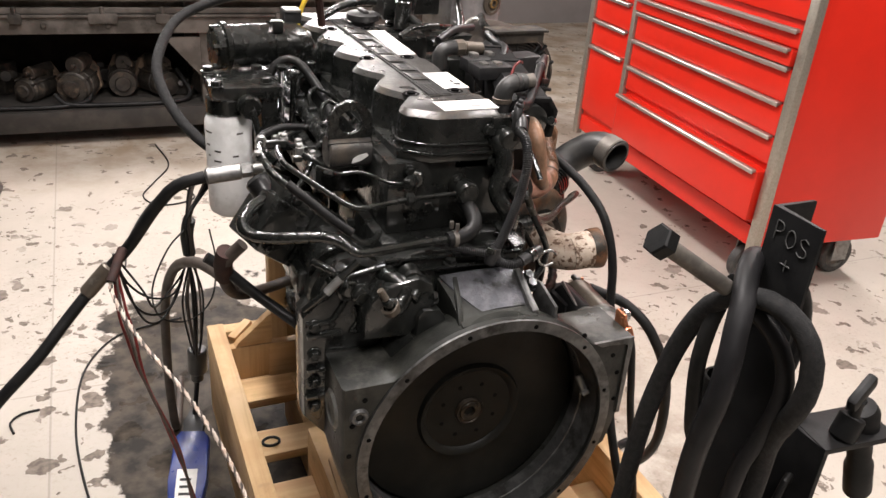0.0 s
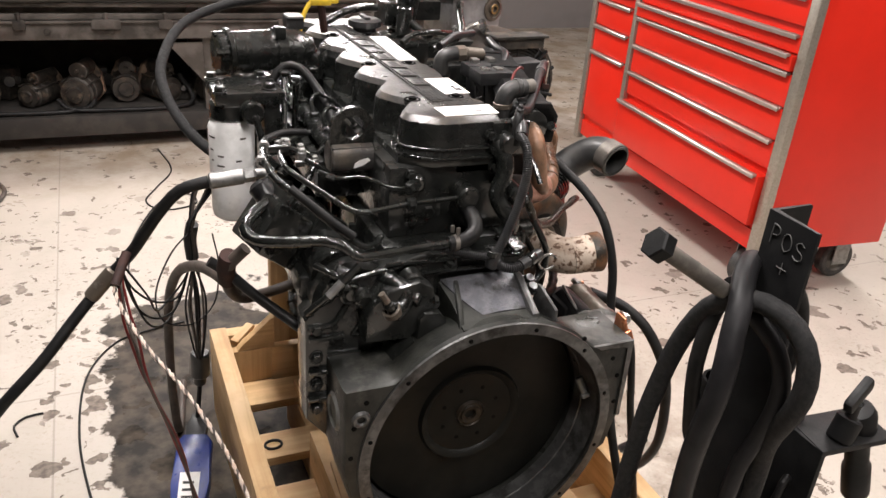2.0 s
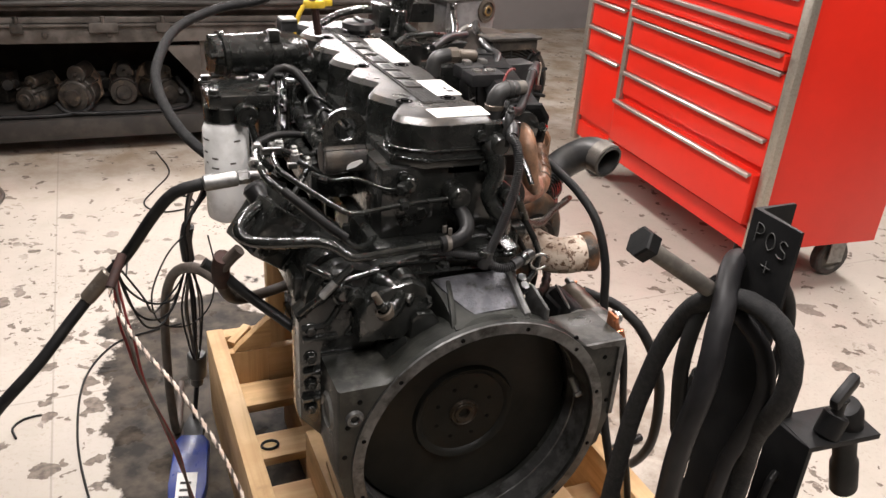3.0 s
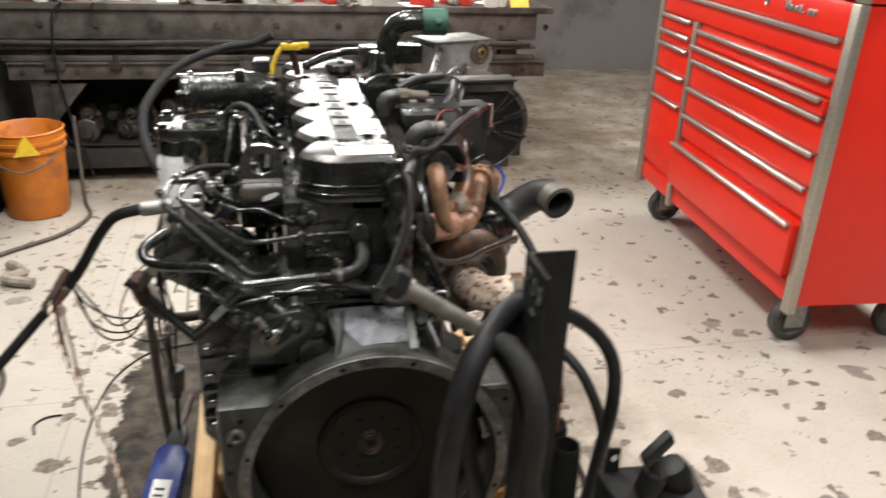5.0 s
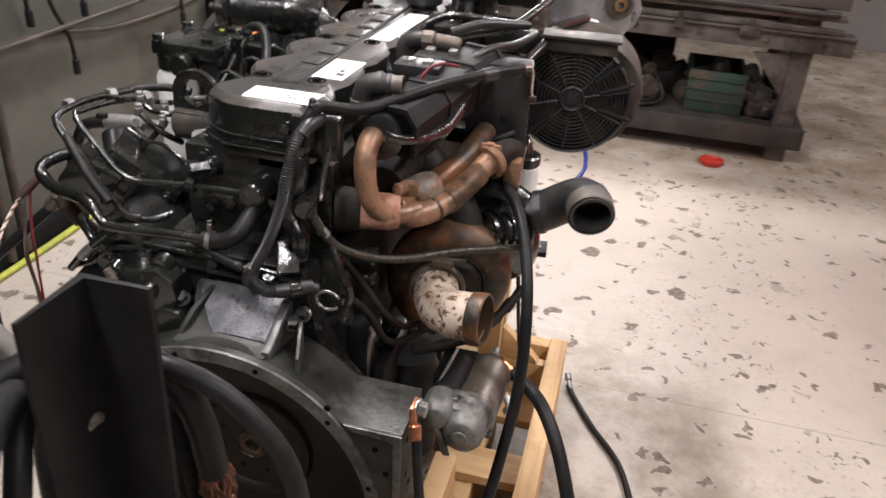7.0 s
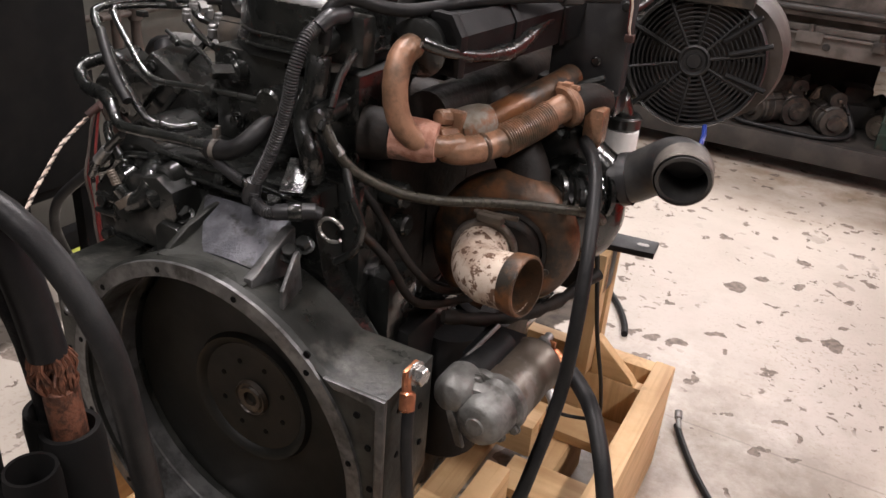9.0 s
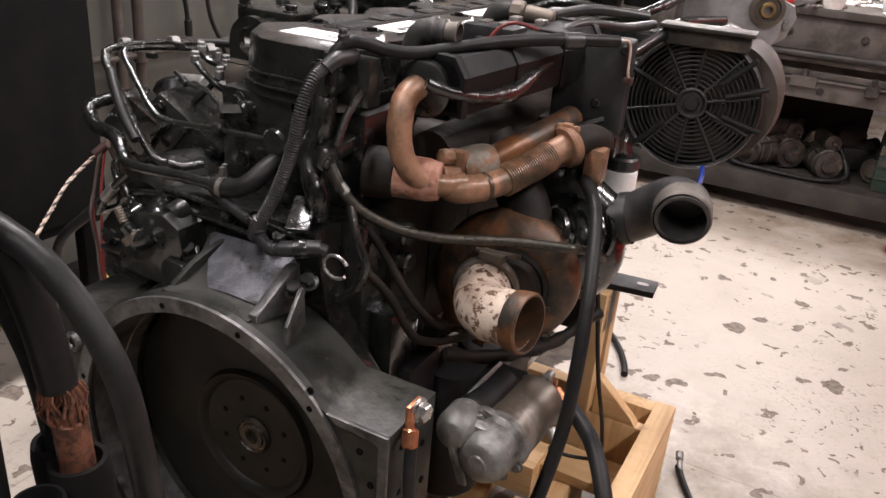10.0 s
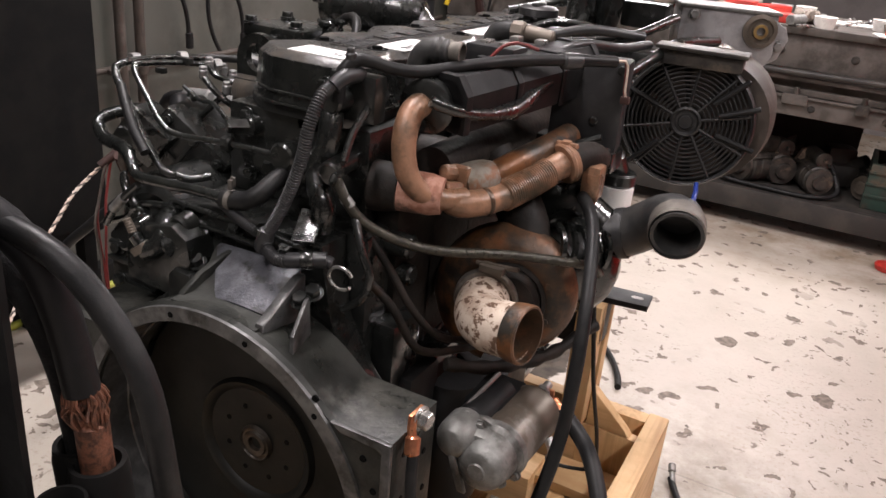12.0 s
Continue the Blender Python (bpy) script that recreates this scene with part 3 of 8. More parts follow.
def bell(bm):
    corner = math.atan2(0.152, 0.246)
    ths = sorted([2 * math.pi * k / 96 for k in range(96)] + [corner, math.pi - corner])
    rows = [(0.0, 0.2048, 0), (0.0, None, 0), (0.006, None, 0.002), (0.10, None, 0.0), (0.104, None, -0.01), (0.104, 0.16, 0)]
    rings = []
    for y, r, grow in rows:
        ring = []
        for th in ths:
            q = r if r is not None else bell_outline(th, 0.2265 if y < 0.02 else 0.214) + (grow if y else -0.002)
            ring.append(bm.verts.new((q * math.cos(th), y, ZC + q * math.sin(th))))
        rings.append(ring)
    deep = [bm.verts.new((0.2048 * math.cos(t), 0.092, ZC + 0.2048 * math.sin(t))) for t in ths]
    rings = [deep] + rings
    n = len(ths)
    for a, b in zip(rings, rings[1:]):
        for k in range(n):
            j = (k + 1) % n
            bm.faces.new((a[k], a[j], b[j], b[k]))


housing = eng("flywheel_housing", CAST, "worn dark cast-iron bell housing", (bell,))


def flange(bm):
    lathe(bm, (0, -0.0035, ZC), (0, 1, 0), [(0.012, 0.205), (0.0, 0.2062), (0.0, 0.2245), (0.012, 0.2258)], 96)


part("flange_face", fresh((flange,)), FACE, housing, "bare machined flange ring")
part("bell_bore", fresh((lathe, (0, 0.0, ZC), (0, 1, 0), [(0.006, 0.2046), (0.010, 0.2038), (0.050, 0.2036), (0.052, 0.2018), (0.074, 0.2016), (0.076, 0.2046)], 96)), FACE, housing, "worn bare inner wall of the bell")
# flat dark discs stand for the shade inside the drilled holes
for k in range(12):
    a = radians(15 + 30 * k)
    part("bolt_hole", fresh((lathe, (0.2143 * math.cos(a), -0.0042, ZC + 0.2143 * math.sin(a)), (0, 1, 0), [(0.0, 0.0), (0.0, 0.0036), (0.002, 0.0039)], 12)), HOLE, housing)
for x, z in ((-0.232, 0.585), (-0.214, 0.628), (0.229, 0.585), (0.214, 0.622), (0.233, 0.53), (-0.236, 0.53), (0.150, 0.672)):
    part("bolt_hole", fresh((lathe, (x, -0.0012, z), (0, 1, 0), [(0.0, 0.0), (0.0, 0.0040), (0.002, 0.0044)], 12)), HOLE, housing)
for y, z in ((0.028, 0.625), (0.028, 0.565), (0.075, 0.60), (0.045, 0.535), (0.080, 0.545)):
    part("bolt_hole", fresh((lathe, (0.2472, y, z), (1, 0, 0), [(0.0012, 0.0), (0.0012, 0.0036), (0.0, 0.0042)], 12)), HOLE, housing)
part("shoulder_rim", fresh((prism, [(0.172, 0.6535), (0.2485, 0.6535), (0.2485, 0.50), (0.2395, 0.50), (0.2395, 0.640), (0.232, 0.6445), (0.186, 0.6445)], lambda a, b, c: Vector((a, -0.0035 + c, b)), 0.006, 0.0015)), FACE, housing, "worn raised rim of the shoulder")
part("dowel_eye", fresh((lathe, (-0.222, -0.002, 0.600), (0, 1, 0), [(0, 0.006), (-0.003, 0.008), (-0.003, 0.012), (0.002, 0.015)], 16)), FACE, housing)
part("side_port", fresh((lathe, (-0.2475, 0.05, 0.585), (-1, 0, 0), [(0.0, 0.0), (0.0, 0.022), (0.004, 0.026), (0.0, 0.031)], 24)), ALU, housing, "bright machined side port")
eng("flywheel", FLY, "oily brown-black flywheel face", (lathe, (0, 0.080, ZC), (0, 1, 0), [(0.002, 0.0), (0.002, 0.078), (-0.004, 0.083), (-0.006, 0.090), (0.002, 0.094), (0.004, 0.120), (0.0, 0.170), (0.002, 0.198), (0.014, 0.2045)], 72))
eng("crank_hub", HUBM, "rusty pilot hub with a centre hole", (lathe, (0, 0.078, ZC), (0, 1, 0), [(0.014, 0.0), (0.014, 0.009), (-0.002, 0.0105), (-0.003, 0.017), (0.000, 0.0185), (0.000, 0.022), (-0.003, 0.0235), (0.003, 0.026)], 32))
# more flat discs, coloured as the shade within the flywheel holes
for k in range(8):
    a = radians(22 + 45 * k)
    part("flywheel_hole", fresh((lathe, (0.052 * math.cos(a), 0.0812, ZC + 0.052 * math.sin(a)), (0, 1, 0), [(0.0, 0.0), (0.0, 0.0036), (0.002, 0.004)], 12)), HOLE, engine)
eng("inspection_pin", DULL, "bright pin inside the bell", (rod, (0.198, 0.035, 0.53), (0.19, 0.05, 0.555), 0.008), (rod, (0.200, 0.030, 0.525), (0.197, 0.036, 0.532), 0.011, 6))


# cast saddle on top of the bell, with ribs on both sides
def slab(bm, rows, n=8, low=0.70, crown=0.002):
    """A sloping surface through rows of (x from, x to, y, z), closed down to a flat bottom."""
    top = [[bm.verts.new((xa + (xb - xa) * k / n, y, z + crown * math.sin(math.pi * k / n))) for k in range(n + 1)] for xa, xb, y, z in rows]
    base = [[bm.verts.new((v.co.x, v.co.y, low)) for v in r] for r in top]
    for a, b in zip(top, top[1:]):
        for k in range(n):
            bm.faces.new((a[k], a[k + 1], b[k + 1], b[k]))
    for k in range(n):
        bm.faces.new((top[0][k], base[0][k], base[0][k + 1], top[0][k + 1]))
        bm.faces.new((top[-1][k], top[-1][k + 1], base[-1][k + 1], base[-1][k]))
    for i in range(len(rows) - 1):
        bm.faces.new((top[i][0], top[i + 1][0], base[i + 1][0], base[i][0]))
        bm.faces.new((top[i][n], base[i][n], base[i + 1][n], top[i + 1][n]))


part("saddle_slope", fresh((slab, [(-0.064, 0.062, 0.006, 0.7215), (-0.062, 0.062, 0.022, 0.7225), (-0.060, 0.060, 0.034, 0.7245), (-0.062, 0.060, 0.060, 0.739), (-0.072, 0.060, 0.092, 0.7595)])), CAST, housing, "stained casting below the saddle")
eng("saddle_pad", PLATE, "pale grey cast saddle pad", (slab, [(-0.020, 0.054, 0.033, 0.7262), (-0.030, 0.055, 0.042, 0.7315), (-0.047, 0.055, 0.062, 0.7435), (-0.068, 0.055, 0.089, 0.7615), (-0.068, 0.055, 0.095, 0.7620)]))
part("rib", fresh((prism, [(0.010, 0.700), (0.013, 0.7265), (0.030, 0.7335), (0.078, 0.7615), (0.088, 0.7615), (0.090, 0.70)], lambda a, b, c: Vector((0.0555 + c, a, b)), 0.012, 0.0025)), FACE, housing, "worn bright rib")
part("rib", fresh((prism, [(0.017, 0.69), (0.019, 0.722), (0.056, 0.748), (0.064, 0.748), (0.072, 0.69)], lambda a, b, c: Vector((0.099 - (a - 0.02) * 0.29 + c, a, b)), 0.0055, 0.0015)), FACE, housing)
part("rib", fresh((prism, [(0.012, 0.70), (0.020, 0.7255), (0.045, 0.7435), (0.076, 0.7585), (0.092, 0.7625), (0.095, 0.70)], lambda a, b, c: Vector((-0.064 + (a - 0.025) * 0.23 + c, a, b)), 0.008, 0.002)), CAST, housing)
for x, y, z in ((0.078, 0.066, 0.738), (0.082, 0.085, 0.742), (-0.088, 0.075, 0.735), (0.03, 0.100, 0.775), (-0.05, 0.103, 0.78)):
    part("flange_bolt", fresh((hexbolt, (x, y, z), (0.1, -0.5, 1), 0.009, 0.010)), BLACK, engine)


# gear housing plate behind the bell
def plate_shape(bm):
    poly = [(-0.278, 0.535), (-0.279, 0.715), (-0.235, 0.765), (-0.17, 0.785), (-0.10, 0.802), (0.078, 0.795), (0.090, 0.70), (0.12, 0.63), (0.18, 0.57), (0.20, 0.44), (0.14, 0.345), (-0.14, 0.345), (-0.225, 0.47)]
    prism(bm, poly, lambda a, b, c: Vector((a, 0.104 + c, b)), 0.05, 0.004)


gear = eng("gear_housing", BLACK, "black gear housing plate with bolts", (plate_shape,))
for x, z in ((-0.262, 0.70), (-0.262, 0.65), (-0.262, 0.60), (-0.262, 0.555), (-0.215, 0.765), (-0.15, 0.782), (-0.235, 0.50)):
    part("housing_bolt", fresh((hexbolt, (x, 0.104, z), (0, -1, 0), 0.0085, 0.008)), BLACK, gear)
for z, x in ((0.685, -0.26), (0.625, -0.26), (0.575, -0.262)):
    part("rib", fresh((box, (x - 0.014, 0.094, z - 0.003), (x + 0.04, 0.106, z + 0.003), 0.001)), BLACK, gear)
# ridges and the pocket boss cast on the left of the housing
part("sensor_block", fresh((prism, [(-0.198, 0.690), (-0.197, 0.737), (-0.186, 0.752), (-0.165, 0.774), (-0.115, 0.782), (-0.092, 0.768), (-0.086, 0.738), (-0.10, 0.715), (-0.128, 0.685)], lambda a, b, c: Vector((a, 0.060 + c, b)), 0.046, 0.006)), BLACK, housing, "smooth glossy black casting block")
part("pocket_boss", fresh((prism, [(-0.120, 0.665), (-0.116, 0.722), (-0.108, 0.730), (-0.082, 0.728), (-0.074, 0.718), (-0.062, 0.69), (-0.075, 0.668)], lambda a, b, c: Vector((a, 0.052 + c, b)), 0.055, 0.005), (prism, [(-0.165, 0.640), (-0.150, 0.672), (-0.125, 0.690), (-0.110, 0.668), (-0.125, 0.650)], lambda a, b, c: Vector((a, 0.05 + c, b)), 0.05, 0.005)), BLACK, housing, "cast pocket beside the saddle")
for pts, rr in (([(-0.208, 0.102, 0.684), (-0.177, 0.101, 0.680), (-0.166, 0.100, 0.690), (-0.151, 0.100, 0.703), (-0.128, 0.100, 0.708)], 0.0045), ([(-0.275, 0.103, 0.705), (-0.242, 0.102, 0.704), (-0.228, 0.102, 0.716), (-0.204, 0.102, 0.748), (-0.159, 0.102, 0.756)], 0.005), ([(-0.274, 0.103, 0.735), (-0.24, 0.102, 0.75), (-0.21, 0.102, 0.776), (-0.13, 0.102, 0.790)], 0.0045), ([(-0.245, 0.103, 0.652), (-0.205, 0.100, 0.650), (-0.165, 0.098, 0.648)], 0.0045), ([(-0.20, 0.102, 0.725), (-0.195, 0.102, 0.70), (-0.206, 0.102, 0.684)], 0.003), ([(-0.155, 0.101, 0.795), (-0.05, 0.101, 0.792), (0.07, 0.101, 0.785)], 0.004), ([(-0.165, 0.098, 0.772), (-0.06, 0.097, 0.776), (0.06, 0.098, 0.771)], 0.0035)):
    part("casting_ridge", fresh((tube, pts, rr, 8)), GLOSS, gear)
for x, z in ((-0.128, 0.765), (-0.212, 0.757)):
    part("cast_boss", fresh((lathe, (x, 0.106, z), (0, -1, 0), [(0, 0.019), (0.012, 0.017), (0.014, 0.014), (0.012, 0.009), (0.016, 0.008), (0.016, 0.0)], 20)), GLOSS, gear)
eng("speed_sensor", GLOSS, "black sensor elbow with a bright threaded end", (tube, [(-0.158, 0.055, 0.741), (-0.146, 0.060, 0.744), (-0.136, 0.066, 0.755), (-0.138, 0.074, 0.768), (-0.150, 0.085, 0.772), (-0.155, 0.104, 0.772)], 0.0145, 14), (rod, (-0.170, 0.050, 0.760), (-0.156, 0.056, 0.738), 0.008, 12), (rod, (-0.109, 0.082, 0.764), (-0.13, 0.062, 0.748), 0.015, 16))
each("sensor_tip", BROWNMETAL, "dull threaded sensor tip", (ribbed, [(-0.180, 0.050, 0.778), (-0.175, 0.050, 0.770), (-0.170, 0.050, 0.761)], 0.0056, 0.0032, 0.12), (lathe, (-0.163, 0.053, 0.748), (0.55, 0.2, -0.8), [(0, 0.010), (0.0, 0.0145), (0.010, 0.0150), (0.010, 0.010)], 20))
each("side_port_plug", BLACK, "", (rod, (-0.12, 0.10, 0.775), (-0.12, 0.075, 0.772), 0.017), (rod, (-0.195, 0.10, 0.755), (-0.195, 0.078, 0.75), 0.014))

# block, sump, head
HX0, HX1 = -0.128, 0.088
block = eng("engine_block", BLACK, "black cast engine block", (box, (-0.145, 0.150, 0.335), (0.112, 0.86, 0.80), 0.012))
for k in range(6):
    y = 0.235 + 0.112 * k
    part("core_plug", fresh((lathe, (0.114, y, 0.62), (1, 0, 0), [(-0.004, 0.032), (0.003, 0.031), (0.003, 0.026), (-0.001, 0.024), (-0.001, 0.0)], 20)), BLACK, block)
    part("side_rib", fresh((box, (0.110, y + 0.05, 0.40), (0.122, y + 0.062, 0.78), 0.004)), BLACK, block)
    part("side_rib", fresh((box, (-0.157, y + 0.05, 0.40), (-0.143, y + 0.062, 0.78), 0.004)), BLACK, block)
sump = eng("oil_sump", BLACK, "black pressed steel oil sump", (box, (-0.135, 0.17, 0.172), (0.12, 0.80, 0.335), 0.03))
eng("sump_rail", BLACK, "", (box, (-0.155, 0.155, 0.322), (0.14, 0.85, 0.342), 0.004))
head = eng("cylinder_head", BLACK, "black cylinder head", (box, (HX0, 0.178, 0.80), (HX1, 0.86, 0.918), 0.006))
each("head_step", BLACK, "", (box, (HX0 + 0.006, 0.186, 0.745), (HX1 - 0.012, 0.20, 0.806), 0.004), (box, (-0.10, 0.176, 0.83), (-0.04, 0.195, 0.862), 0.004), (box, (-0.02, 0.178, 0.90), (0.05, 0.195, 0.915), 0.003))
eng("cover_rail", BLACK, "", (prism, [(-0.108, 0.20), (-0.062, 0.168), (0.050, 0.165), (0.068, 0.186), (0.070, 0.87), (-0.108, 0.87)], lambda a, b, c: Vector((a, b, 0.917 + c)), 0.014, 0.003))


# rocker cover with the saw-tooth sides
def cover_outline():
    left, right = [], []
    for k in range(6):
        y = 0.206 + 0.121 * k
        left += [(-0.100, y + 0.004), (-0.099, y + 0.018), (-0.088, y + 0.040), (-0.070, y + 0.066), (-0.071, y + 0.074), (-0.090, y + 0.102)]
        right += [(0.063, y + 0.008), (0.062, y + 0.050), (0.052, y + 0.068), (0.052, y + 0.078), (0.061, y + 0.102)]
    left.append((-0.098, 0.93))
    right.append((0.062, 0.93))
    return [(-0.094, 0.196), (-0.058, 0.172), (-0.020, 0.169), (-0.012, 0.1705), (0.050, 0.170)] + right + [(0.05, 0.945), (-0.085, 0.945)] + left[::-1]


def cover_loft(bm, levels):
    """Rings of the outline, (height, swell at the sides, set-back of the rear end), skinned and closed on top."""
    out = cover_outline()
    n = len(out)
    rings = []
    for z, g, f in levels:
        ring = []
        for x, y in out:
            side = max(-1.0, min(1.0, (x + 0.018) / 0.03))
            ring.append(bm.verts.new((x + g * side, y + f * max(0.0, min(1.0, (0.225 - y) / 0.035)), z)))
        rings.append(ring)
    for a, b in zip(rings, rings[1:]):
        for k in range(n):
            j = (k + 1) % n
            bm.faces.new((a[k], a[j], b[j], b[k]))
    bm.faces.new(rings[-1])


cover = eng("rocker_cover", COVER, "satin dark grey rocker cover with saw-tooth edges", (cover_loft, [(0.9848, -0.0005, 0.0005), (0.9930, -0.0075, 0.0085), (0.9938, -0.0085, 0.0100)]))
eng("cover_skirt", GLOSS, "glossy black rocker cover sides with a faceted rear end", (cover_loft, [(0.929, 0.006, -0.004), (0.936, 0.006, -0.004), (0.940, 0.003, -0.002), (0.948, 0.003, -0.001), (0.982, 0.0, 0.0), (0.9855, -0.001, 0.001)]))
band = part("raised_band", fresh((prism, [(-0.033, 0.26), (0.006, 0.262), (0.004, 0.87), (-0.031, 0.87)], lambda a, b, c: Vector((a, b, 0.9932 + c)), 0.0022, 0.0006)), COVER, cover)
# dark strips laid on the band paint the shade of its grooves
for x in (-0.031, -0.0265, -0.001, 0.0035):
    part("groove", fresh((box, (x - 0.0012, 0.265, 0.9952), (x + 0.0012, 0.86, 0.9966), 0.0)), INK, cover)
for x in (-0.022, -0.016, -0.010, -0.005):
    part("groove", fresh((box, (x - 0.0012, 0.265, 0.9952), (x + 0.0012, 0.325, 0.9966), 0.0)), INK, cover)
    part("groove", fresh((box, (x - 0.0012, 0.79, 0.9952), (x + 0.0012, 0.86, 0.9966), 0.0)), INK, cover)
# raised emblem, as plain blocks
for k, wd in enumerate((0.040, 0.044, 0.050, 0.050, 0.022, 0.046, 0.040)):
    y = 0.348 + 0.060 * k
    part("emblem_block", fresh((prism, [(-0.0280, y + 0.004), (-0.0280, y + wd + 0.004), (0.0005, y + wd), (0.0005, y)], lambda a, b, c: Vector((a, b, 0.9955 + c)), 0.0026, 0.0006)), COVER, cover)
    # a dark inset paints the shadow within each raised block
    part("emblem_slot", fresh((prism, [(-0.0210, y + 0.013), (-0.0210, y + wd - 0.006), (-0.0065, y + wd - 0.009), (-0.0065, y + 0.010)], lambda a, b, c: Vector((a, b, 0.9978 + c)), 0.0006)), INK, cover)
# near-black colour puts shade into the bolt recesses
for x, y in ((-0.057, 0.281), (-0.055, 0.515), (-0.053, 0.767), (0.022, 0.287), (0.024, 0.516), (0.026, 0.768)):
    part("cover_bolt", fresh((lathe, (x, y, 0.9925), (0, 0, 1), [(0.0, 0.0145), (0.002, 0.0135), (0.002, 0.010), (-0.001, 0.0095), (-0.001, 0.007), (0.005, 0.0065), (0.005, 0.0)], 20)), HOLE, cover, "black recessed cover bolt")


def paper(bm, pts, z):
    lo = [bm.verts.new((x, y, z)) for x, y in pts]
    hi = [bm.verts.new((x, y, z + 0.0009)) for x, y in pts]
    bm.faces.new(hi)
    for k in range(4):
        j = (k + 1) % 4
        bm.faces.new((lo[k], lo[j], hi[j], hi[k]))


lab = part("label", fresh((paper, [(-0.040, 0.1835), (0.052, 0.1845), (0.056, 0.232), (-0.041, 0.229)], 0.9938)), LABEL, cover, "white paper label with printed marks")
for x, y, w in ((0.012, 0.207, 0.005), (0.024, 0.207, 0.007), (0.036, 0.207, 0.005), (0.012, 0.199, 0.018), (0.036, 0.199, 0.012), (-0.025, 0.212, 0.002)):
    part("print_bar", fresh((box, (x, y, 0.9946), (x + w, y + 0.003, 0.9951), 0.0)), INK, lab)
lab = part("label", fresh((paper, [(0.008, 0.300), (0.054, 0.300), (0.056, 0.398), (0.008, 0.398)], 0.9938)), LABEL, cover, "white paper label with printed marks")
for x, y, w in ((0.036, 0.335, 0.006), (0.036, 0.318, 0.012)):
    part("print_bar", fresh((box, (x, y, 0.9946), (x + w, y + 0.012, 0.9951), 0.0)), INK, lab)
part("label", fresh((paper, [(0.012, 0.535), (0.048, 0.535), (0.058, 0.745), (0.020, 0.745)], 0.9938)), LABEL, cover, "white paper label")
cap = eng("oil_filler_cap", PLASTIC, "black oil filler cap", (lathe, (0.03, 0.809, 0.985), (0, 0, 1), [(0.0, 0.026), (0.018, 0.026), (0.020, 0.036), (0.032, 0.036), (0.036, 0.030), (0.036, 0.0)], 24))
part("cap_grip", fresh((box, (0.024, 0.785, 1.018), (0.036, 0.833, 1.027), 0.003)), PLASTIC, cap)

# lifting eye at the left rear
def lifting_eye(bm):
    c = Vector((-0.160, 0.27, 0.952))
    n = 32
    outer, inner = [], []
    for y in (0.0, 0.011):
        ro, ri = [], []
        for k in range(n):
            a = 2 * math.pi * k / n
            r = 0.036
            x, z = r * math.cos(a), r * math.sin(a)
            if z < 0:
                x, z = max(-0.036, min(0.036, x * 1.25)), z * 1.15
            ro.append(bm.verts.new(c + Vector((x, y, z))))
            ri.append(bm.verts.new(c + Vector((0.0195 * math.cos(a), y, 0.0195 * math.sin(a) + 0.003))))
        outer.append(ro)
        inner.append(ri)
    for k in range(n):
        j = (k + 1) % n
        bm.faces.new((outer[0][k], outer[0][j], inner[0][j], inner[0][k]))
        bm.faces.new((outer[1][j], outer[1][k], inner[1][k], inner[1][j]))
        bm.faces.new((outer[0][j], outer[0][k], outer[1][k], outer[1][j]))
        bm.faces.new((inner[0][k], inner[0][j], inner[1][j], inner[1][k]))


eng("lifting_eye", GLOSS, "black steel lifting eye", (lifting_eye,), (box, (-0.196, 0.262, 0.885), (-0.124, 0.275, 0.925), 0.003))


def eye_bracket(bm):
    lathe(bm, (-0.196, 0.282, 0.905), (1, 0, 0), [(0.0, 0.0), (0.0, 0.024), (0.003, 0.027), (0.069, 0.027), (0.072, 0.024), (0.072, 0.0)], 28)


eng("eye_bracket", COVER, "satin rounded bracket under the lifting eye", (eye_bracket,))
part("paint_chip", fresh((prism, [(-0.004, 0.0), (0.012, 0.004), (0.024, 0.012), (0.020, 0.016), (0.004, 0.012), (-0.002, 0.008)], lambda a, b, c: Vector((-0.158 + a, 0.2545 - c, 0.893 + b)), 0.0008)), LABEL, engine)

# pipes at the back
eng("coolant_pipe", GLOSS, "glossy black bent pipe across the back", (tube, [(-0.295, 0.215, 0.868), (-0.325, 0.195, 0.864), (-0.347, 0.170, 0.856), (-0.350, 0.158, 0.846), (-0.335, 0.150, 0.836), (-0.30, 0.130, 0.838), (-0.245, 0.110, 0.842), (-0.222, 0.098, 0.835), (-0.205, 0.090, 0.822), (-0.180, 0.088, 0.820), (-0.10, 0.092, 0.823), (-0.055, 0.094, 0.823)], lambda s: 0.0092 if s < 0.55 else max(0.0068, 0.0092 - 0.05 * (s - 0.55)), 14))
eng("coolant_hose_end", RUBBER, "black hose elbow with a spring clip", (tube, [(-0.060, 0.093, 0.823), (-0.030, 0.095, 0.826), (-0.012, 0.103, 0.838), (-0.008, 0.125, 0.850), (-0.008, 0.16, 0.855)], 0.0118, 14))
eng("spring_clip", PIPE, "", (lathe, (-0.052, 0.0935, 0.8235), (1, 0.0, 0.0), [(0, 0.0120), (0.0, 0.0130), (0.007, 0.0130), (0.007, 0.0120)], 20), (box, (-0.050, 0.088, 0.838), (-0.044, 0.092, 0.850), 0.001), (box, (-0.055, 0.098, 0.838), (-0.049, 0.102, 0.850), 0.001))
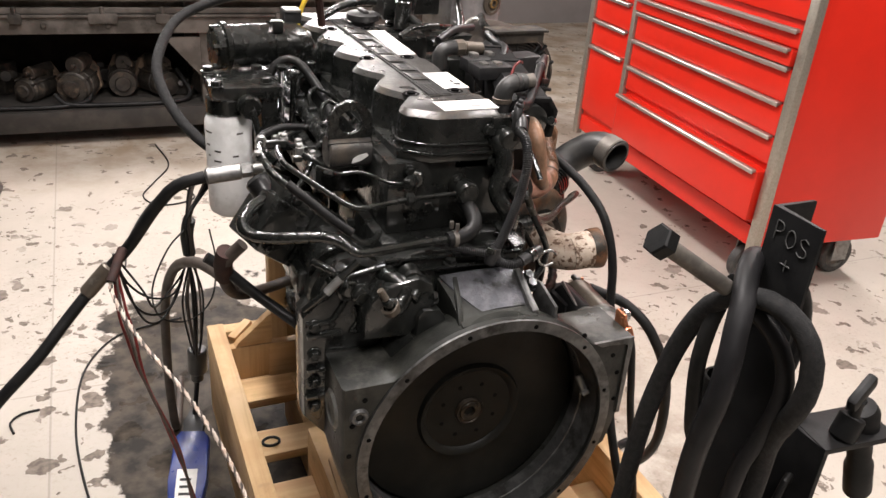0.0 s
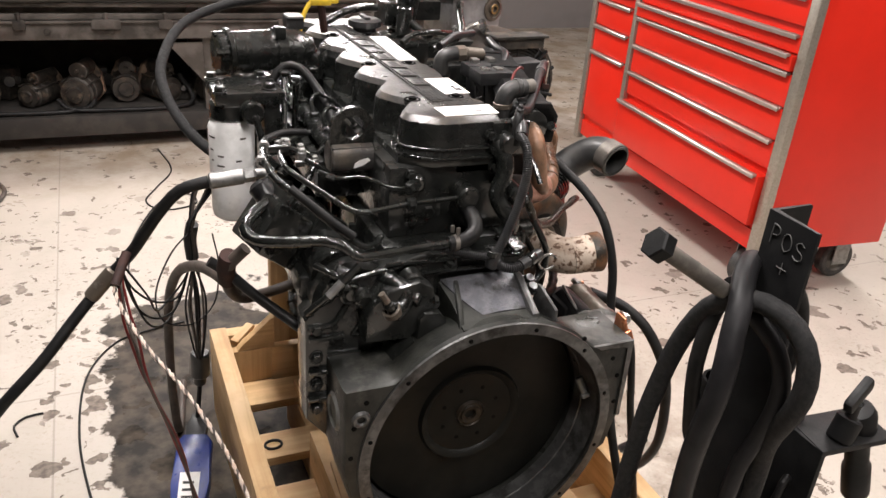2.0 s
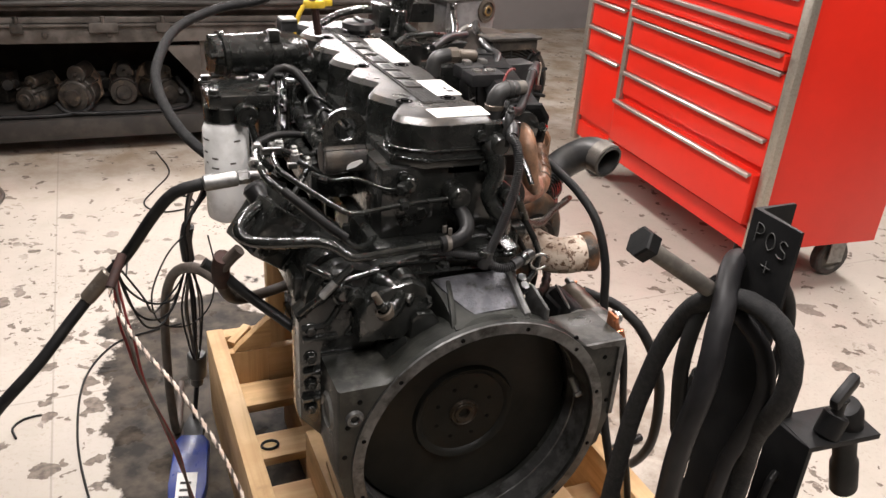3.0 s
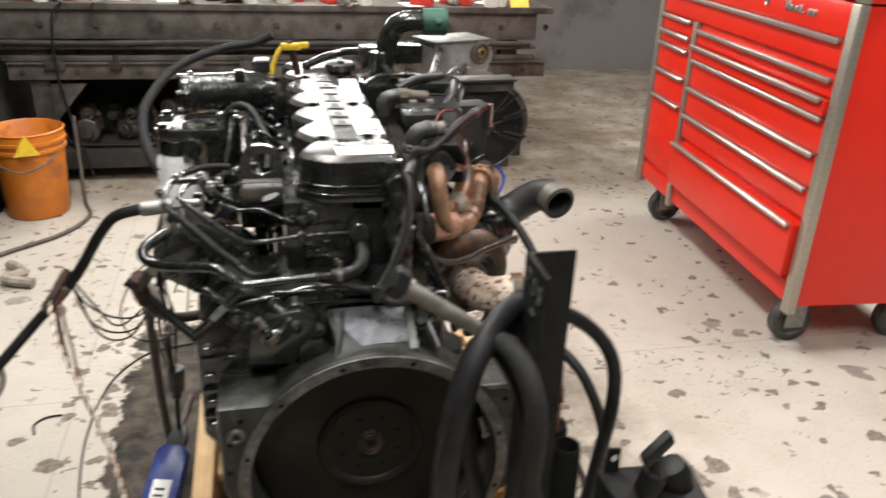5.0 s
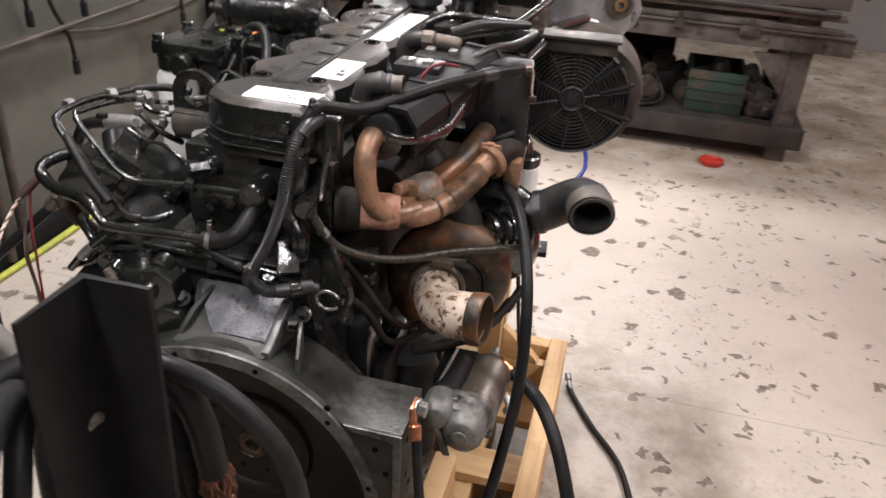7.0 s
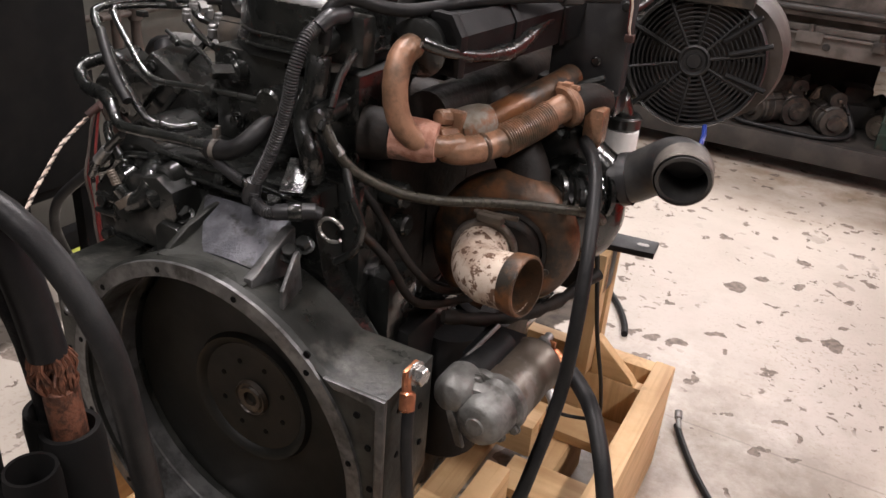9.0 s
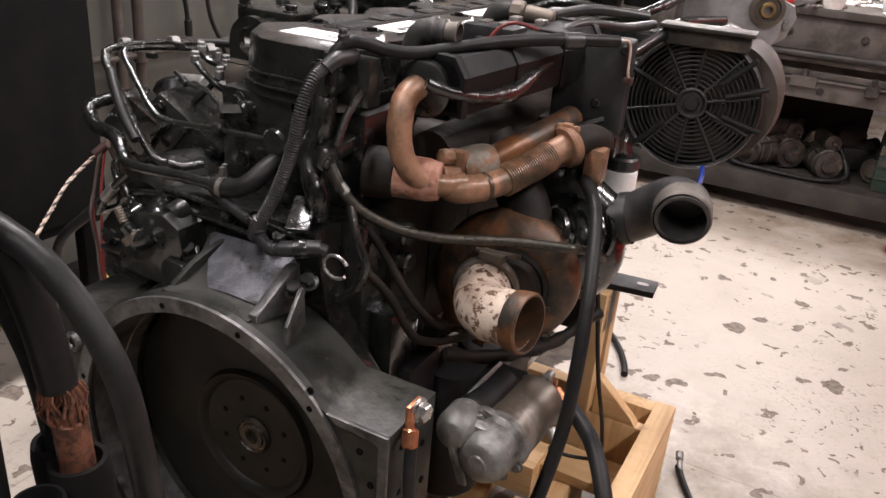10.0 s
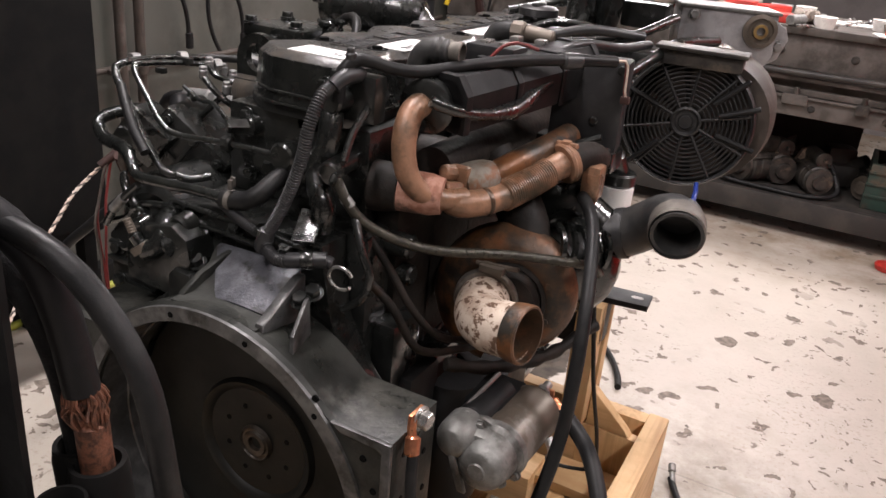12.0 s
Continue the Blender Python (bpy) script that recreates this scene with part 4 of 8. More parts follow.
eng("fuel_return_pipe", GLOSS, "glossy thin pipe across the head", (tube, [(-0.014, 0.150, 0.872), (-0.10, 0.147, 0.871), (-0.178, 0.139, 0.868), (-0.205, 0.138, 0.877), (-0.240, 0.150, 0.900), (-0.285, 0.168, 0.932), (-0.288, 0.185, 0.936), (-0.282, 0.24, 0.932), (-0.262, 0.299, 0.925)], 0.0042, 10))
each("pipe_union", BLACK, "", (rod, (-0.110, 0.147, 0.871), (-0.096, 0.147, 0.871), 0.0105, 8), (rod, (-0.024, 0.150, 0.872), (-0.006, 0.151, 0.873), 0.016, 12), (rod, (-0.010, 0.135, 0.875), (-0.010, 0.19, 0.875), 0.018, 20))
eng("fuel_feed_pipe", GLOSS, "glossy bent fuel pipe", (tube, [(-0.175, 0.128, 0.817), (-0.190, 0.122, 0.822), (-0.225, 0.128, 0.852), (-0.270, 0.142, 0.893), (-0.305, 0.155, 0.924), (-0.312, 0.172, 0.934), (-0.310, 0.23, 0.935), (-0.29, 0.31, 0.930)], 0.0055, 12), (tube, [(-0.175, 0.128, 0.817), (-0.160, 0.140, 0.812), (-0.145, 0.16, 0.815)], 0.0055, 12))
each("fuel_feed_hose", RUBBER, "", (tube, [(-0.205, 0.108, 0.845), (-0.235, 0.118, 0.868), (-0.268, 0.135, 0.896), (-0.288, 0.148, 0.912)], 0.0065, 12), (tube, [(-0.29, 0.31, 0.930), (-0.255, 0.34, 0.930), (-0.215, 0.35, 0.925)], 0.006, 12))
for p in ((-0.318, 0.20, 0.936), (-0.30, 0.27, 0.934), (-0.262, 0.299, 0.926)):
    part("pipe_clip", fresh((lathe, p, (0.15, 1, 0), [(-0.006, 0.005), (-0.006, 0.009), (0.006, 0.009), (0.006, 0.005)], 6)), DULL, engine)
eng("injector_pipe", GLOSS, "thin glossy fuel pipe", (tube, [(-0.232, 0.205, 0.912), (-0.20, 0.20, 0.900), (-0.165, 0.19, 0.903), (-0.125, 0.175, 0.888), (-0.107, 0.155, 0.893), (-0.088, 0.165, 0.893)], 0.0031, 10))
each("pipe_nut", BLACK, "black hexagon union", (rod, (-0.108, 0.150, 0.893), (-0.086, 0.172, 0.893), 0.0105, 6), (rod, (-0.088, 0.165, 0.893), (-0.080, 0.20, 0.893), 0.014, 12), (rod, (-0.062, 0.172, 0.84), (-0.062, 0.20, 0.84), 0.012, 6))

# fuel pump and its square body on the left
each("fuel_pump", BLACK, "black square fuel pump body", (box, (-0.06, -0.05, -0.055), (0.06, 0.05, 0.055), 0.008, pose(-0.265, 0.255, 0.800, 0, 38, 15)), (rod, (-0.215, 0.14, 0.765), (-0.22, 0.36, 0.765), 0.045, 24), (box, (-0.035, -0.055, -0.03), (0.035, 0.0, 0.03), 0.006, pose(-0.30, 0.225, 0.835, 0, 38, 15)))
pm = pose(-0.265, 0.255, 0.800, 0, 38, 15)
for x, z in ((-0.046, -0.040), (0.046, -0.040), (-0.046, 0.040), (0.046, 0.042), (0.0, 0.044)):
    part("pump_bolt", fresh((hexbolt, pm @ Vector((x, -0.050, z)), pm.to_3x3() @ Vector((0, -1, 0)), 0.0065, 0.006)), GLOSS, engine)
part("pump_ridge", fresh((box, (-0.058, -0.056, -0.004), (0.058, -0.049, 0.004), 0.002, pm), (box, (-0.004, -0.056, -0.052), (0.004, -0.049, 0.052), 0.002, pm)), BLACK, engine)
eng("pump_connector", PLASTIC, "dull black plug on the fuel pump", (rod, (-0.310, 0.279, 0.872), (-0.281, 0.242, 0.826), 0.019, 16, 0.006), (rod, (-0.288, 0.25, 0.838), (-0.268, 0.228, 0.806), 0.022, 16))
eng("pump_gear_case", BLACK, "", (lathe, (-0.20, 0.11, 0.735), (0, 1, 0), [(0, 0.0), (0.0, 0.055), (0.008, 0.065), (0.10, 0.065), (0.13, 0.05)], 28), (box, (-0.275, 0.15, 0.72), (-0.15, 0.32, 0.765), 0.01))
for k in range(4):
    part("pump_bolt", fresh((hexbolt, (-0.20 + 0.05 * math.cos(0.8 + 1.57 * k), 0.110, 0.735 + 0.05 * math.sin(0.8 + 1.57 * k)), (0, -1, 0), 0.007, 0.007)), GLOSS, engine)

# common rail, injector lines and intake side clutter
eng("common_rail", GLOSS, "glossy black fuel rail", (rod, (-0.178, 0.33, 0.905), (-0.172, 0.80, 0.912), 0.016, 16))
for k in range(6):
    y = 0.36 + 0.083 * k
    part("injector_line", fresh((tube, [(-0.176, y, 0.918), (-0.180, y + 0.01, 0.945), (-0.165, y + 0.02, 0.957), (-0.135, y + 0.02, 0.940), (-0.115, y + 0.02, 0.915)], 0.0038, 8), (rod, (-0.176, y, 0.905), (-0.177, y, 0.930), 0.0085, 6), (rod, (-0.125, y + 0.02, 0.925), (-0.110, y + 0.02, 0.905), 0.0085, 6)), GLOSS, engine)
    part("head_stud", fresh((lathe, (-0.145, y + 0.03, 0.86), (-0.7, 0, 0.7), [(0, 0.0), (0.0, 0.016), (0.02, 0.014), (0.03, 0.010), (0.034, 0.0)], 16)), GLOSS, engine)
eng("intake_plenum", BLACK, "black cast intake plenum under the cylinder", (box, (-0.265, 0.585, 0.845), (-0.205, 0.86, 0.942), 0.012), (box, (-0.262, 0.62, 0.70), (-0.15, 0.86, 0.846), 0.012))
manifold = eng("intake_manifold", BLACK, "black cast intake manifold", (box, (-0.205, 0.32, 0.815), (-0.125, 0.84, 0.885), 0.012))
horn = eng("intake_horn", GLOSS, "glossy black horizontal intake cylinder", (lathe, (-0.310, 0.640, 0.990), (0.99, 0.15, 0.0), [(-0.004, 0.0), (-0.004, 0.034), (0.0, 0.038), (0.012, 0.038), (0.014, 0.046), (0.022, 0.046), (0.026, 0.040), (0.10, 0.040), (0.13, 0.041), (0.16, 0.038), (0.185, 0.026), (0.19, 0.0)], 32), (tube, [(-0.15, 0.665, 0.985), (-0.13, 0.67, 0.955), (-0.15, 0.665, 0.90), (-0.16, 0.66, 0.86)], 0.032, 16))
part("strap", fresh((lathe, (-0.205, 0.656, 0.990), (0.99, 0.15, 0), [(0, 0.041), (0.0, 0.0435), (0.02, 0.0435), (0.02, 0.041)], 32), (box, (-0.205, 0.62, 1.018), (-0.185, 0.645, 1.04), 0.003)), BLACK, horn)
for k in range(5):
    a = 0.4 + 1.25 * k
    part("stud", fresh((rod, (-0.318, 0.639 + 0.036 * math.cos(a), 0.990 + 0.036 * math.sin(a)), (-0.292, 0.643 + 0.036 * math.cos(a), 0.990 + 0.036 * math.sin(a)), 0.006, 6)), GLOSS, horn)
eng("horn_sensor", PLASTIC, "black plug with a pale clip on the intake", (box, (-0.165, 0.705, 1.018), (-0.130, 0.745, 1.042), 0.003), (rod, (-0.148, 0.72, 0.98), (-0.148, 0.72, 1.02), 0.012))
part("sensor_clip", fresh((box, (-0.163, 0.700, 1.0405), (-0.132, 0.742, 1.045), 0.001)), DULL, engine)
eng("intake_hose", RUBBER, "black hose curving over the intake", (tube, [(-0.236, 0.540, 0.92), (-0.228, 0.545, 0.962), (-0.206, 0.548, 0.985), (-0.180, 0.537, 0.985), (-0.158, 0.502, 0.957), (-0.146, 0.455, 0.928), (-0.150, 0.40, 0.90)], 0.0080, 12))
for a, b in (((-0.2345, 0.432, 0.872), (-0.209, 0.533, 0.972)), ((-0.20, 0.5, 0.87), (-0.20, 0.48, 0.975)), ((-0.19, 0.62, 0.9), (-0.14, 0.60, 0.96))):
    part("support_rod", fresh((rod, a, b, 0.0055), (rod, b, Vector(b) + Vector((0, 0, 0.01)), 0.011, 6)), GLOSS, engine)

# fuel filter with its bracket
filt = eng("fuel_filter", ENAMEL, "white fuel filter can with printed marks", (lathe, (-0.315, 0.485, 0.728), (0, 0, 1), [(0.0, 0.0), (0.0, 0.030), (0.006, 0.038), (0.015, 0.040), (0.172, 0.040), (0.180, 0.037), (0.186, 0.034), (0.19, 0.0)], 36))
for z, a0, wd in ((0.885, 3.35, 0.45), (0.885, 4.9, 0.3), (0.862, 3.4, 0.25), (0.853, 3.9, 0.3), (0.843, 3.5, 0.15), (0.835, 3.85, 0.35), (0.825, 4.3, 0.3), (0.845, 4.7, 0.25), (0.82, 3.6, 0.2), (0.812, 4.0, 0.25)):
    def mark(bm, z=z, a0=a0, wd=wd):
        n = 5
        lo = [bm.verts.new((-0.315 + 0.0404 * math.cos(a0 + wd * k / n), 0.485 + 0.0404 * math.sin(a0 + wd * k / n), z)) for k in range(n + 1)]
        hi = [bm.verts.new(v.co + Vector((0, 0, 0.0032))) for v in lo]
        for k in range(n):
            bm.faces.new((lo[k], lo[k + 1], hi[k + 1], hi[k]))
    part("print_bar", fresh((mark,)), PIPE, filt)
each("filter_head", GLOSS, "black filter head with bolts", (rod, (-0.315, 0.485, 0.915), (-0.315, 0.485, 0.945), 0.036, 24), (box, (-0.345, 0.45, 0.943), (-0.225, 0.57, 0.966), 0.006), (box, (-0.262, 0.46, 0.82), (-0.232, 0.54, 0.95), 0.006), (rod, (-0.285, 0.43, 0.935), (-0.285, 0.46, 0.935), 0.02, 16), (box, (-0.235, 0.47, 0.84), (-0.15, 0.52, 0.87), 0.006))
for x, y in ((-0.335, 0.46), (-0.335, 0.555), (-0.25, 0.47), (-0.25, 0.555)):
    part("head_bolt", fresh((hexbolt, (x, y, 0.966), (0, 0, 1), 0.0095, 0.009)), GLOSS, engine)
eng("filter_pipe", GLOSS, "", (tube, [(-0.282, 0.432, 0.93), (-0.275, 0.425, 0.90), (-0.270, 0.42, 0.87), (-0.255, 0.40, 0.85), (-0.245, 0.37, 0.85)], 0.0068, 10), (rod, (-0.262, 0.41, 0.862), (-0.250, 0.39, 0.848), 0.012, 6))
eng("hose_fitting", DULL, "bright crimped hose fitting", (rod, (-0.375, 0.350, 0.852), (-0.318, 0.348, 0.858), 0.0135, 20), (rod, (-0.320, 0.348, 0.858), (-0.300, 0.346, 0.860), 0.012, 6), (rod, (-0.302, 0.346, 0.860), (-0.27, 0.345, 0.862), 0.009, 12))

# right side: cooler, loom, square box
def cooler_shape(bm):
    m = Matrix.Translation((0.145, 0.235, 0.955)) @ Matrix.Rotation(math.atan2(-0.062, 0.28), 4, "Z") @ Matrix.Rotation(radians(4), 4, "X")
    poly = [(-0.036, -0.030), (-0.040, 0.014), (-0.026, 0.034), (0.026, 0.034), (0.040, 0.014), (0.036, -0.030)]
    prism(bm, poly, lambda a, b, c: m @ Vector((a, c, b)), 0.30, 0.004)


cooler = eng("gas_cooler", IRON, "black boxy gas cooler with bands", (cooler_shape,))
for y in (0.0, 0.10, 0.20, 0.285):
    cm = Matrix.Translation((0.145, 0.235, 0.955)) @ Matrix.Rotation(math.atan2(-0.062, 0.28), 4, "Z") @ Matrix.Rotation(radians(4), 4, "X") @ Matrix.Translation((0, y, 0))
    part("band", fresh((prism, [(-0.0381, -0.0325), (-0.0424, 0.0151), (-0.0275, 0.0367), (0.0275, 0.0367), (0.0424, 0.0151), (0.0381, -0.0325)], lambda a, b, c, cm=cm: cm @ Vector((a, c, b)), 0.012, 0.002)), IRON, cooler)
eng("cooler_collar", BLACK, "", (lathe, (0.132, 0.238, 0.952), (0.1, -1, -0.15), [(0.0, 0.03), (0.004, 0.034), (0.016, 0.034), (0.020, 0.028), (0.020, 0.0)], 24))
boxm = Matrix.Translation((0.252, 0.486, 0.938)) @ Matrix.Rotation(radians(8), 4, "Z")
ctl = eng("control_box", PLASTIC, "flat black square control box with a paint chip", (box, (-0.054, -0.012, -0.076), (0.045, 0.04, 0.060), 0.005, boxm))
for x, z in ((-0.042, -0.064), (-0.012, -0.066), (0.008, -0.024), (0.034, -0.064), (0.036, 0.05), (-0.046, 0.05)):
    part("box_screw", fresh((rod, boxm @ Vector((x, -0.0105, z)), boxm @ Vector((x, -0.016, z)), 0.0065, 10)), BLACK, ctl)
part("paint_chip", fresh((prism, [(0, 0), (0.004, -0.008), (0.010, -0.006), (0.012, 0.004), (0.008, 0.012), (0.002, 0.008)], lambda a, b, c: boxm @ Vector((a - 0.028, -0.0122 - c, b + 0.045)), 0.0006)), PAPER, ctl)
each("box_bracket", BLACK, "", (tube, [(0.205, 0.45, 0.868), (0.25, 0.445, 0.885), (0.285, 0.45, 0.90)], 0.005, 8), (box, (0.20, 0.47, 0.845), (0.30, 0.52, 0.875), 0.004))
eng("cooler_hose", GLOSS, "glossy black hose beside the cooler", (tube, [(0.155, 0.195, 0.965), (0.172, 0.215, 0.955), (0.190, 0.26, 0.945), (0.205, 0.32, 0.945), (0.213, 0.37, 0.962), (0.217, 0.43, 0.975), (0.222, 0.47, 0.985)], lambda s: 0.0072 + 0.0030 * (0.35 < s < 0.62) + 0.0006 * math.sin(60 * s), 12))
loom = eng("wiring_loom", RUBBER, "black wiring loom along the cover", (tube, [(0.064, 0.145, 0.955), (0.066, 0.148, 0.99), (0.078, 0.165, 1.003), (0.10, 0.19, 0.994), (0.125, 0.22, 0.990), (0.16, 0.27, 0.997), (0.20, 0.33, 1.003), (0.245, 0.40, 1.003), (0.284, 0.456, 1.001)], 0.0076, 12))
part("loom_wire", fresh((tube, [(0.284, 0.456, 1.001), (0.296, 0.462, 1.003), (0.300, 0.465, 0.99), (0.300, 0.468, 0.965), (0.302, 0.470, 0.955)], 0.0016, 8)), PALEWIRE, loom)
part("loom_wire", fresh((tube, [(0.284, 0.459, 1.001), (0.294, 0.468, 1.002), (0.297, 0.470, 0.99), (0.298, 0.473, 0.965), (0.300, 0.474, 0.955)], 0.0022, 8)), REDWIRE, loom)
part("loom_wire", fresh((tube, [(0.155, 0.345, 0.998), (0.165, 0.355, 1.012), (0.18, 0.365, 1.018), (0.2, 0.39, 1.01)], 0.0024, 8)), REDWIRE, loom)
part("loom_plug", fresh((box, (0.296, 0.465, 0.946), (0.308, 0.476, 0.956), 0.002)), TAPE, loom)
part("loom_cap", fresh((rod, (0.072, 0.156, 1.000), (0.072, 0.154, 1.011), 0.0065, 10), (rod, (0.072, 0.154, 1.010), (0.072, 0.153, 1.016), 0.0045, 6)), PLASTIC, loom)
part("loom_sleeve", fresh((rod, (0.235, 0.385, 1.002), (0.252, 0.41, 1.002), 0.0105, 10)), PLASTIC, loom)
elb = eng("breather_elbow", GREYRUB, "grey moulded rubber elbow hose", (tube, [(0.098, 0.262, 0.965), (0.098, 0.262, 0.985), (0.101, 0.262, 0.998), (0.109, 0.2625, 1.007), (0.122, 0.263, 1.010)], 0.0152, 18), (lathe, (0.120, 0.263, 1.010), (1, 0.08, 0), [(-0.002, 0.0), (-0.002, 0.0160), (0.0, 0.0166), (0.005, 0.0166), (0.007, 0.0146), (0.009, 0.0134), (0.012, 0.0150), (0.017, 0.0150), (0.019, 0.0134), (0.021, 0.0)], 24))
part("hose_spigot", fresh((lathe, (0.138, 0.265, 1.011), (1, 0.08, 0), [(0.0, 0.0), (0.0, 0.0122), (0.010, 0.0122), (0.012, 0.0132), (0.015, 0.0132), (0.016, 0.0104), (-0.004, 0.0100), (-0.004, 0.0)], 24)), PIPE, elb, "tarnished metal pipe end")
part("hose_foot", fresh((lathe, (0.098, 0.262, 0.978), (0, 0, 1), [(0.0, 0.0148), (0.001, 0.0166), (0.008, 0.0166), (0.009, 0.0148)], 24)), BROWNMETAL, elb, "tarnished hose clamp")
elb = eng("coolant_elbow", GREYRUB, "dusty coolant elbow with tarnished brass end", (tube, [(0.085, 0.502, 0.975), (0.085, 0.502, 1.000), (0.095, 0.502, 1.010), (0.115, 0.502, 1.013)], 0.0145, 16))
part("pipe_end", fresh((rod, (0.112, 0.502, 1.013), (0.134, 0.503, 1.013), 0.0155, 8), (rod, (0.132, 0.503, 1.013), (0.175, 0.51, 1.008), 0.0125, 16)), BROWNMETAL, elb)
each("connector_strip", PLASTIC, "", (box, (0.105, 0.37, 0.985), (0.175, 0.42, 1.008), 0.004), (box, (0.115, 0.44, 0.98), (0.19, 0.48, 1.004), 0.004), (tube, [(0.19, 0.46, 0.99), (0.22, 0.5, 1.01), (0.25, 0.60, 1.0), (0.27, 0.68, 1.0)], 0.007, 10), (tube, [(0.13, 0.62, 1.0), (0.18, 0.66, 1.012), (0.25, 0.72, 1.005)], 0.008, 10))
for x, y in ((0.118, 0.385), (0.145, 0.385), (0.13, 0.455), (0.165, 0.46)):
    part("connector_tab", fresh((box, (x, y, 1.002), (x + 0.014, y + 0.02, 1.012), 0.002)), STEEL, engine)

# corrugated loom down the back right
each("corrugated_conduit", PLASTIC, "black corrugated cable conduit", (ribbed, [(0.062, 0.132, 0.975), (0.064, 0.110, 0.965), (0.062, 0.094, 0.935), (0.055, 0.090, 0.895), (0.038, 0.085, 0.845), (0.016, 0.080, 0.800)], 0.0076, 0.0032, 0.2), (ribbed, [(0.016, 0.080, 0.800), (0.02, 0.076, 0.786), (0.040, 0.068, 0.780), (0.062, 0.070, 0.784)], 0.0076, 0.0032, 0.2), (ribbed, [(0.01, 0.082, 0.797), (-0.02, 0.085, 0.803), (-0.06, 0.095, 0.812), (-0.09, 0.11, 0.818)], 0.0064, 0.0032, 0.2))
each("conduit_joint", PLASTIC, "taped conduit joint", (lathe, (0.013, 0.0805, 0.793), (0.3, 0, 1), [(-0.016, 0.0), (-0.014, 0.0090), (-0.006, 0.0108), (0.004, 0.0100), (0.014, 0.0088), (0.016, 0.0)], 16), (tube, [(0.056, 0.069, 0.783), (0.070, 0.073, 0.786), (0.084, 0.080, 0.788), (0.097, 0.087, 0.789)], lambda s: 0.0092 + 0.0012 * math.sin(s * 19), 14), (rod, (0.093, 0.085, 0.789), (0.103, 0.090, 0.785), 0.0076, 12), (tube, [(0.066, 0.132, 0.975), (0.072, 0.145, 0.985), (0.075, 0.17, 0.985)], 0.0095, 12))
each("joint_tape", GLOSS, "shiny tape on the conduit", (lathe, (0.078, 0.0765, 0.787), (0.85, 0.45, 0.1), [(-0.008, 0.0096), (-0.007, 0.0108), (0.004, 0.0112), (0.007, 0.0100)], 14), (lathe, (0.010, 0.081, 0.803), (0.3, 0, 1), [(-0.004, 0.0092), (-0.003, 0.0104), (0.004, 0.0102), (0.005, 0.0090)], 14))
eng("loop_clip", STEEL, "bright ring clip", (sweep, [Vector((0.1165 + 0.016 * math.cos(a), 0.087, 0.772 + 0.0135 * math.sin(a))) for a in [0.4 + 5.2 * k / 20 for k in range(21)]], 0.0022, 8))
each("rear_fitting", BLACK, "", (rod, (0.055, 0.14, 0.955), (0.055, 0.20, 0.955), 0.016, 16), (rod, (0.045, 0.168, 0.958), (0.045, 0.182, 0.958), 0.02, 6), (rod, (0.085, 0.175, 0.96), (0.085, 0.205, 0.96), 0.012, 6), (box, (0.035, 0.165, 0.93), (0.10, 0.19, 0.985), 0.005), (rod, (0.068, 0.124, 0.878), (0.066, 0.20, 0.885), 0.013, 16), (rod, (0.072, 0.120, 0.876), (0.071, 0.132, 0.878), 0.0155, 12), (rod, (0.076, 0.119, 0.874), (0.084, 0.121, 0.872), 0.009, 6))
eng("rear_heat_hose", GLOSS, "glossy S-shaped pipe at the back of the head", (tube, [(0.040, 0.165, 0.955), (0.052, 0.150, 0.93), (0.050, 0.145, 0.90), (0.040, 0.142, 0.875), (0.050, 0.132, 0.852), (0.062, 0.125, 0.835), (0.058, 0.13, 0.805)], 0.0145, 14))
each("clip_plate", GLOSS, "", (box, (-0.014, -0.026, -0.003), (0.014, 0.026, 0.003), 0.002, Matrix.Translation((0.054, 0.108, 0.812)) @ Matrix.Rotation(radians(22), 4, 'Z') @ Matrix.Rotation(radians(26), 4, 'X')), (tube, [(0.098, 0.11, 0.90), (0.094, 0.13, 0.925), (0.09, 0.16, 0.945), (0.088, 0.18, 0.955)], 0.0045, 8))
eng("oil_feed_hose", BRAID, "grey braided oil feed hose", (tube, [(0.082, 0.122, 0.874), (0.092, 0.122, 0.855), (0.112, 0.135, 0.825), (0.145, 0.165, 0.800), (0.185, 0.20, 0.787), (0.24, 0.255, 0.780), (0.295, 0.305, 0.770), (0.330, 0.345, 0.758), (0.335, 0.37, 0.74)], 0.0062, 10))
each("hose_ferrule", DULL, "", (rod, (0.092, 0.123, 0.854), (0.100, 0.127, 0.842), 0.0069, 10), (rod, (0.0845, 0.122, 0.869), (0.092, 0.123, 0.855), 0.0060, 10))
eng("drain_pipe", GLOSS, "", (tube, [(0.105, 0.13, 0.83), (0.120, 0.12, 0.80), (0.135, 0.12, 0.765), (0.125, 0.115, 0.735), (0.105, 0.11, 0.72)], 0.0055, 10))

# exhaust: manifold, gas pipes, turbo
eng("exhaust_manifold", SOOT, "sooty exhaust manifold", (tube, [(0.135, 0.25, 0.868), (0.135, 0.30, 0.868), (0.138, 0.45, 0.868), (0.138, 0.78, 0.868)], 0.028, 18))
for y in (0.30, 0.40, 0.50, 0.60, 0.70):
    part("port_runner", fresh((tube, [(0.085, y, 0.872), (0.11, y, 0.872), (0.135, y + 0.01, 0.868)], 0.024, 14)), SOOT, engine)
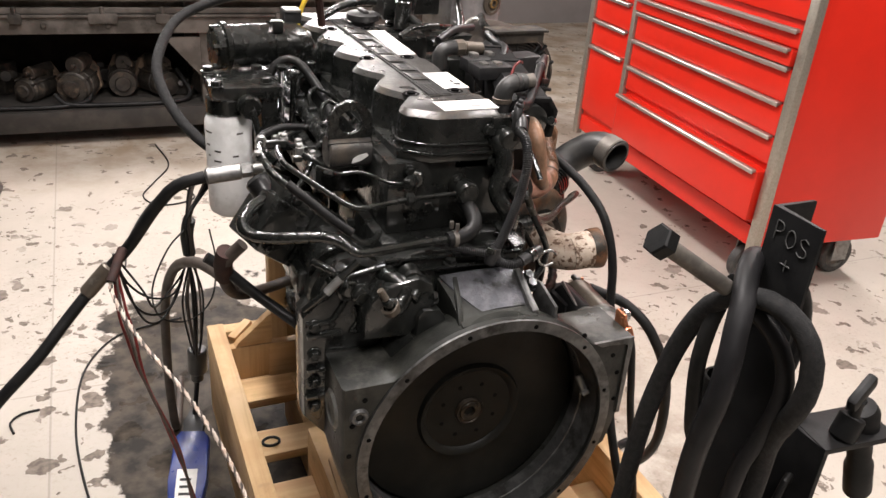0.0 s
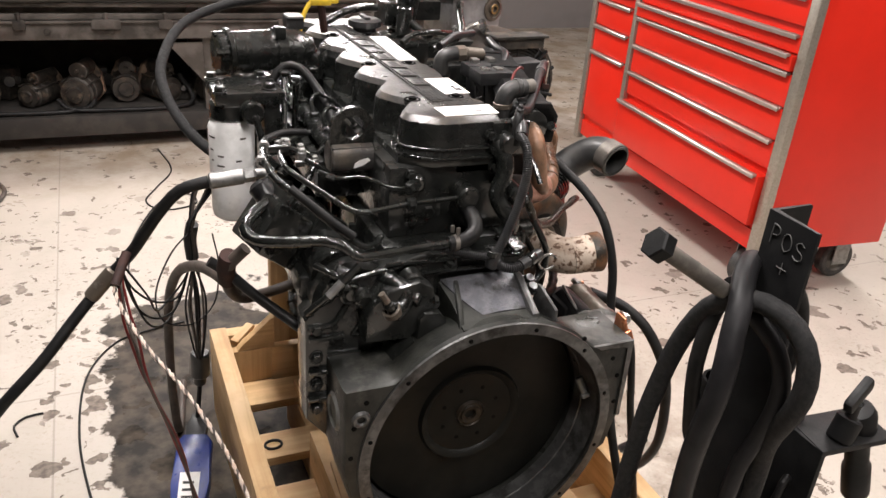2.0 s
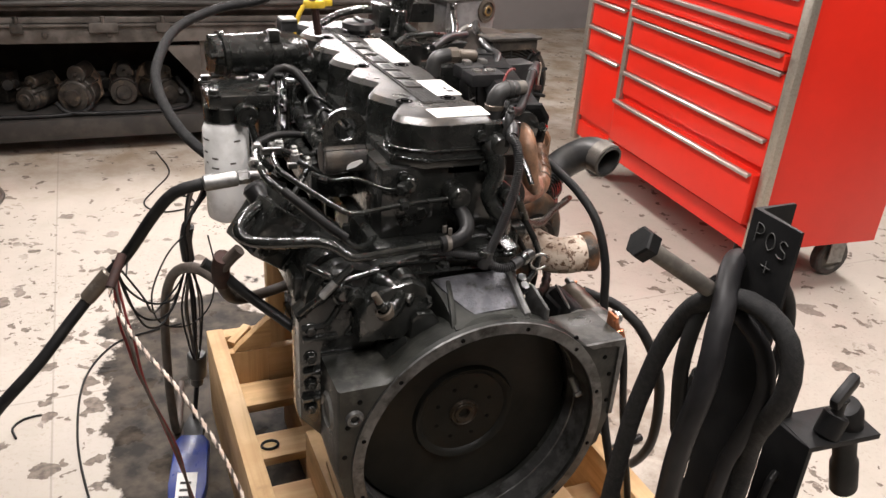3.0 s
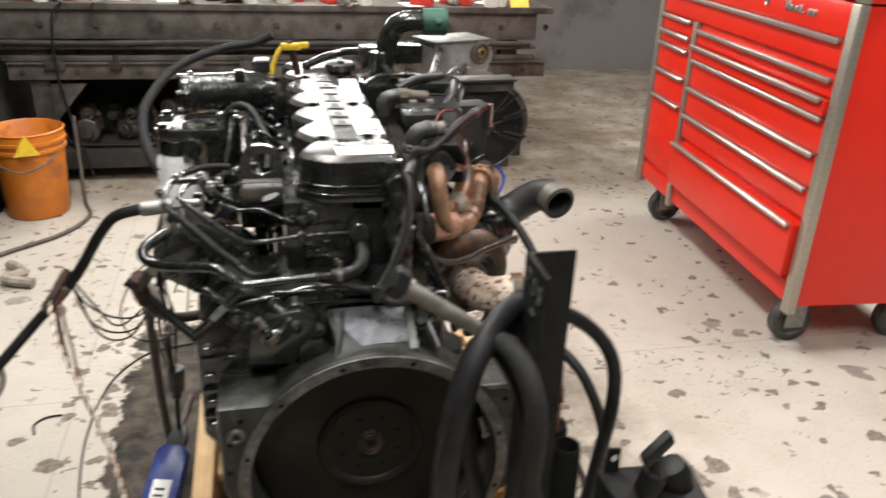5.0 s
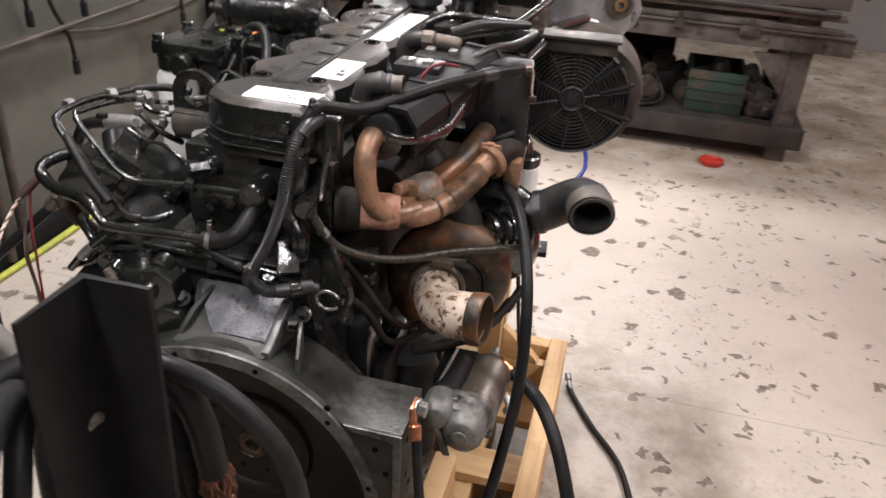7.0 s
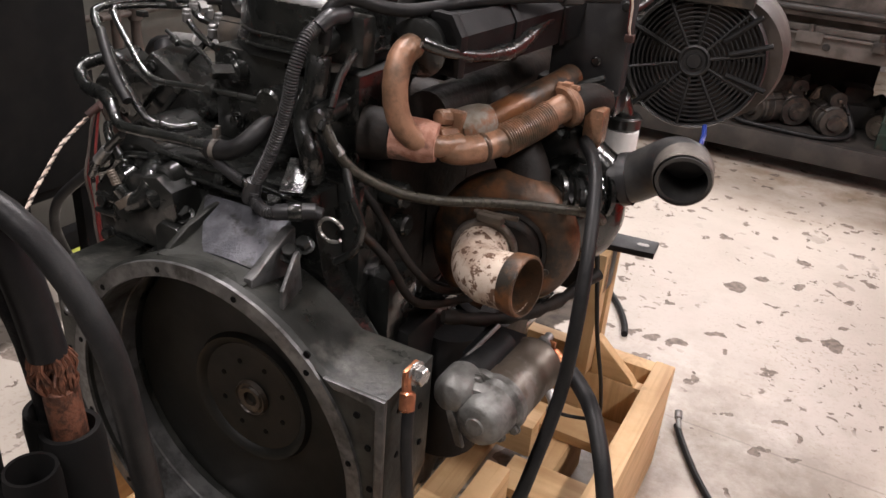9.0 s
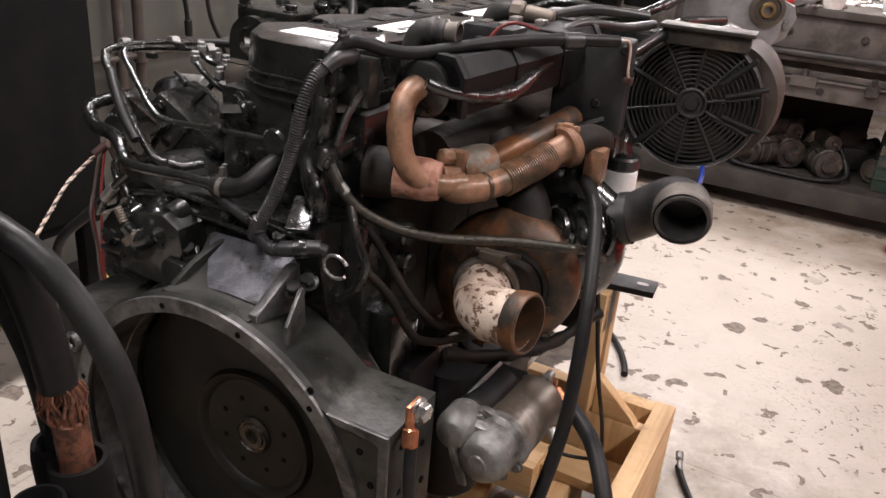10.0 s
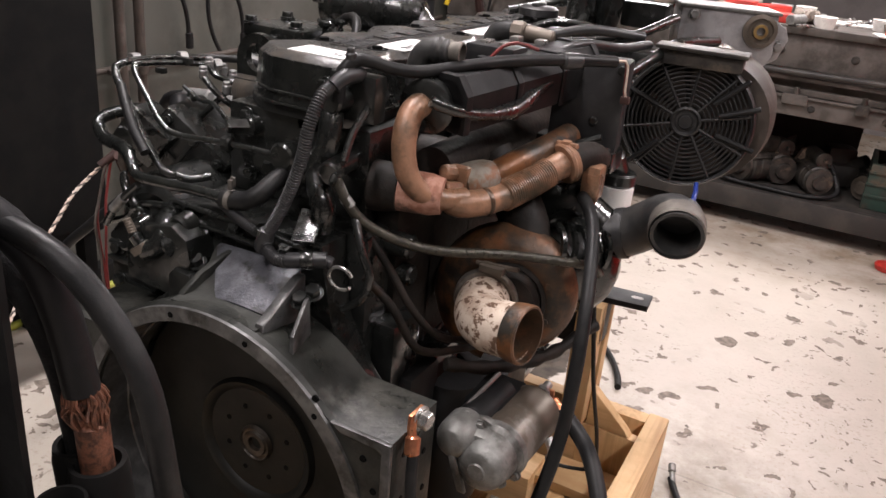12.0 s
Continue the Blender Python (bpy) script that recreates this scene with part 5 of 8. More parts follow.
eng("manifold_end", PINK, "pink scaled exhaust port runner", (lathe, (0.108, 0.198, 0.850), (0.95, 0.30, -0.02), [(0.0, 0.0), (0.0, 0.0262), (0.05, 0.0255), (0.065, 0.022), (0.066, 0.0)], 24))
eng("runner_collar", SOOT, "dark burnt collar on the port runner", (lathe, (0.086, 0.191, 0.851), (0.95, 0.30, -0.02), [(0.0, 0.0), (0.0, 0.030), (0.003, 0.0315), (0.020, 0.0305), (0.034, 0.0275), (0.036, 0.025)], 24))
g1 = eng("gas_pipe", RUST, "rust-orange U-bent exhaust gas pipe", (tube, [(0.130, 0.236, 0.952), (0.129, 0.214, 0.952), (0.129, 0.194, 0.942), (0.131, 0.182, 0.914), (0.137, 0.182, 0.882), (0.150, 0.193, 0.857), (0.170, 0.214, 0.846), (0.190, 0.240, 0.846)], lambda s: 0.0150 - 0.0035 * max(0.0, s - 0.35), 18))
part("elbow_joint", fresh((tube, [(0.168, 0.226, 0.846), (0.176, 0.228, 0.840), (0.192, 0.240, 0.8385), (0.208, 0.262, 0.840), (0.222, 0.290, 0.845)], lambda s: 0.0105 + 0.0065 * min(1.0, s * 3.0), 20)), RUST, g1, "rust-brown lower pipe elbow")
part("weld_bead", fresh((lathe, (0.207, 0.260, 0.840), (0.46, 0.88, 0.09), [(-0.003, 0.0168), (-0.001, 0.0184), (0.002, 0.0184), (0.004, 0.0168)], 24)), BURNT, g1)
part("bellows", fresh((ribbed, [(0.219, 0.284, 0.8435), (0.234, 0.325, 0.853), (0.247, 0.360, 0.8635)], 0.0204, 0.0036, 0.10, 20)), RUST, g1, "rusty ribbed bellows")
part("pipe_end", fresh((tube, [(0.245, 0.356, 0.8625), (0.254, 0.374, 0.869), (0.266, 0.396, 0.876)], lambda s: 0.0165 + 0.0025 * s, 20)), RUST, g1)
part("band_clamp", fresh((lathe, (0.258, 0.381, 0.8715), (0.47, 0.85, 0.25), [(0, 0.018), (0.0, 0.0255), (0.003, 0.0278), (0.006, 0.0262), (0.010, 0.0278), (0.013, 0.0255), (0.013, 0.018)], 30), (rod, (0.243, 0.392, 0.896), (0.275, 0.380, 0.899), 0.0042, 8), (box, (0.252, 0.380, 0.892), (0.264, 0.392, 0.903), 0.002)), RUST, g1, "rusty band clamp with its bolt")
each("gas_valve_block", RUST, "rusty flange block under the control box", (box, (0.280, 0.40, 0.825), (0.306, 0.43, 0.872), 0.006), (rod, (0.293, 0.412, 0.82), (0.293, 0.412, 0.832), 0.012, 6))
eng("valve_casting", SOOT, "sooty cast valve body behind the clamp", (tube, [(0.262, 0.390, 0.874), (0.272, 0.410, 0.878), (0.280, 0.432, 0.876), (0.284, 0.45, 0.868)], 0.020, 18), (box, (0.262, 0.425, 0.850), (0.292, 0.462, 0.888), 0.008))
eng("manifold_outlet", BURNT, "brown cast outlet pipe", (tube, [(0.15, 0.26, 0.86), (0.185, 0.29, 0.855), (0.215, 0.34, 0.875), (0.230, 0.40, 0.885), (0.235, 0.46, 0.89)], 0.018, 16))
eng("outlet_collar", COLLAR, "grey scorched collar", (lathe, (0.172, 0.262, 0.853), (0.6, 0.78, 0.16), [(0, 0.012), (0.0, 0.022), (0.006, 0.026), (0.020, 0.0265), (0.034, 0.0255), (0.044, 0.022), (0.046, 0.018)], 20))
each("outlet_bolt", RUST, "", (rod, (0.160, 0.232, 0.874), (0.168, 0.258, 0.868), 0.010, 8), (rod, (0.168, 0.222, 0.858), (0.177, 0.25, 0.853), 0.009, 6), (box, (0.158, 0.246, 0.842), (0.186, 0.262, 0.880), 0.006))


def volute(bm):
    """Turbine scroll: a ring whose tube grows round the turn."""
    c = Vector((0.226, 0.335, 0.694))
    ax = Vector((0.25, -0.95, 0.05)).normalized()
    a, u, w = basis(ax)
    line = []
    for k in range(43):
        th = radians(-120 + 9 * k)
        line.append(c + (u * math.cos(th) + w * math.sin(th)) * (0.060 + 0.008 * k / 42))
    sweep(bm, line, lambda s: 0.026 + 0.014 * s, 18)


def turbine_face(bm):
    lathe(bm, (0.226, 0.335, 0.694), (0.25, -0.95, 0.05), [(-0.03, 0.0), (-0.03, 0.06), (0.018, 0.074), (0.026, 0.072), (0.028, 0.066), (0.022, 0.063), (0.022, 0.056), (0.032, 0.053), (0.034, 0.048), (0.030, 0.046), (0.040, 0.045), (0.044, 0.041), (0.050, 0.040), (0.05, 0.0)], 40)


turbo = eng("turbine_housing", BURNT, "burnt orange-brown turbocharger turbine scroll", (volute,))
part("inlet_neck", fresh((tube, [(0.240, 0.345, 0.745), (0.222, 0.365, 0.785), (0.19, 0.38, 0.825), (0.155, 0.385, 0.862)], lambda s: 0.036 - 0.006 * s, 18)), SOOT, turbo, "sooty inlet neck of the turbine")
part("turbine_face", fresh((turbine_face,)), SOOT, turbo, "dark speckled turbine outlet flange")
tax, tu, tw_ = basis((0.25, -0.95, 0.05))
for k in range(7):
    a = 0.5 + 2 * math.pi * k / 7
    part("turbine_bolt", fresh((hexbolt, Vector((0.226, 0.335, 0.694)) + tax * 0.024 + (tu * math.cos(a) + tw_ * math.sin(a)) * 0.0595, tax, 0.0052, 0.006)), BURNT, turbo)


def speckled_arc(bm):
    """A pale speckled highlight, painted as a stretch of the outlet flange over part of its turn."""
    rows = []
    for k in range(19):
        a = radians(100 + 10 * k)
        d = tu * math.cos(a) + tw_ * math.sin(a)
        rows.append([bm.verts.new(Vector((0.226, 0.335, 0.694)) + tax * s + d * r) for s, r in ((0.0225, 0.0560), (0.0225, 0.0625), (0.0285, 0.0655), (0.0285, 0.0722), (0.016, 0.0752), (0.004, 0.0720))])
    for p, q in zip(rows, rows[1:]):
        for k in range(5):
            bm.faces.new((p[k], p[k + 1], q[k + 1], q[k]))
    for end in (rows[0], rows[-1]):
        bm.faces.new(end)


part("speckled_arc", fresh((speckled_arc,)), SPECKLE, turbo, "pale speckled highlight painted on a stretch of the flange")
part("band_clamp", fresh((lathe, (0.2135, 0.288, 0.701), (0.25, -0.95, -0.05), [(0, 0.036), (0.0, 0.041), (0.004, 0.043), (0.010, 0.043), (0.014, 0.041), (0.014, 0.036)], 32), (box, (0.205, 0.268, 0.742), (0.238, 0.286, 0.752), 0.002), (rod, (0.198, 0.276, 0.750), (0.255, 0.284, 0.752), 0.0035, 8)), BROWNMETAL, turbo, "tarnished band clamp")
exh = eng("exhaust_elbow", FLAKY, "white flaking exhaust elbow with rust spots", (tube, [(0.211, 0.300, 0.702), (0.215, 0.278, 0.702), (0.222, 0.252, 0.700), (0.234, 0.232, 0.699), (0.252, 0.219, 0.701), (0.272, 0.213, 0.7045), (0.296, 0.2095, 0.708)], lambda s: 0.0335 + 0.0015 * s, 28, 0.006, 0.95))
part("elbow_rim", fresh((lathe, (0.284, 0.2112, 0.7065), (0.985, -0.14, 0.09), [(0.0, 0.034), (0.0, 0.0362), (0.010, 0.0375), (0.020, 0.0378), (0.022, 0.036), (0.022, 0.0335), (0.0, 0.0318), (-0.034, 0.0312), (-0.034, 0.0)], 36)), BURNT, exh, "rusty open end")
eng("compressor_housing", BLACK, "black turbocharger compressor housing", (lathe, (0.262, 0.40, 0.725), (0.2, 0.97, 0), [(-0.03, 0.0), (-0.03, 0.05), (0.0, 0.062), (0.01, 0.075), (0.03, 0.082), (0.055, 0.075), (0.065, 0.05), (0.09, 0.045), (0.10, 0.045), (0.10, 0.0)], 32), (rod, (0.25, 0.34, 0.72), (0.262, 0.41, 0.722), 0.045, 20), (tube, [(0.235, 0.43, 0.79), (0.265, 0.43, 0.81), (0.30, 0.435, 0.79), (0.33, 0.44, 0.77)], 0.027, 16))
for k in range(5):
    p = Vector((0.268, 0.362, 0.765)) + Vector((0.012 * k, 0.012 * k, -0.002 * k))
    part("ring_band", fresh((lathe, p, (0.7, 0.7, -0.1), [(0, 0.024), (0.0, 0.031), (0.006, 0.031), (0.006, 0.024)], 24)), GLOSS, engine)
hose = eng("charge_air_elbow", GREYRUB, "grey rubber charge air elbow with an open end", (tube, [(0.320, 0.438, 0.772), (0.345, 0.440, 0.780), (0.372, 0.436, 0.800), (0.396, 0.420, 0.820), (0.412, 0.400, 0.828), (0.420, 0.380, 0.825), (0.424, 0.362, 0.821)], 0.033, 24, 0.008, 0.86))
part("hose_clamp", fresh((lathe, (0.334, 0.439, 0.776), (0.95, 0.05, 0.3), [(0, 0.034), (0.0, 0.0355), (0.012, 0.0355), (0.012, 0.034)], 28)), PLASTIC, hose)
part("hose_cuff", fresh((lathe, (0.4165, 0.392, 0.8265), (0.2, -0.95, -0.12), [(0.0, 0.0335), (0.002, 0.0355), (0.030, 0.0355), (0.032, 0.0335)], 32)), PIPE, hose, "dull metal cuff")
eng("secondary_filter", ENAMEL, "small white oil filter can", (lathe, (0.292, 0.545, 0.735), (0, 0, 1), [(0.0, 0.0), (0.0, 0.022), (0.006, 0.027), (0.075, 0.027), (0.078, 0.024), (0.078, 0.0)], 28))
eng("filter_cap", BLACK, "", (rod, (0.292, 0.545, 0.812), (0.292, 0.545, 0.832), 0.028, 24), (rod, (0.292, 0.545, 0.83), (0.285, 0.53, 0.86), 0.016, 16), (box, (0.15, 0.52, 0.84), (0.29, 0.56, 0.87), 0.008))
eng("mount_foot", IRON, "black bolted mounting foot", (prism, [(0.24, 0.76), (0.335, 0.775), (0.33, 0.83), (0.24, 0.82)], lambda a, b, c: Vector((a, b, 0.512 + c)), 0.012, 0.002), (box, (0.12, 0.74, 0.42), (0.262, 0.82, 0.5115), 0.006))
part("foot_slot", fresh((prism, [(0.296, 0.797), (0.301, 0.793), (0.316, 0.795), (0.320, 0.800), (0.315, 0.806), (0.300, 0.804)], lambda a, b, c: Vector((a, b, 0.5242 + c)), 0.0006)), PAPER, engine, "slot showing the pale floor")

# starter on the right
st = eng("starter_motor", ALU, "grey cast starter motor nose", (lathe, (0.3015, 0.106, 0.572), (0.05, 1, 0), [(0.0, 0.0), (0.0, 0.0105), (0.002, 0.012), (0.003, 0.022), (0.006, 0.0262), (0.012, 0.0290), (0.014, 0.0300), (0.028, 0.0315), (0.044, 0.0325), (0.050, 0.038), (0.060, 0.0385), (0.062, 0.036)], 32), (lathe, (0.262, 0.112, 0.592), (0.02, 1, 0), [(0.0, 0.0), (0.0, 0.0150), (0.003, 0.0190), (0.008, 0.0215), (0.012, 0.0238), (0.018, 0.0245), (0.045, 0.025), (0.050, 0.022), (0.05, 0.0)], 24), (box, (0.255, 0.128, 0.560), (0.305, 0.158, 0.606), 0.012), (prism, [(0.246, 0.530), (0.250, 0.605), (0.285, 0.612), (0.33, 0.60), (0.335, 0.55), (0.30, 0.528)], lambda a, b, c: Vector((a, 0.154 + c, b)), 0.012, 0.004))
part("yoke", fresh((lathe, (0.3045, 0.166, 0.572), (0.05, 1, 0), [(0.0, 0.0352), (0.002, 0.0362), (0.088, 0.0362), (0.090, 0.0375), (0.098, 0.0375), (0.102, 0.033), (0.104, 0.0)], 32)), BROWNMETAL, st, "oil-browned starter yoke")
part("solenoid", fresh((rod, (0.264, 0.162, 0.592), (0.268, 0.25, 0.592), 0.023, 20), (box, (0.238, 0.19, 0.560), (0.292, 0.275, 0.604), 0.006)), IRON, st, "black solenoid and heat shield")
part("shield_rod", fresh((rod, (0.250, 0.150, 0.604), (0.262, 0.245, 0.622), 0.003, 8)), DULL, st)
part("terminal_post", fresh((rod, (0.314, 0.262, 0.600), (0.316, 0.290, 0.603), 0.006, 10), (rod, (0.315, 0.268, 0.601), (0.3155, 0.276, 0.602), 0.010, 6)), DULL, st, "terminal post")
part("terminal_lug", fresh((box, (0.316, 0.272, 0.585), (0.330, 0.276, 0.606), 0.001), (rod, (0.328, 0.274, 0.592), (0.348, 0.268, 0.580), 0.0075, 12)), COPPER, st)
for p in ((0.334, 0.152, 0.555), (0.283, 0.150, 0.606), (0.318, 0.150, 0.538), (0.262, 0.152, 0.610)):
    part("starter_bolt", fresh((hexbolt, p, (0.1, -1, 0.1), 0.0055, 0.006)), ALU, st)
part("starter_lug", fresh((tube, [(0.342, 0.235, 0.560), (0.350, 0.232, 0.552), (0.352, 0.235, 0.535), (0.347, 0.24, 0.528)], 0.0065, 10)), LABEL, st, "pale rubber cap")
part("nose_strap", fresh((prism, [(0.0, -0.004), (0.012, 0.03), (0.02, 0.045), (0.028, 0.045), (0.022, 0.028), (0.01, -0.004)], lambda a, b, c: Vector((0.288 - a, 0.112 + c, 0.535 + b)), 0.006, 0.0015)), ALU, st)
lug = eng("earth_lug", COPPER, "copper earth cable lug on the bell housing", (box, (0.2480, 0.030, 0.650), (0.2530, 0.056, 0.674), 0.001), (tube, [(0.2505, 0.036, 0.668), (0.2525, 0.032, 0.656), (0.256, 0.029, 0.648)], 0.0052, 8), (rod, (0.256, 0.030, 0.651), (0.260, 0.022, 0.632), 0.0085, 14))
part("lug_bolt", fresh((hexbolt, (0.2540, 0.046, 0.664), (1, -0.1, 0), 0.0105, 0.011)), STEEL, lug, "bright zinc bolt")
part("earth_cable", fresh((tube, [(0.260, 0.027, 0.639), (0.264, 0.018, 0.618), (0.270, 0.012, 0.57), (0.280, 0.008, 0.50), (0.296, 0.004, 0.42), (0.33, 0.01, 0.30), (0.385, 0.025, 0.12), (0.47, 0.05, 0.02)], 0.0066, 14)), RUBBER, lug)

# blower unit at the front right
bax = Vector((0.08, -1.0, 0.02)).normalized()
bc = Vector((0.347, 0.690, 0.892))
ba, bu, bw = basis(bax)


def guard(bm):
    for r in [0.030 + 0.0068 * k for k in range(11)]:
        line = [bc + bax * 0.001 + (bu * math.cos(t) + bw * math.sin(t)) * r for t in [2 * math.pi * k / 40 for k in range(41)]]
        sweep(bm, line, 0.0017, 6)


def spokes(bm):
    for k in range(10):
        t = 2 * math.pi * k / 10 + 0.25
        d = bu * math.cos(t) + bw * math.sin(t)
        sweep(bm, [bc + d * 0.022 + bax * 0.002, bc + d * 0.06 + bax * 0.003, bc + d * 0.1 + bax * 0.001], 0.0024, 6)


blower = eng("blower", DUSTY, "round black fan cowl", (lathe, bc - bax * 0.05, bax, [(0.0, 0.0), (0.0, 0.094), (0.02, 0.103), (0.05, 0.1035), (0.055, 0.101), (0.052, 0.098), (0.012, 0.094), (0.008, 0.0)], 48))
tagged(part("guard", fresh((guard,)), DUSTY, blower, "dusty concentric wire guard"), kind="stuff")
part("spokes", fresh((spokes,)), DUSTY, blower)
part("hub", fresh((lathe, bc, bax, [(-0.01, 0.024), (0.004, 0.024), (0.006, 0.021), (0.002, 0.017), (0.002, 0.012), (0.007, 0.010), (0.007, 0.0)], 28)), DUSTY, blower)
for k in range(8):
    t0 = 2 * math.pi * k / 8 + 0.1
    def blade(bm, t0=t0):
        rows = []
        for s in (0.026, 0.05, 0.075, 0.093):
            rows.append([bm.verts.new(bc - bax * (0.012 + 0.012 * q) + (bu * math.cos(t0 + 0.32 * q) + bw * math.sin(t0 + 0.32 * q)) * s) for q in (0, 0.5, 1)])
        for a, b in zip(rows, rows[1:]):
            for k in range(2):
                bm.faces.new((a[k], a[k + 1], b[k + 1], b[k]))
        ex = bmesh.ops.solidify(bm, geom=list(bm.faces), thickness=0.002)
    part("blade", fresh((blade,)), DUSTY, blower)
for th in (0.35, 0.75, -0.25, -2.35, 2.75):
    d = bu * math.cos(th) + bw * math.sin(th)
    part("stay", fresh((rod, bc + d * 0.05 + bax * 0.005, bc + d * 0.112 + bax * 0.004, 0.0042, 8)), RUBBER, blower)
part("drum", fresh((lathe, bc - bax * 0.05 + Vector((0.026, 0, 0.004)), -bax, [(-0.03, 0.0), (-0.03, 0.096), (0.0, 0.100), (0.02, 0.102), (0.10, 0.102), (0.15, 0.096), (0.165, 0.08), (0.17, 0.0)], 48)), DRUM, blower, "rust-stained metal drum")
part("top_plate", fresh((box, (-0.060, -0.012, 0.085), (0.066, 0.030, 0.109), 0.003, Matrix.Translation(bc) @ Matrix.Rotation(math.atan2(0.08, 1.0), 4, "Z")), (box, (-0.066, -0.02, 0.108), (0.072, 0.035, 0.114), 0.002, Matrix.Translation(bc) @ Matrix.Rotation(math.atan2(0.08, 1.0), 4, "Z"))), GRIME, blower, "flat grimy top plate")
gm = Matrix.Translation((0.345, 0.905, 1.008)) @ Matrix.Rotation(math.atan2(0.055, 0.148), 4, "Z")
gb = eng("end_box", GREY, "grey machined end box with a round bushing", (prism, [(-0.082, -0.040), (-0.070, -0.055), (0.070, -0.055), (0.085, -0.030), (0.082, 0.042), (-0.082, 0.042)], lambda a, b, c: gm @ Vector((a, c, b)), 0.10, 0.004), (prism, [(0.07, -0.055), (0.10, -0.035), (0.112, 0.0), (0.104, 0.02), (0.08, 0.03)], lambda a, b, c: gm @ Vector((a, 0.02 + c, b)), 0.03, 0.004))
part("bushing", fresh((lathe, gm @ Vector((0.055, 0.0, 0.012)), gm.to_3x3() @ Vector((0, -1, 0)), [(-0.01, 0.030), (0.004, 0.029), (0.006, 0.022), (0.002, 0.020), (0.002, 0.014), (0.008, 0.012), (0.008, 0.007), (-0.004, 0.006), (-0.004, 0.0)], 28)), BROWNMETAL, gb, "rusty bushing")
part("brass_insert", fresh((lathe, gm @ Vector((0.055, -0.008, 0.012)), gm.to_3x3() @ Vector((0, -1, 0)), [(0.0, 0.0125), (0.001, 0.012), (0.001, 0.0075), (-0.006, 0.007)], 20)), BRASS, gb)
part("top_rim", fresh((box, (-0.086, -0.004, 0.040), (0.086, 0.104, 0.046), 0.002, gm)), ALU, gb, "bright top edge")
for x, z in ((0.095, -0.012), (-0.072, -0.03), (0.02, -0.042), (-0.06, 0.03)):
    part("box_bolt", fresh((hexbolt, gm @ Vector((x, 0.02 if x > 0.09 else 0.0, z)), gm.to_3x3() @ Vector((0, -1, 0)), 0.008, 0.006)), DULL, gb)
part("box_handle", fresh((tube, [gm @ Vector(p) for p in ((-0.05, -0.012, -0.035), (-0.035, -0.014, -0.022), (0.0, -0.015, -0.02), (0.02, -0.012, -0.03))], 0.007, 10)), STEEL, gb)
each("front_bracket", BLACK, "", (box, (0.10, 0.74, 0.80), (0.28, 0.80, 0.93), 0.01), (box, (0.14, 0.80, 0.93), (0.30, 0.86, 0.97), 0.008), (tube, [(0.13, 0.66, 0.985), (0.22, 0.72, 1.0), (0.27, 0.84, 1.03)], 0.008, 10), (box, (0.07, 0.72, 0.93), (0.15, 0.86, 0.985), 0.01), (tube, [(0.26, 0.60, 0.96), (0.29, 0.68, 0.99), (0.30, 0.76, 1.0), (0.34, 0.86, 1.0)], 0.009, 10))
eng("front_timing_case", BLACK, "black front case of the engine", (box, (-0.15, 0.86, 0.36), (0.16, 0.94, 0.92), 0.015), (lathe, (0, 0.94, ZC), (0, 1, 0), [(0, 0.0), (0.0, 0.10), (0.02, 0.11), (0.05, 0.11), (0.055, 0.09), (0.06, 0.0)], 36))
pipe = eng("water_outlet", GLOSS, "glossy black water outlet elbow", (tube, [(0.135, 0.86, 0.985), (0.142, 0.855, 1.03), (0.150, 0.85, 1.07), (0.168, 0.842, 1.098), (0.195, 0.836, 1.108), (0.235, 0.832, 1.109)], 0.026, 18), (rod, (0.135, 0.86, 0.96), (0.135, 0.86, 0.99), 0.034, 20))
part("outlet_cap", fresh((lathe, (0.225, 0.832, 1.109), (1, -0.02, 0), [(0.0, 0.028), (0.0, 0.031), (0.055, 0.032), (0.058, 0.029), (0.058, 0.0)], 24), (rod, (0.25, 0.80, 1.113), (0.265, 0.80, 1.113), 0.008, 8)), GREEN, pipe, "green plastic cap")
eng("lift_strap", YELLOW, "yellow strap on the front lifting eye", (tube, [(-0.128, 0.75, 1.005), (-0.123, 0.755, 1.026), (-0.112, 0.757, 1.05), (-0.104, 0.758, 1.062)], 0.0048, 8), (box, (-0.105, 0.752, 1.056), (-0.060, 0.768, 1.072), 0.005), (box, (-0.064, 0.755, 1.060), (-0.044, 0.766, 1.074), 0.004))
eng("strap_hook", TAPE, "", (tube, [(-0.088, 0.76, 1.075), (-0.08, 0.765, 1.055), (-0.075, 0.77, 1.03), (-0.07, 0.775, 1.0)], 0.008, 8))
eng("upper_arc_hose", CLOTHHOSE, "thick cloth-covered hose arching behind the filter", (tube, [(-0.118, 0.95, 1.058), (-0.164, 0.955, 1.037), (-0.25, 0.96, 1.020), (-0.345, 0.92, 0.985), (-0.398, 0.80, 0.940), (-0.405, 0.72, 0.905), (-0.385, 0.63, 0.865), (-0.345, 0.57, 0.828), (-0.28, 0.50, 0.80), (-0.22, 0.45, 0.79)], 0.0102, 14))
each("top_pipe", BLACK, "", (tube, [(-0.05, 0.86, 1.0), (0.02, 0.90, 1.02), (0.08, 0.88, 1.03), (0.12, 0.80, 1.02), (0.14, 0.70, 1.0)], 0.009, 10), (tube, [(0.07, 0.68, 0.995), (0.10, 0.69, 1.01), (0.15, 0.70, 1.012), (0.21, 0.74, 1.0)], 0.007, 10), (box, (0.08, 0.82, 1.0), (0.13, 0.90, 1.05), 0.006), (rod, (0.11, 0.78, 0.99), (0.112, 0.78, 1.05), 0.018, 14), (box, (0.16, 0.88, 1.0), (0.24, 0.94, 1.045), 0.006))
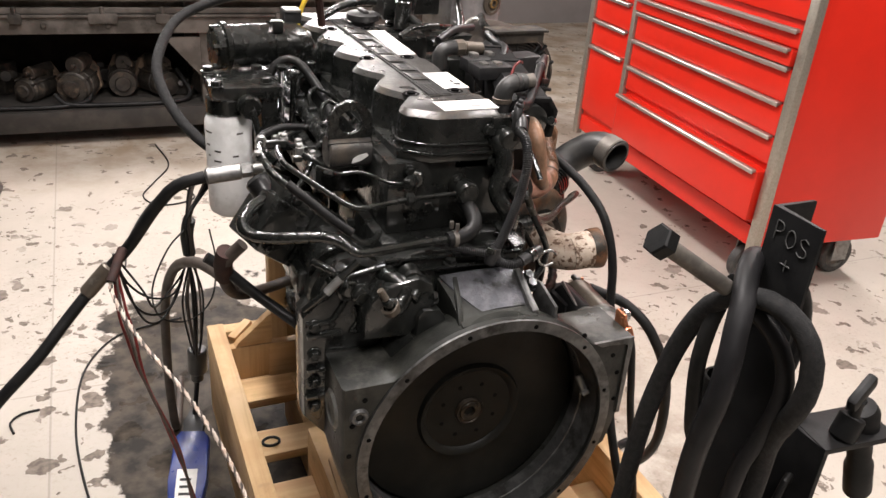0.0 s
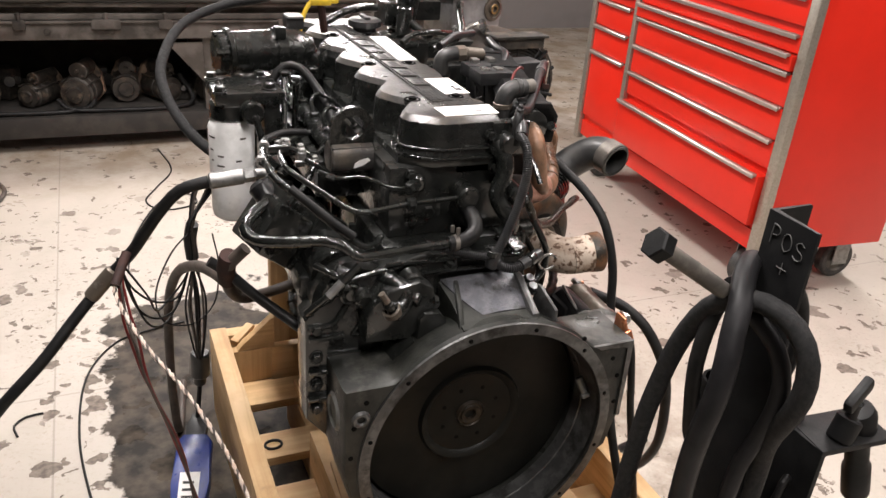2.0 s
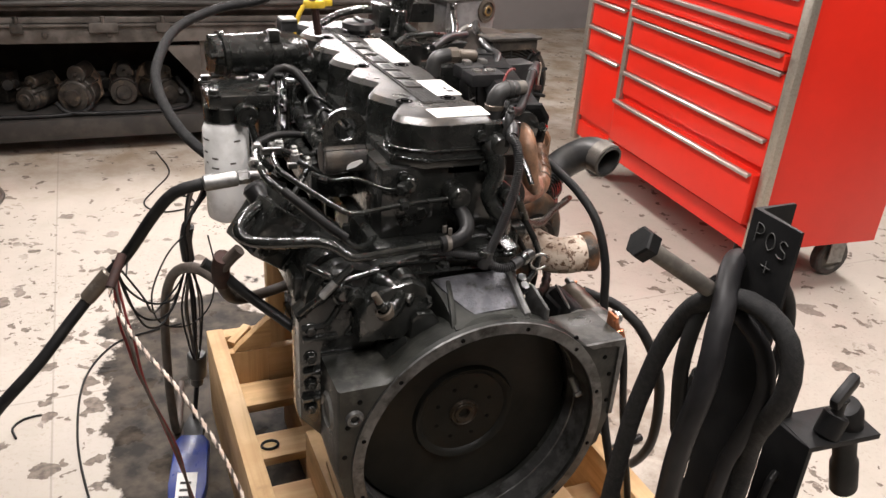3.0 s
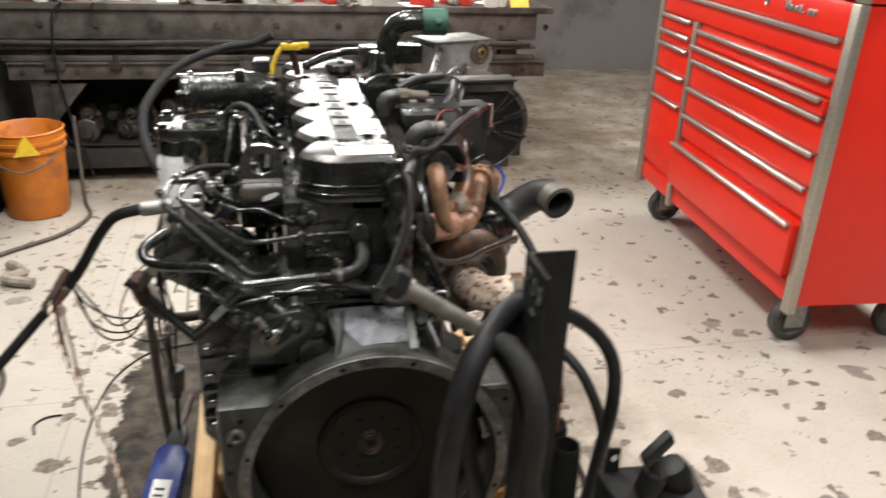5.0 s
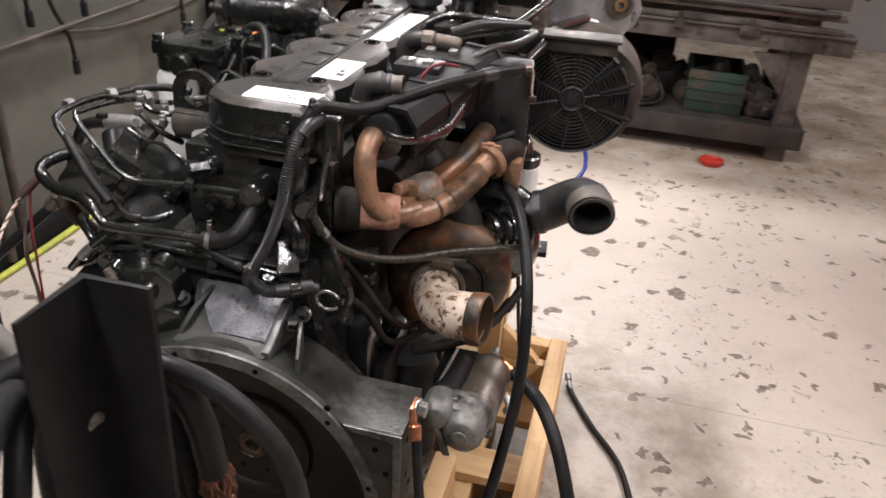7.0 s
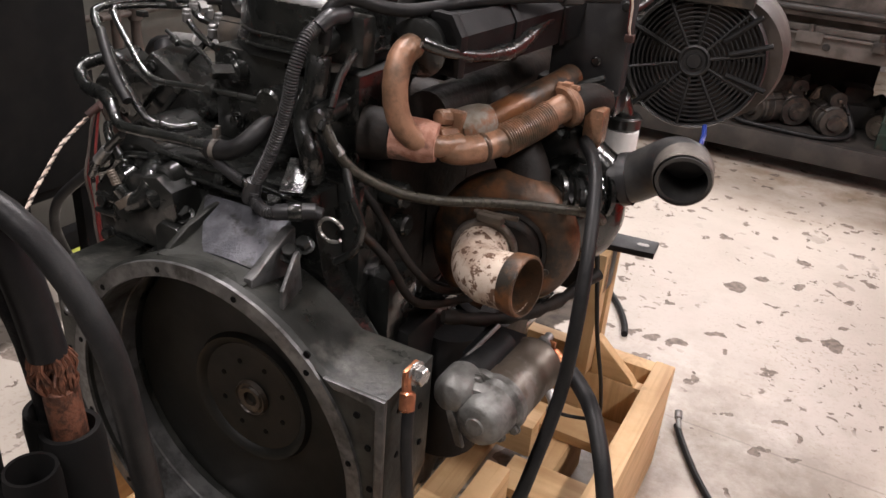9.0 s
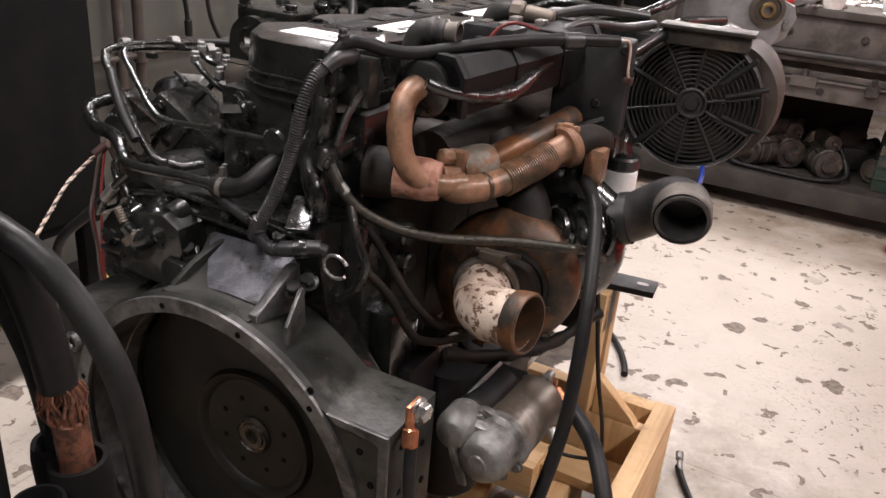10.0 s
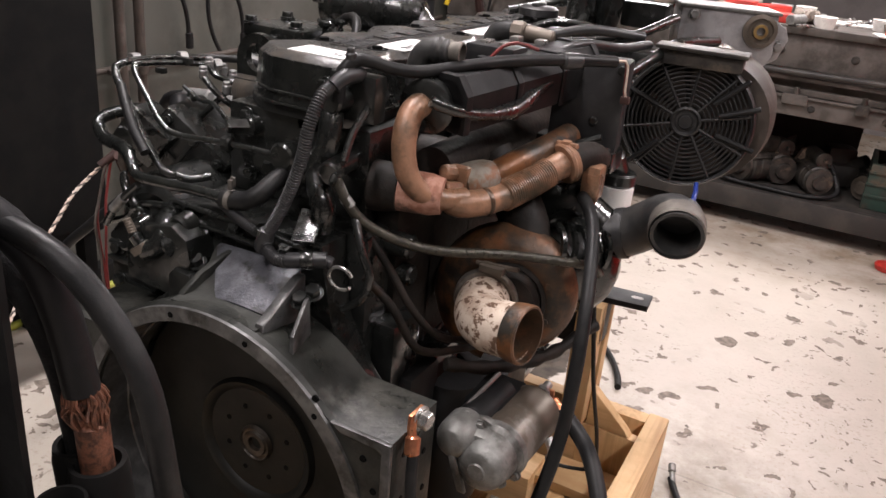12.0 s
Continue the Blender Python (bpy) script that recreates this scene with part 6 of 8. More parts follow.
# side clutter low on the left
eng("left_oil_cooler", BLACK, "black cast oil cooler housing", (box, (-0.185, 0.30, 0.60), (-0.142, 0.72, 0.72), 0.012))
each("side_bracket", BLACK, "", (box, (-0.26, 0.16, 0.64), (-0.15, 0.24, 0.72), 0.008), (tube, [(-0.16, 0.115, 0.705), (-0.20, 0.105, 0.745), (-0.235, 0.10, 0.79), (-0.26, 0.12, 0.80)], 0.006, 10), (tube, [(-0.278, 0.10, 0.732), (-0.25, 0.09, 0.761), (-0.225, 0.088, 0.786), (-0.201, 0.09, 0.807)], 0.0055, 10))
eng("foil_sleeve", DULL, "crumpled foil sleeve on a pipe", (tube, [(-0.248, 0.088, 0.763), (-0.238, 0.088, 0.773), (-0.227, 0.088, 0.784)], 0.0068, 10))

# added black masses that keep the gaps beside the block dark
eng("side_oil_filter", IRON, "added black can that fills the dark gap beside the block", (lathe, (0.172, 0.30, 0.36), (0, 0, 1), [(0.0, 0.0), (0.0, 0.045), (0.008, 0.052), (0.17, 0.052), (0.18, 0.046), (0.20, 0.044), (0.20, 0.0)], 28))
eng("side_mount", IRON, "added black blocks that fill the dark gap beside the block", (box, (0.11, 0.19, 0.30), (0.165, 0.27, 0.60), 0.012), (prism, [(0.11, 0.33), (0.21, 0.36), (0.215, 0.52), (0.11, 0.58)], lambda a, b, c: Vector((a, 0.36 + c, b)), 0.14, 0.01))
eng("exhaust_side_wall", SOOT, "added black block that closes the gap below the exhaust manifold", (box, (0.086, 0.20, 0.60), (0.122, 0.84, 0.838), 0.01))
# glossy lips round the rear of the rocker cover, and small hardware
for z, g in ((0.9455, 0.0), (0.932, 0.003)):
    part("cover_lip", fresh((tube, [(-0.084 - g, 0.29, z), (-0.103 - g, 0.222, z), (-0.096 - g, 0.195, z), (-0.058 - g, 0.169 - g, z), (-0.020, 0.166 - g, z), (0.050, 0.167 - g, z), (0.065 + g, 0.194, z), (0.065 + g, 0.26, z)], 0.0024, 8, 0.02)), GLOSS, cover)
for x, y, z in ((0.030, 0.163, 0.966), (0.052, 0.165, 0.966), (0.04, 0.160, 0.915), (-0.095, 0.172, 0.905), (-0.09, 0.172, 0.83), (0.03, 0.19, 0.82), (0.075, 0.19, 0.815), (0.0, 0.185, 0.765), (-0.10, 0.185, 0.77)):
    part("rear_bolt", fresh((hexbolt, (x, y + 0.004, z), (0, -1, 0), 0.0075, 0.007)), GLOSS, engine)
for x, y, z in ((-0.262, 0.285, 0.932), (-0.245, 0.255, 0.925), (-0.235, 0.305, 0.915), (-0.268, 0.32, 0.918), (-0.22, 0.275, 0.905)):
    part("banjo_bolt", fresh((rod, (x, y, z - 0.012), (x, y, z + 0.002), 0.0065, 12), (rod, (x, y, z + 0.001), (x, y, z + 0.007), 0.0058, 6)), DULL, engine)
for p in (((-0.262, 0.285, 0.925), (-0.235, 0.27, 0.918), (-0.21, 0.30, 0.905), (-0.19, 0.33, 0.905)), ((-0.245, 0.255, 0.918), (-0.225, 0.25, 0.905), (-0.205, 0.255, 0.89), (-0.195, 0.28, 0.87)), ((-0.268, 0.32, 0.91), (-0.25, 0.36, 0.90), (-0.22, 0.40, 0.90), (-0.19, 0.41, 0.905)), ((-0.22, 0.275, 0.897), (-0.235, 0.26, 0.875), (-0.26, 0.25, 0.85))):
    part("fuel_line", fresh((tube, p, 0.0046, 8)), GLOSS, engine)
each("line_clamp", BLACK, "black two-piece line clamp", (box, (-0.296, 0.249, 0.929), (-0.266, 0.259, 0.939), 0.002), (box, (-0.270, 0.190, 0.926), (-0.256, 0.200, 0.934), 0.002), (rod, (-0.222, 0.205, 0.904), (-0.208, 0.20, 0.90), 0.006, 6))
for k in range(5):
    y = 0.38 + 0.09 * k
    part("injector_cap", fresh((lathe, (-0.152, y, 0.872), (-0.75, -0.2, 0.62), [(0, 0.017), (0.004, 0.019), (0.018, 0.019), (0.020, 0.013), (0.034, 0.012), (0.036, 0.008), (0.036, 0.0)], 20)), GLOSS, engine)
each("heat_shield_hose", SOOT, "", (tube, [(0.10, 0.16, 0.80), (0.13, 0.17, 0.76), (0.16, 0.18, 0.71), (0.18, 0.22, 0.66), (0.19, 0.30, 0.62)], 0.005, 10), (tube, [(0.12, 0.13, 0.76), (0.15, 0.15, 0.72), (0.17, 0.19, 0.65), (0.20, 0.26, 0.63), (0.24, 0.34, 0.63), (0.29, 0.40, 0.66), (0.32, 0.43, 0.70)], 0.0055, 10), (tube, [(0.20, 0.21, 0.63), (0.24, 0.25, 0.62), (0.29, 0.33, 0.615), (0.33, 0.42, 0.64)], lambda q: 0.0085 + 0.0018 * math.sin(q * 40), 12))
each("side_casting", BLACK, "", (box, (0.105, 0.17, 0.58), (0.145, 0.24, 0.68), 0.01), (box, (0.105, 0.26, 0.54), (0.16, 0.34, 0.60), 0.012), (rod, (0.11, 0.20, 0.78), (0.145, 0.20, 0.78), 0.016, 16), (rod, (0.10, 0.215, 0.735), (0.14, 0.215, 0.735), 0.014, 16))

# ---- crate ----
crate = thing("wooden_crate", (0.03, 0.3, 0), "pale pine shipping crate under the engine", "crate")


def board(lo, hi, name="board"):
    """One plank whose own x axis runs along its length."""
    size = [hi[i] - lo[i] for i in range(3)]
    mid = Vector([(hi[i] + lo[i]) / 2 for i in range(3)])
    k = size.index(max(size))
    rot = (Matrix(), Matrix.Rotation(radians(90), 4, "Z"), Matrix.Rotation(radians(-90), 4, "Y"))[k]
    inv = rot.inverted().to_3x3()
    s = [abs(c) for c in inv @ Vector(size)]
    bm = fresh((box, [-c / 2 for c in s], [c / 2 for c in s], 0.0025))
    ob = part(name, bm, WOOD)
    ob.matrix_world = Matrix.Translation(mid) @ rot
    ob.parent = crate
    ob.matrix_parent_inverse = Matrix.Translation(crate.location).inverted()
    return ob


def brace(p, q, w, d, name="brace"):
    p, q = Vector(p), Vector(q)
    L = (q - p).length
    bm = fresh((box, (-L / 2, -w / 2, -d / 2), (L / 2, w / 2, d / 2), 0.002))
    ob = part(name, bm, WOOD)
    ob.matrix_world = Matrix.Translation((p + q) / 2) @ (q - p).to_track_quat("X", "Z").to_matrix().to_4x4()
    ob.parent = crate
    ob.matrix_parent_inverse = Matrix.Translation(crate.location).inverted()
    return ob


CX0, CX1, CY0, CY1, CH = -0.335, 0.408, -0.28, 0.872, 0.248
board((CX0, CY0, 0.03), (CX0 + 0.040, CY1, CH), "side_rail")
board((CX1 - 0.040, CY0, 0.03), (CX1, CY1, CH), "side_rail")
for y0, y1, z0, z1 in ((CY1 - 0.036, CY1, 0.10, CH - 0.004), (0.775, 0.800, 0.105, 0.232), (CY0, CY0 + 0.038, 0.06, CH - 0.004)):
    board((CX0 + 0.04, y0, z0), (-0.20, y1, z1), "end_rail")
    board((-0.20, y0 + 0.001, z0), (0.25, y1 - 0.001, z1 - 0.002), "end_rail")
    board((0.25, y0, z0), (CX1 - 0.04, y1, z1), "end_rail")
for x in (-0.195, 0.205):
    board((x, CY0 + 0.04, 0.002), (x + 0.042, 0.415, CH), "bearer")
    board((x + 0.03, 0.416, 0.002), (x + 0.07, 0.774, 0.134), "bearer")
for y, d in ((0.655, 0.088), (0.460, 0.085), (0.287, 0.086), (0.08, 0.084), (-0.12, 0.085)):
    board((CX0 + 0.04, y, 0.136), (-0.140 if y > 0.42 else -0.196, y + d, 0.158), "slat")
    board((0.205 if y > 0.42 else 0.248, y + 0.004, 0.136), (CX1 - 0.04, y + d + 0.006, 0.158), "slat")
for x0, x1 in ((CX0 + 0.04, -0.20), (0.25, CX1 - 0.04)):
    board((x0, 0.748, 0.118), (x1, 0.774, 0.140), "slat")
board((CX0, CY0, 0.001), (CX0 + 0.04, CY1, 0.0285), "skid")
board((CX1 - 0.04, CY0, 0.001), (CX1, CY1, 0.0285), "skid")
board((0.02, CY0, 0.002), (0.10, CY1, 0.022), "skid")
# uprights carrying the front mounts
board((0.215, 0.735, 0.249), (0.262, 0.774, 0.512), "upright")
board((0.222, 0.801, 0.10), (0.262, 0.835, 0.506), "upright")
board((-0.192, 0.801, 0.10), (-0.150, 0.835, 0.50), "upright")


def gusset(poly, y0, y1):
    """A sawn triangle standing on the inner end rail."""
    ob = part("gusset", fresh((prism, poly, lambda a, b, c: Vector((a, y0 + c, b)), y1 - y0, 0.002)), WOOD, crate)
    return ob


gusset([(0.262, 0.233), (0.352, 0.233), (0.340, 0.247), (0.270, 0.312), (0.262, 0.315)], 0.776, 0.799)
gusset([(-0.192, 0.233), (-0.192, 0.315), (-0.200, 0.312), (-0.272, 0.247), (-0.282, 0.233)], 0.776, 0.799)
brace((-0.180, 0.10, 0.2545), (-0.168, 0.30, 0.2545), 0.028, 0.012)
brace((-0.285, 0.806, 0.240), (-0.235, 0.858, 0.2515), 0.022, 0.014)
# sump blocks between the bearers
board((-0.160, 0.28, 0.10), (0.210, 0.37, 0.171), "cross_bearer")
board((-0.160, 0.62, 0.10), (0.210, 0.71, 0.171), "cross_bearer")
tagged(part("rubber_ring", fresh((sweep, [Vector((-0.255 + 0.018 * math.cos(a), 0.500 + 0.014 * math.sin(a), 0.1605)) for a in [2 * math.pi * k / 24 for k in range(25)]], 0.0032, 8)), RUBBER), "small black rubber ring lying on a crate slat", "ring")

# ---- steel cable post near the bell housing ----
post = thing("cable_post", (0.12, -0.35, 0), "black angle-iron cable post with a hand-scratched mark", "post")
part("angle_iron", fresh((prism, [(0.106, -0.396), (0.110, -0.396), (0.112, -0.335), (0.161, -0.335), (0.161, -0.330), (0.106, -0.330)], lambda a, b, c: Vector((a, b, 0.012 + c)), 1.033, 0.0008)), IRON, post)
part("foot_plate", fresh((box, (0.02, -0.46, 0.0), (0.24, -0.26, 0.012), 0.002)), IRON, post)
def scratch(strokes, at, size):
    bm = bmesh.new()
    for st in strokes:
        tube(bm, [Vector((0.1053, at[0] - a * size, at[1] + b * size)) for a, b in st], 0.0006, 5, 0.004)
    return bm


part("scratched_word", scratch([[(0.0, 0.0), (0.03, 1.0)], [(0.03, 1.0), (0.35, 0.98), (0.5, 0.75), (0.35, 0.5), (0.05, 0.45)]], (-0.341, 1.012), 0.021), SILVERINK, post, "letter P scratched in the paint")
part("scratched_word", scratch([[(0.3, 0.0), (0.05, 0.3), (0.1, 0.8), (0.35, 1.0), (0.6, 0.7), (0.6, 0.25), (0.3, 0.0)]], (-0.356, 1.010), 0.020), SILVERINK, post, "letter O scratched in the paint")
part("scratched_word", scratch([[(0.6, 0.85), (0.35, 1.0), (0.1, 0.8), (0.25, 0.55), (0.55, 0.4), (0.55, 0.1), (0.25, 0.0), (0.0, 0.15)]], (-0.373, 1.008), 0.020), SILVERINK, post, "letter S scratched in the paint")
part("scratched_word", scratch([[(0.0, 0.5), (1.0, 0.5)], [(0.5, 0.0), (0.5, 1.0)]], (-0.358, 0.985), 0.013), SILVERINK, post, "plus sign scratched in the paint")
spike = part("peg", fresh((rod, (-0.028, -0.333, 1.018), (0.112, -0.348, 0.925), 0.0092, 20)), PIPE, post, "long bolt serving as a cable peg")
pd = Vector((-0.036 - 0.112, 0.015, 0.097)).normalized()
part("bolt_head", fresh((rod, Vector((-0.024, -0.333, 1.0155)), Vector((-0.024, -0.333, 1.0155)) + pd * 0.017, 0.0175, 6, 0.002)), IRON, spike, "hexagon bolt head")


def loose_cable(name, label, category, mat, r, pts, seg=14, group=""):
    ob = part(name, fresh((tube, pts, r, seg, 0.015)), mat)
    return tagged(ob, label, category, group)


loose_cable("welding_cable", "thick cloth-covered cable looped over the peg", "cable", CLOTHHOSE, 0.0114, [(0.016, -0.27, 0.02), (0.026, -0.28, 0.35), (0.035, -0.288, 0.70), (0.044, -0.296, 0.82), (0.054, -0.310, 0.895), (0.062, -0.338, 0.945), (0.074, -0.384, 0.966), (0.084, -0.420, 0.956), (0.090, -0.441, 0.926), (0.091, -0.444, 0.885), (0.096, -0.430, 0.845), (0.104, -0.412, 0.80), (0.118, -0.40, 0.72), (0.12, -0.39, 0.4), (0.11, -0.38, 0.02)], group="cables on the post")
loose_cable("welding_cable", "smooth grey-black cable hanging from the peg", "cable", SMOOTHHOSE, 0.0125, [(0.169, -0.292, 0.846), (0.163, -0.296, 0.90), (0.148, -0.302, 0.945), (0.118, -0.316, 0.975), (0.095, -0.332, 0.981), (0.074, -0.350, 0.976), (0.052, -0.374, 0.962), (0.036, -0.389, 0.940), (0.026, -0.400, 0.912), (0.019, -0.405, 0.88), (0.014, -0.403, 0.84), (0.014, -0.398, 0.79), (0.020, -0.392, 0.70), (0.024, -0.39, 0.4), (0.02, -0.40, 0.02)], group="cables on the post")
loose_cable("welding_cable", "thin black cable hanging behind the post", "cable", RUBBER, 0.0088, [(0.20, -0.25, 0.02), (0.225, -0.26, 0.40), (0.245, -0.285, 0.70), (0.249, -0.298, 0.82), (0.235, -0.300, 0.89), (0.190, -0.302, 0.94), (0.14, -0.310, 0.962), (0.10, -0.325, 0.960), (0.066, -0.332, 0.935), (0.050, -0.338, 0.87), (0.056, -0.345, 0.79), (0.070, -0.352, 0.70), (0.078, -0.36, 0.3), (0.06, -0.38, 0.02)], group="cables on the post")
loose_cable("welding_cable", "black cable looped inside the thick one beside the post", "cable", SMOOTHHOSE, 0.0095, [(0.066, -0.350, 0.955), (0.076, -0.378, 0.944), (0.088, -0.402, 0.920), (0.093, -0.416, 0.885), (0.094, -0.414, 0.84), (0.090, -0.404, 0.79), (0.084, -0.398, 0.72), (0.08, -0.395, 0.4), (0.07, -0.40, 0.02)], group="cables on the post")
fray = thing("bare_cable_end", (0.17, -0.291, 0.835), "frayed bare copper end of the cable hanging from the peg", "cable end")
def strands(bm):
    rnd = random.Random(5)
    for k in range(110):
        a, q = rnd.uniform(0, 6.28), rnd.uniform(0.2, 1) ** 0.5
        d = Vector((math.cos(a), math.sin(a), 0)) * 0.0125 * q
        w = Vector((rnd.uniform(-1, 1), rnd.uniform(-1, 1), rnd.uniform(-0.5, 0.5))) * 0.0030
        tube(bm, [Vector((0.169, -0.292, 0.849)) + d * 0.9, Vector((0.170, -0.2915, 0.840)) + d * 1.08 + w, Vector((0.1705, -0.291, 0.830)) + d * (1.02 + 0.15 * rnd.random()) - w, Vector((0.172, -0.290, 0.818 + 0.006 * rnd.random())) + d * 0.9], 0.0011, 5)
tagged(part("copper_fray", fresh((strands,)), FRAY, fray), kind="stuff")
part("lug_barrel", fresh((rod, (0.172, -0.29, 0.823), (0.174, -0.289, 0.775), 0.0118, 14)), FRAY, fray)
part("plug_shell", fresh((lathe, (0.174, -0.289, 0.788), (0.05, 0.02, -1), [(0.012, 0.0), (0.010, 0.014), (0.0, 0.016), (0.0, 0.0195), (0.01, 0.021), (0.11, 0.0205), (0.115, 0.0)], 24)), DARK, fray, "black round plug shell")

loose_cable("welding_cable", "dark cable ending in a second plug beside the post", "cable", CLOTHHOSE, 0.0105, [(0.074, -0.336, 0.960), (0.105, -0.318, 0.950), (0.130, -0.300, 0.915), (0.144, -0.289, 0.86), (0.149, -0.284, 0.80), (0.150, -0.283, 0.78)], group="cables on the post")
tagged(part("cable_plug", fresh((lathe, (0.150, -0.283, 0.790), (0.05, 0.02, -1), [(0.075, 0.0), (0.070, 0.0150), (0.0, 0.016), (0.0, 0.0195), (0.01, 0.021), (0.11, 0.0205), (0.115, 0.0)], 24)), DARK), "black round plug shell on a cable end", "plug", "cable plugs")
tagged(part("cable_plug", fresh((lathe, (0.1815, -0.3255, 0.782), (0.02, 0.0, -1), [(0.075, 0.0), (0.070, 0.0135), (0.0, 0.0145), (0.0, 0.0168), (0.01, 0.0178), (0.765, 0.0176), (0.77, 0.0)], 24)), DARK), "black plug stalk standing against the post", "plug", "cable plugs")

# ---- clamp stand ----
clamp = thing("clamp_stand", (0.30, -0.36, 0), "black iron clamp with a hand knob on a folded bracket", "clamp")
part("terminal_box", fresh((box, (0.212, -0.405, 0.02), (0.222, -0.325, 0.745), 0.002), (prism, [(0.212, -0.405), (0.350, -0.415), (0.362, -0.335), (0.222, -0.325)], lambda a, b, c: Vector((a, b, 0.738 + c)), 0.008, 0.001), (box, (0.15, -0.44, 0.0), (0.40, -0.30, 0.02), 0.002)), IRON, clamp)
part("ear", fresh((prism, [(0.220, 0.744), (0.244, 0.744), (0.242, 0.780), (0.222, 0.782)], lambda a, b, c: Vector((a, -0.336 + c, b)), 0.005, 0.001)), IRON, clamp)
part("ear_hole", fresh((lathe, (0.232, -0.3365, 0.768), (0, -1, 0), [(0.0, 0.0), (0.0005, 0.005)], 12)), PAPER, clamp)
part("barrel", fresh((lathe, (0.305, -0.375, 0.775), (0.45, 0.0, -1), [(-0.004, 0.0), (0.0, 0.020), (0.012, 0.026), (0.045, 0.026), (0.05, 0.019), (0.10, 0.018), (0.11, 0.022), (0.16, 0.022), (0.16, 0.0)], 20), (rod, (0.262, -0.388, 0.742), (0.275, -0.386, 0.775), 0.020, 14)), IRON, clamp)
kn = part("knob", fresh((lathe, (0.268, -0.390, 0.770), (-0.05, -0.02, 1), [(0.0, 0.013), (0.012, 0.009), (0.026, 0.0095), (0.032, 0.012), (0.04, 0.0)], 16), (box, (-0.027, -0.008, -0.010), (0.027, 0.008, 0.010), 0.006, pose(0.267, -0.391, 0.812, 0, -32, 12))), IRON, clamp, "black T-shaped hand knob")
part("lead", fresh((tube, [(0.225, -0.36, 0.66), (0.20, -0.37, 0.685), (0.185, -0.375, 0.665), (0.18, -0.37, 0.60), (0.175, -0.36, 0.40), (0.17, -0.36, 0.02)], 0.006, 10)), RUBBER, clamp)

for ob in clamp.children:
    ob.data.transform(Matrix.Translation((0.262, -0.37, 0)) @ Matrix.Diagonal((0.8, 0.8, 1.0, 1.0)) @ Matrix.Translation((-0.262, 0.37, 0)))

# ---- hoses and wires at the left of the engine ----
supply = loose_cable("fuel_hose", "thick black fuel hose running down to the floor", "hose", RUBBER, 0.0100, [(-0.375, 0.350, 0.852), (-0.42, 0.355, 0.838), (-0.455, 0.370, 0.795), (-0.50, 0.395, 0.720), (-0.545, 0.42, 0.660), (-0.60, 0.40, 0.605), (-0.66, 0.37, 0.545), (-0.735, 0.36, 0.47), (-0.80, 0.40, 0.36), (-0.835, 0.48, 0.20), (-0.80, 0.54, 0.07), (-0.70, 0.54, 0.0125), (-0.55, 0.46, 0.0125), (-0.50, 0.20, 0.0125)])
part("hose_joint", fresh((rod, (-0.532, 0.412, 0.680), (-0.575, 0.412, 0.632), 0.0135, 14)), BROWNMETAL, supply, "crimped metal joint")
loose_cable("return_hose", "brown rubber hose hanging by the fuel pump", "hose", BROWNHOSE, 0.0098, [(-0.345, 0.20, 0.80), (-0.365, 0.21, 0.775), (-0.372, 0.23, 0.745), (-0.36, 0.27, 0.69), (-0.33, 0.32, 0.645), (-0.27, 0.36, 0.63), (-0.21, 0.36, 0.645), (-0.17, 0.34, 0.66)])
loose_cable("return_hose", "dark rubber hose drooping to the floor by the crate", "hose", BROWNHOSE, 0.0102, [(-0.35, 0.28, 0.68), (-0.37, 0.36, 0.675), (-0.395, 0.46, 0.645), (-0.42, 0.58, 0.57), (-0.435, 0.68, 0.45), (-0.44, 0.73, 0.30), (-0.44, 0.76, 0.14), (-0.43, 0.80, 0.014), (-0.40, 1.0, 0.013)])
loose_cable("drain_hose", "black hose slung under the fuel pump", "hose", RUBBER, 0.0085, [(-0.395, 0.24, 0.765), (-0.37, 0.235, 0.745), (-0.33, 0.22, 0.705), (-0.27, 0.18, 0.66), (-0.235, 0.14, 0.635), (-0.22, 0.115, 0.62)])
tapej = tagged(part("tape_wrap", fresh((tube, [(-0.368, 0.212, 0.785), (-0.372, 0.226, 0.755), (-0.368, 0.244, 0.725)], 0.0145, 12)), TAPE), "red-brown tape wrapped round the hose", "tape")
rw = random.Random(11)
for k in range(7):
    x, y = -0.385 + rw.uniform(-0.006, 0.006), 0.585 + rw.uniform(-0.008, 0.008)
    d = rw.uniform(-0.022, 0.022)
    loose_cable("harness_wire", "thin black harness wire hanging beside the engine", "wire", (RUBBER, BROWNHOSE, RUBBER)[k % 3], 0.0022 + 0.001 * (k % 2), [(-0.325 + 0.3 * d, 0.60, 0.765), (-0.352 + d, 0.605, 0.735 + rw.uniform(-0.01, 0.02)), (x, y, 0.675), (x, y, 0.63), (x, y, 0.585), (x + d, y + 0.5 * d, 0.50), (x + 0.6 * d, y + 0.01, 0.40), (-0.385, 0.625, 0.31)], 8, "harness wires")
loose_cable("harness_wire", "thin dark wire drooping in a wide loop", "wire", RUBBER, 0.0018, [(-0.385, 0.585, 0.66), (-0.43, 0.55, 0.63), (-0.465, 0.53, 0.56), (-0.455, 0.54, 0.49), (-0.40, 0.57, 0.455), (-0.35, 0.60, 0.48), (-0.335, 0.61, 0.56), (-0.345, 0.60, 0.64)], 6, "harness wires")
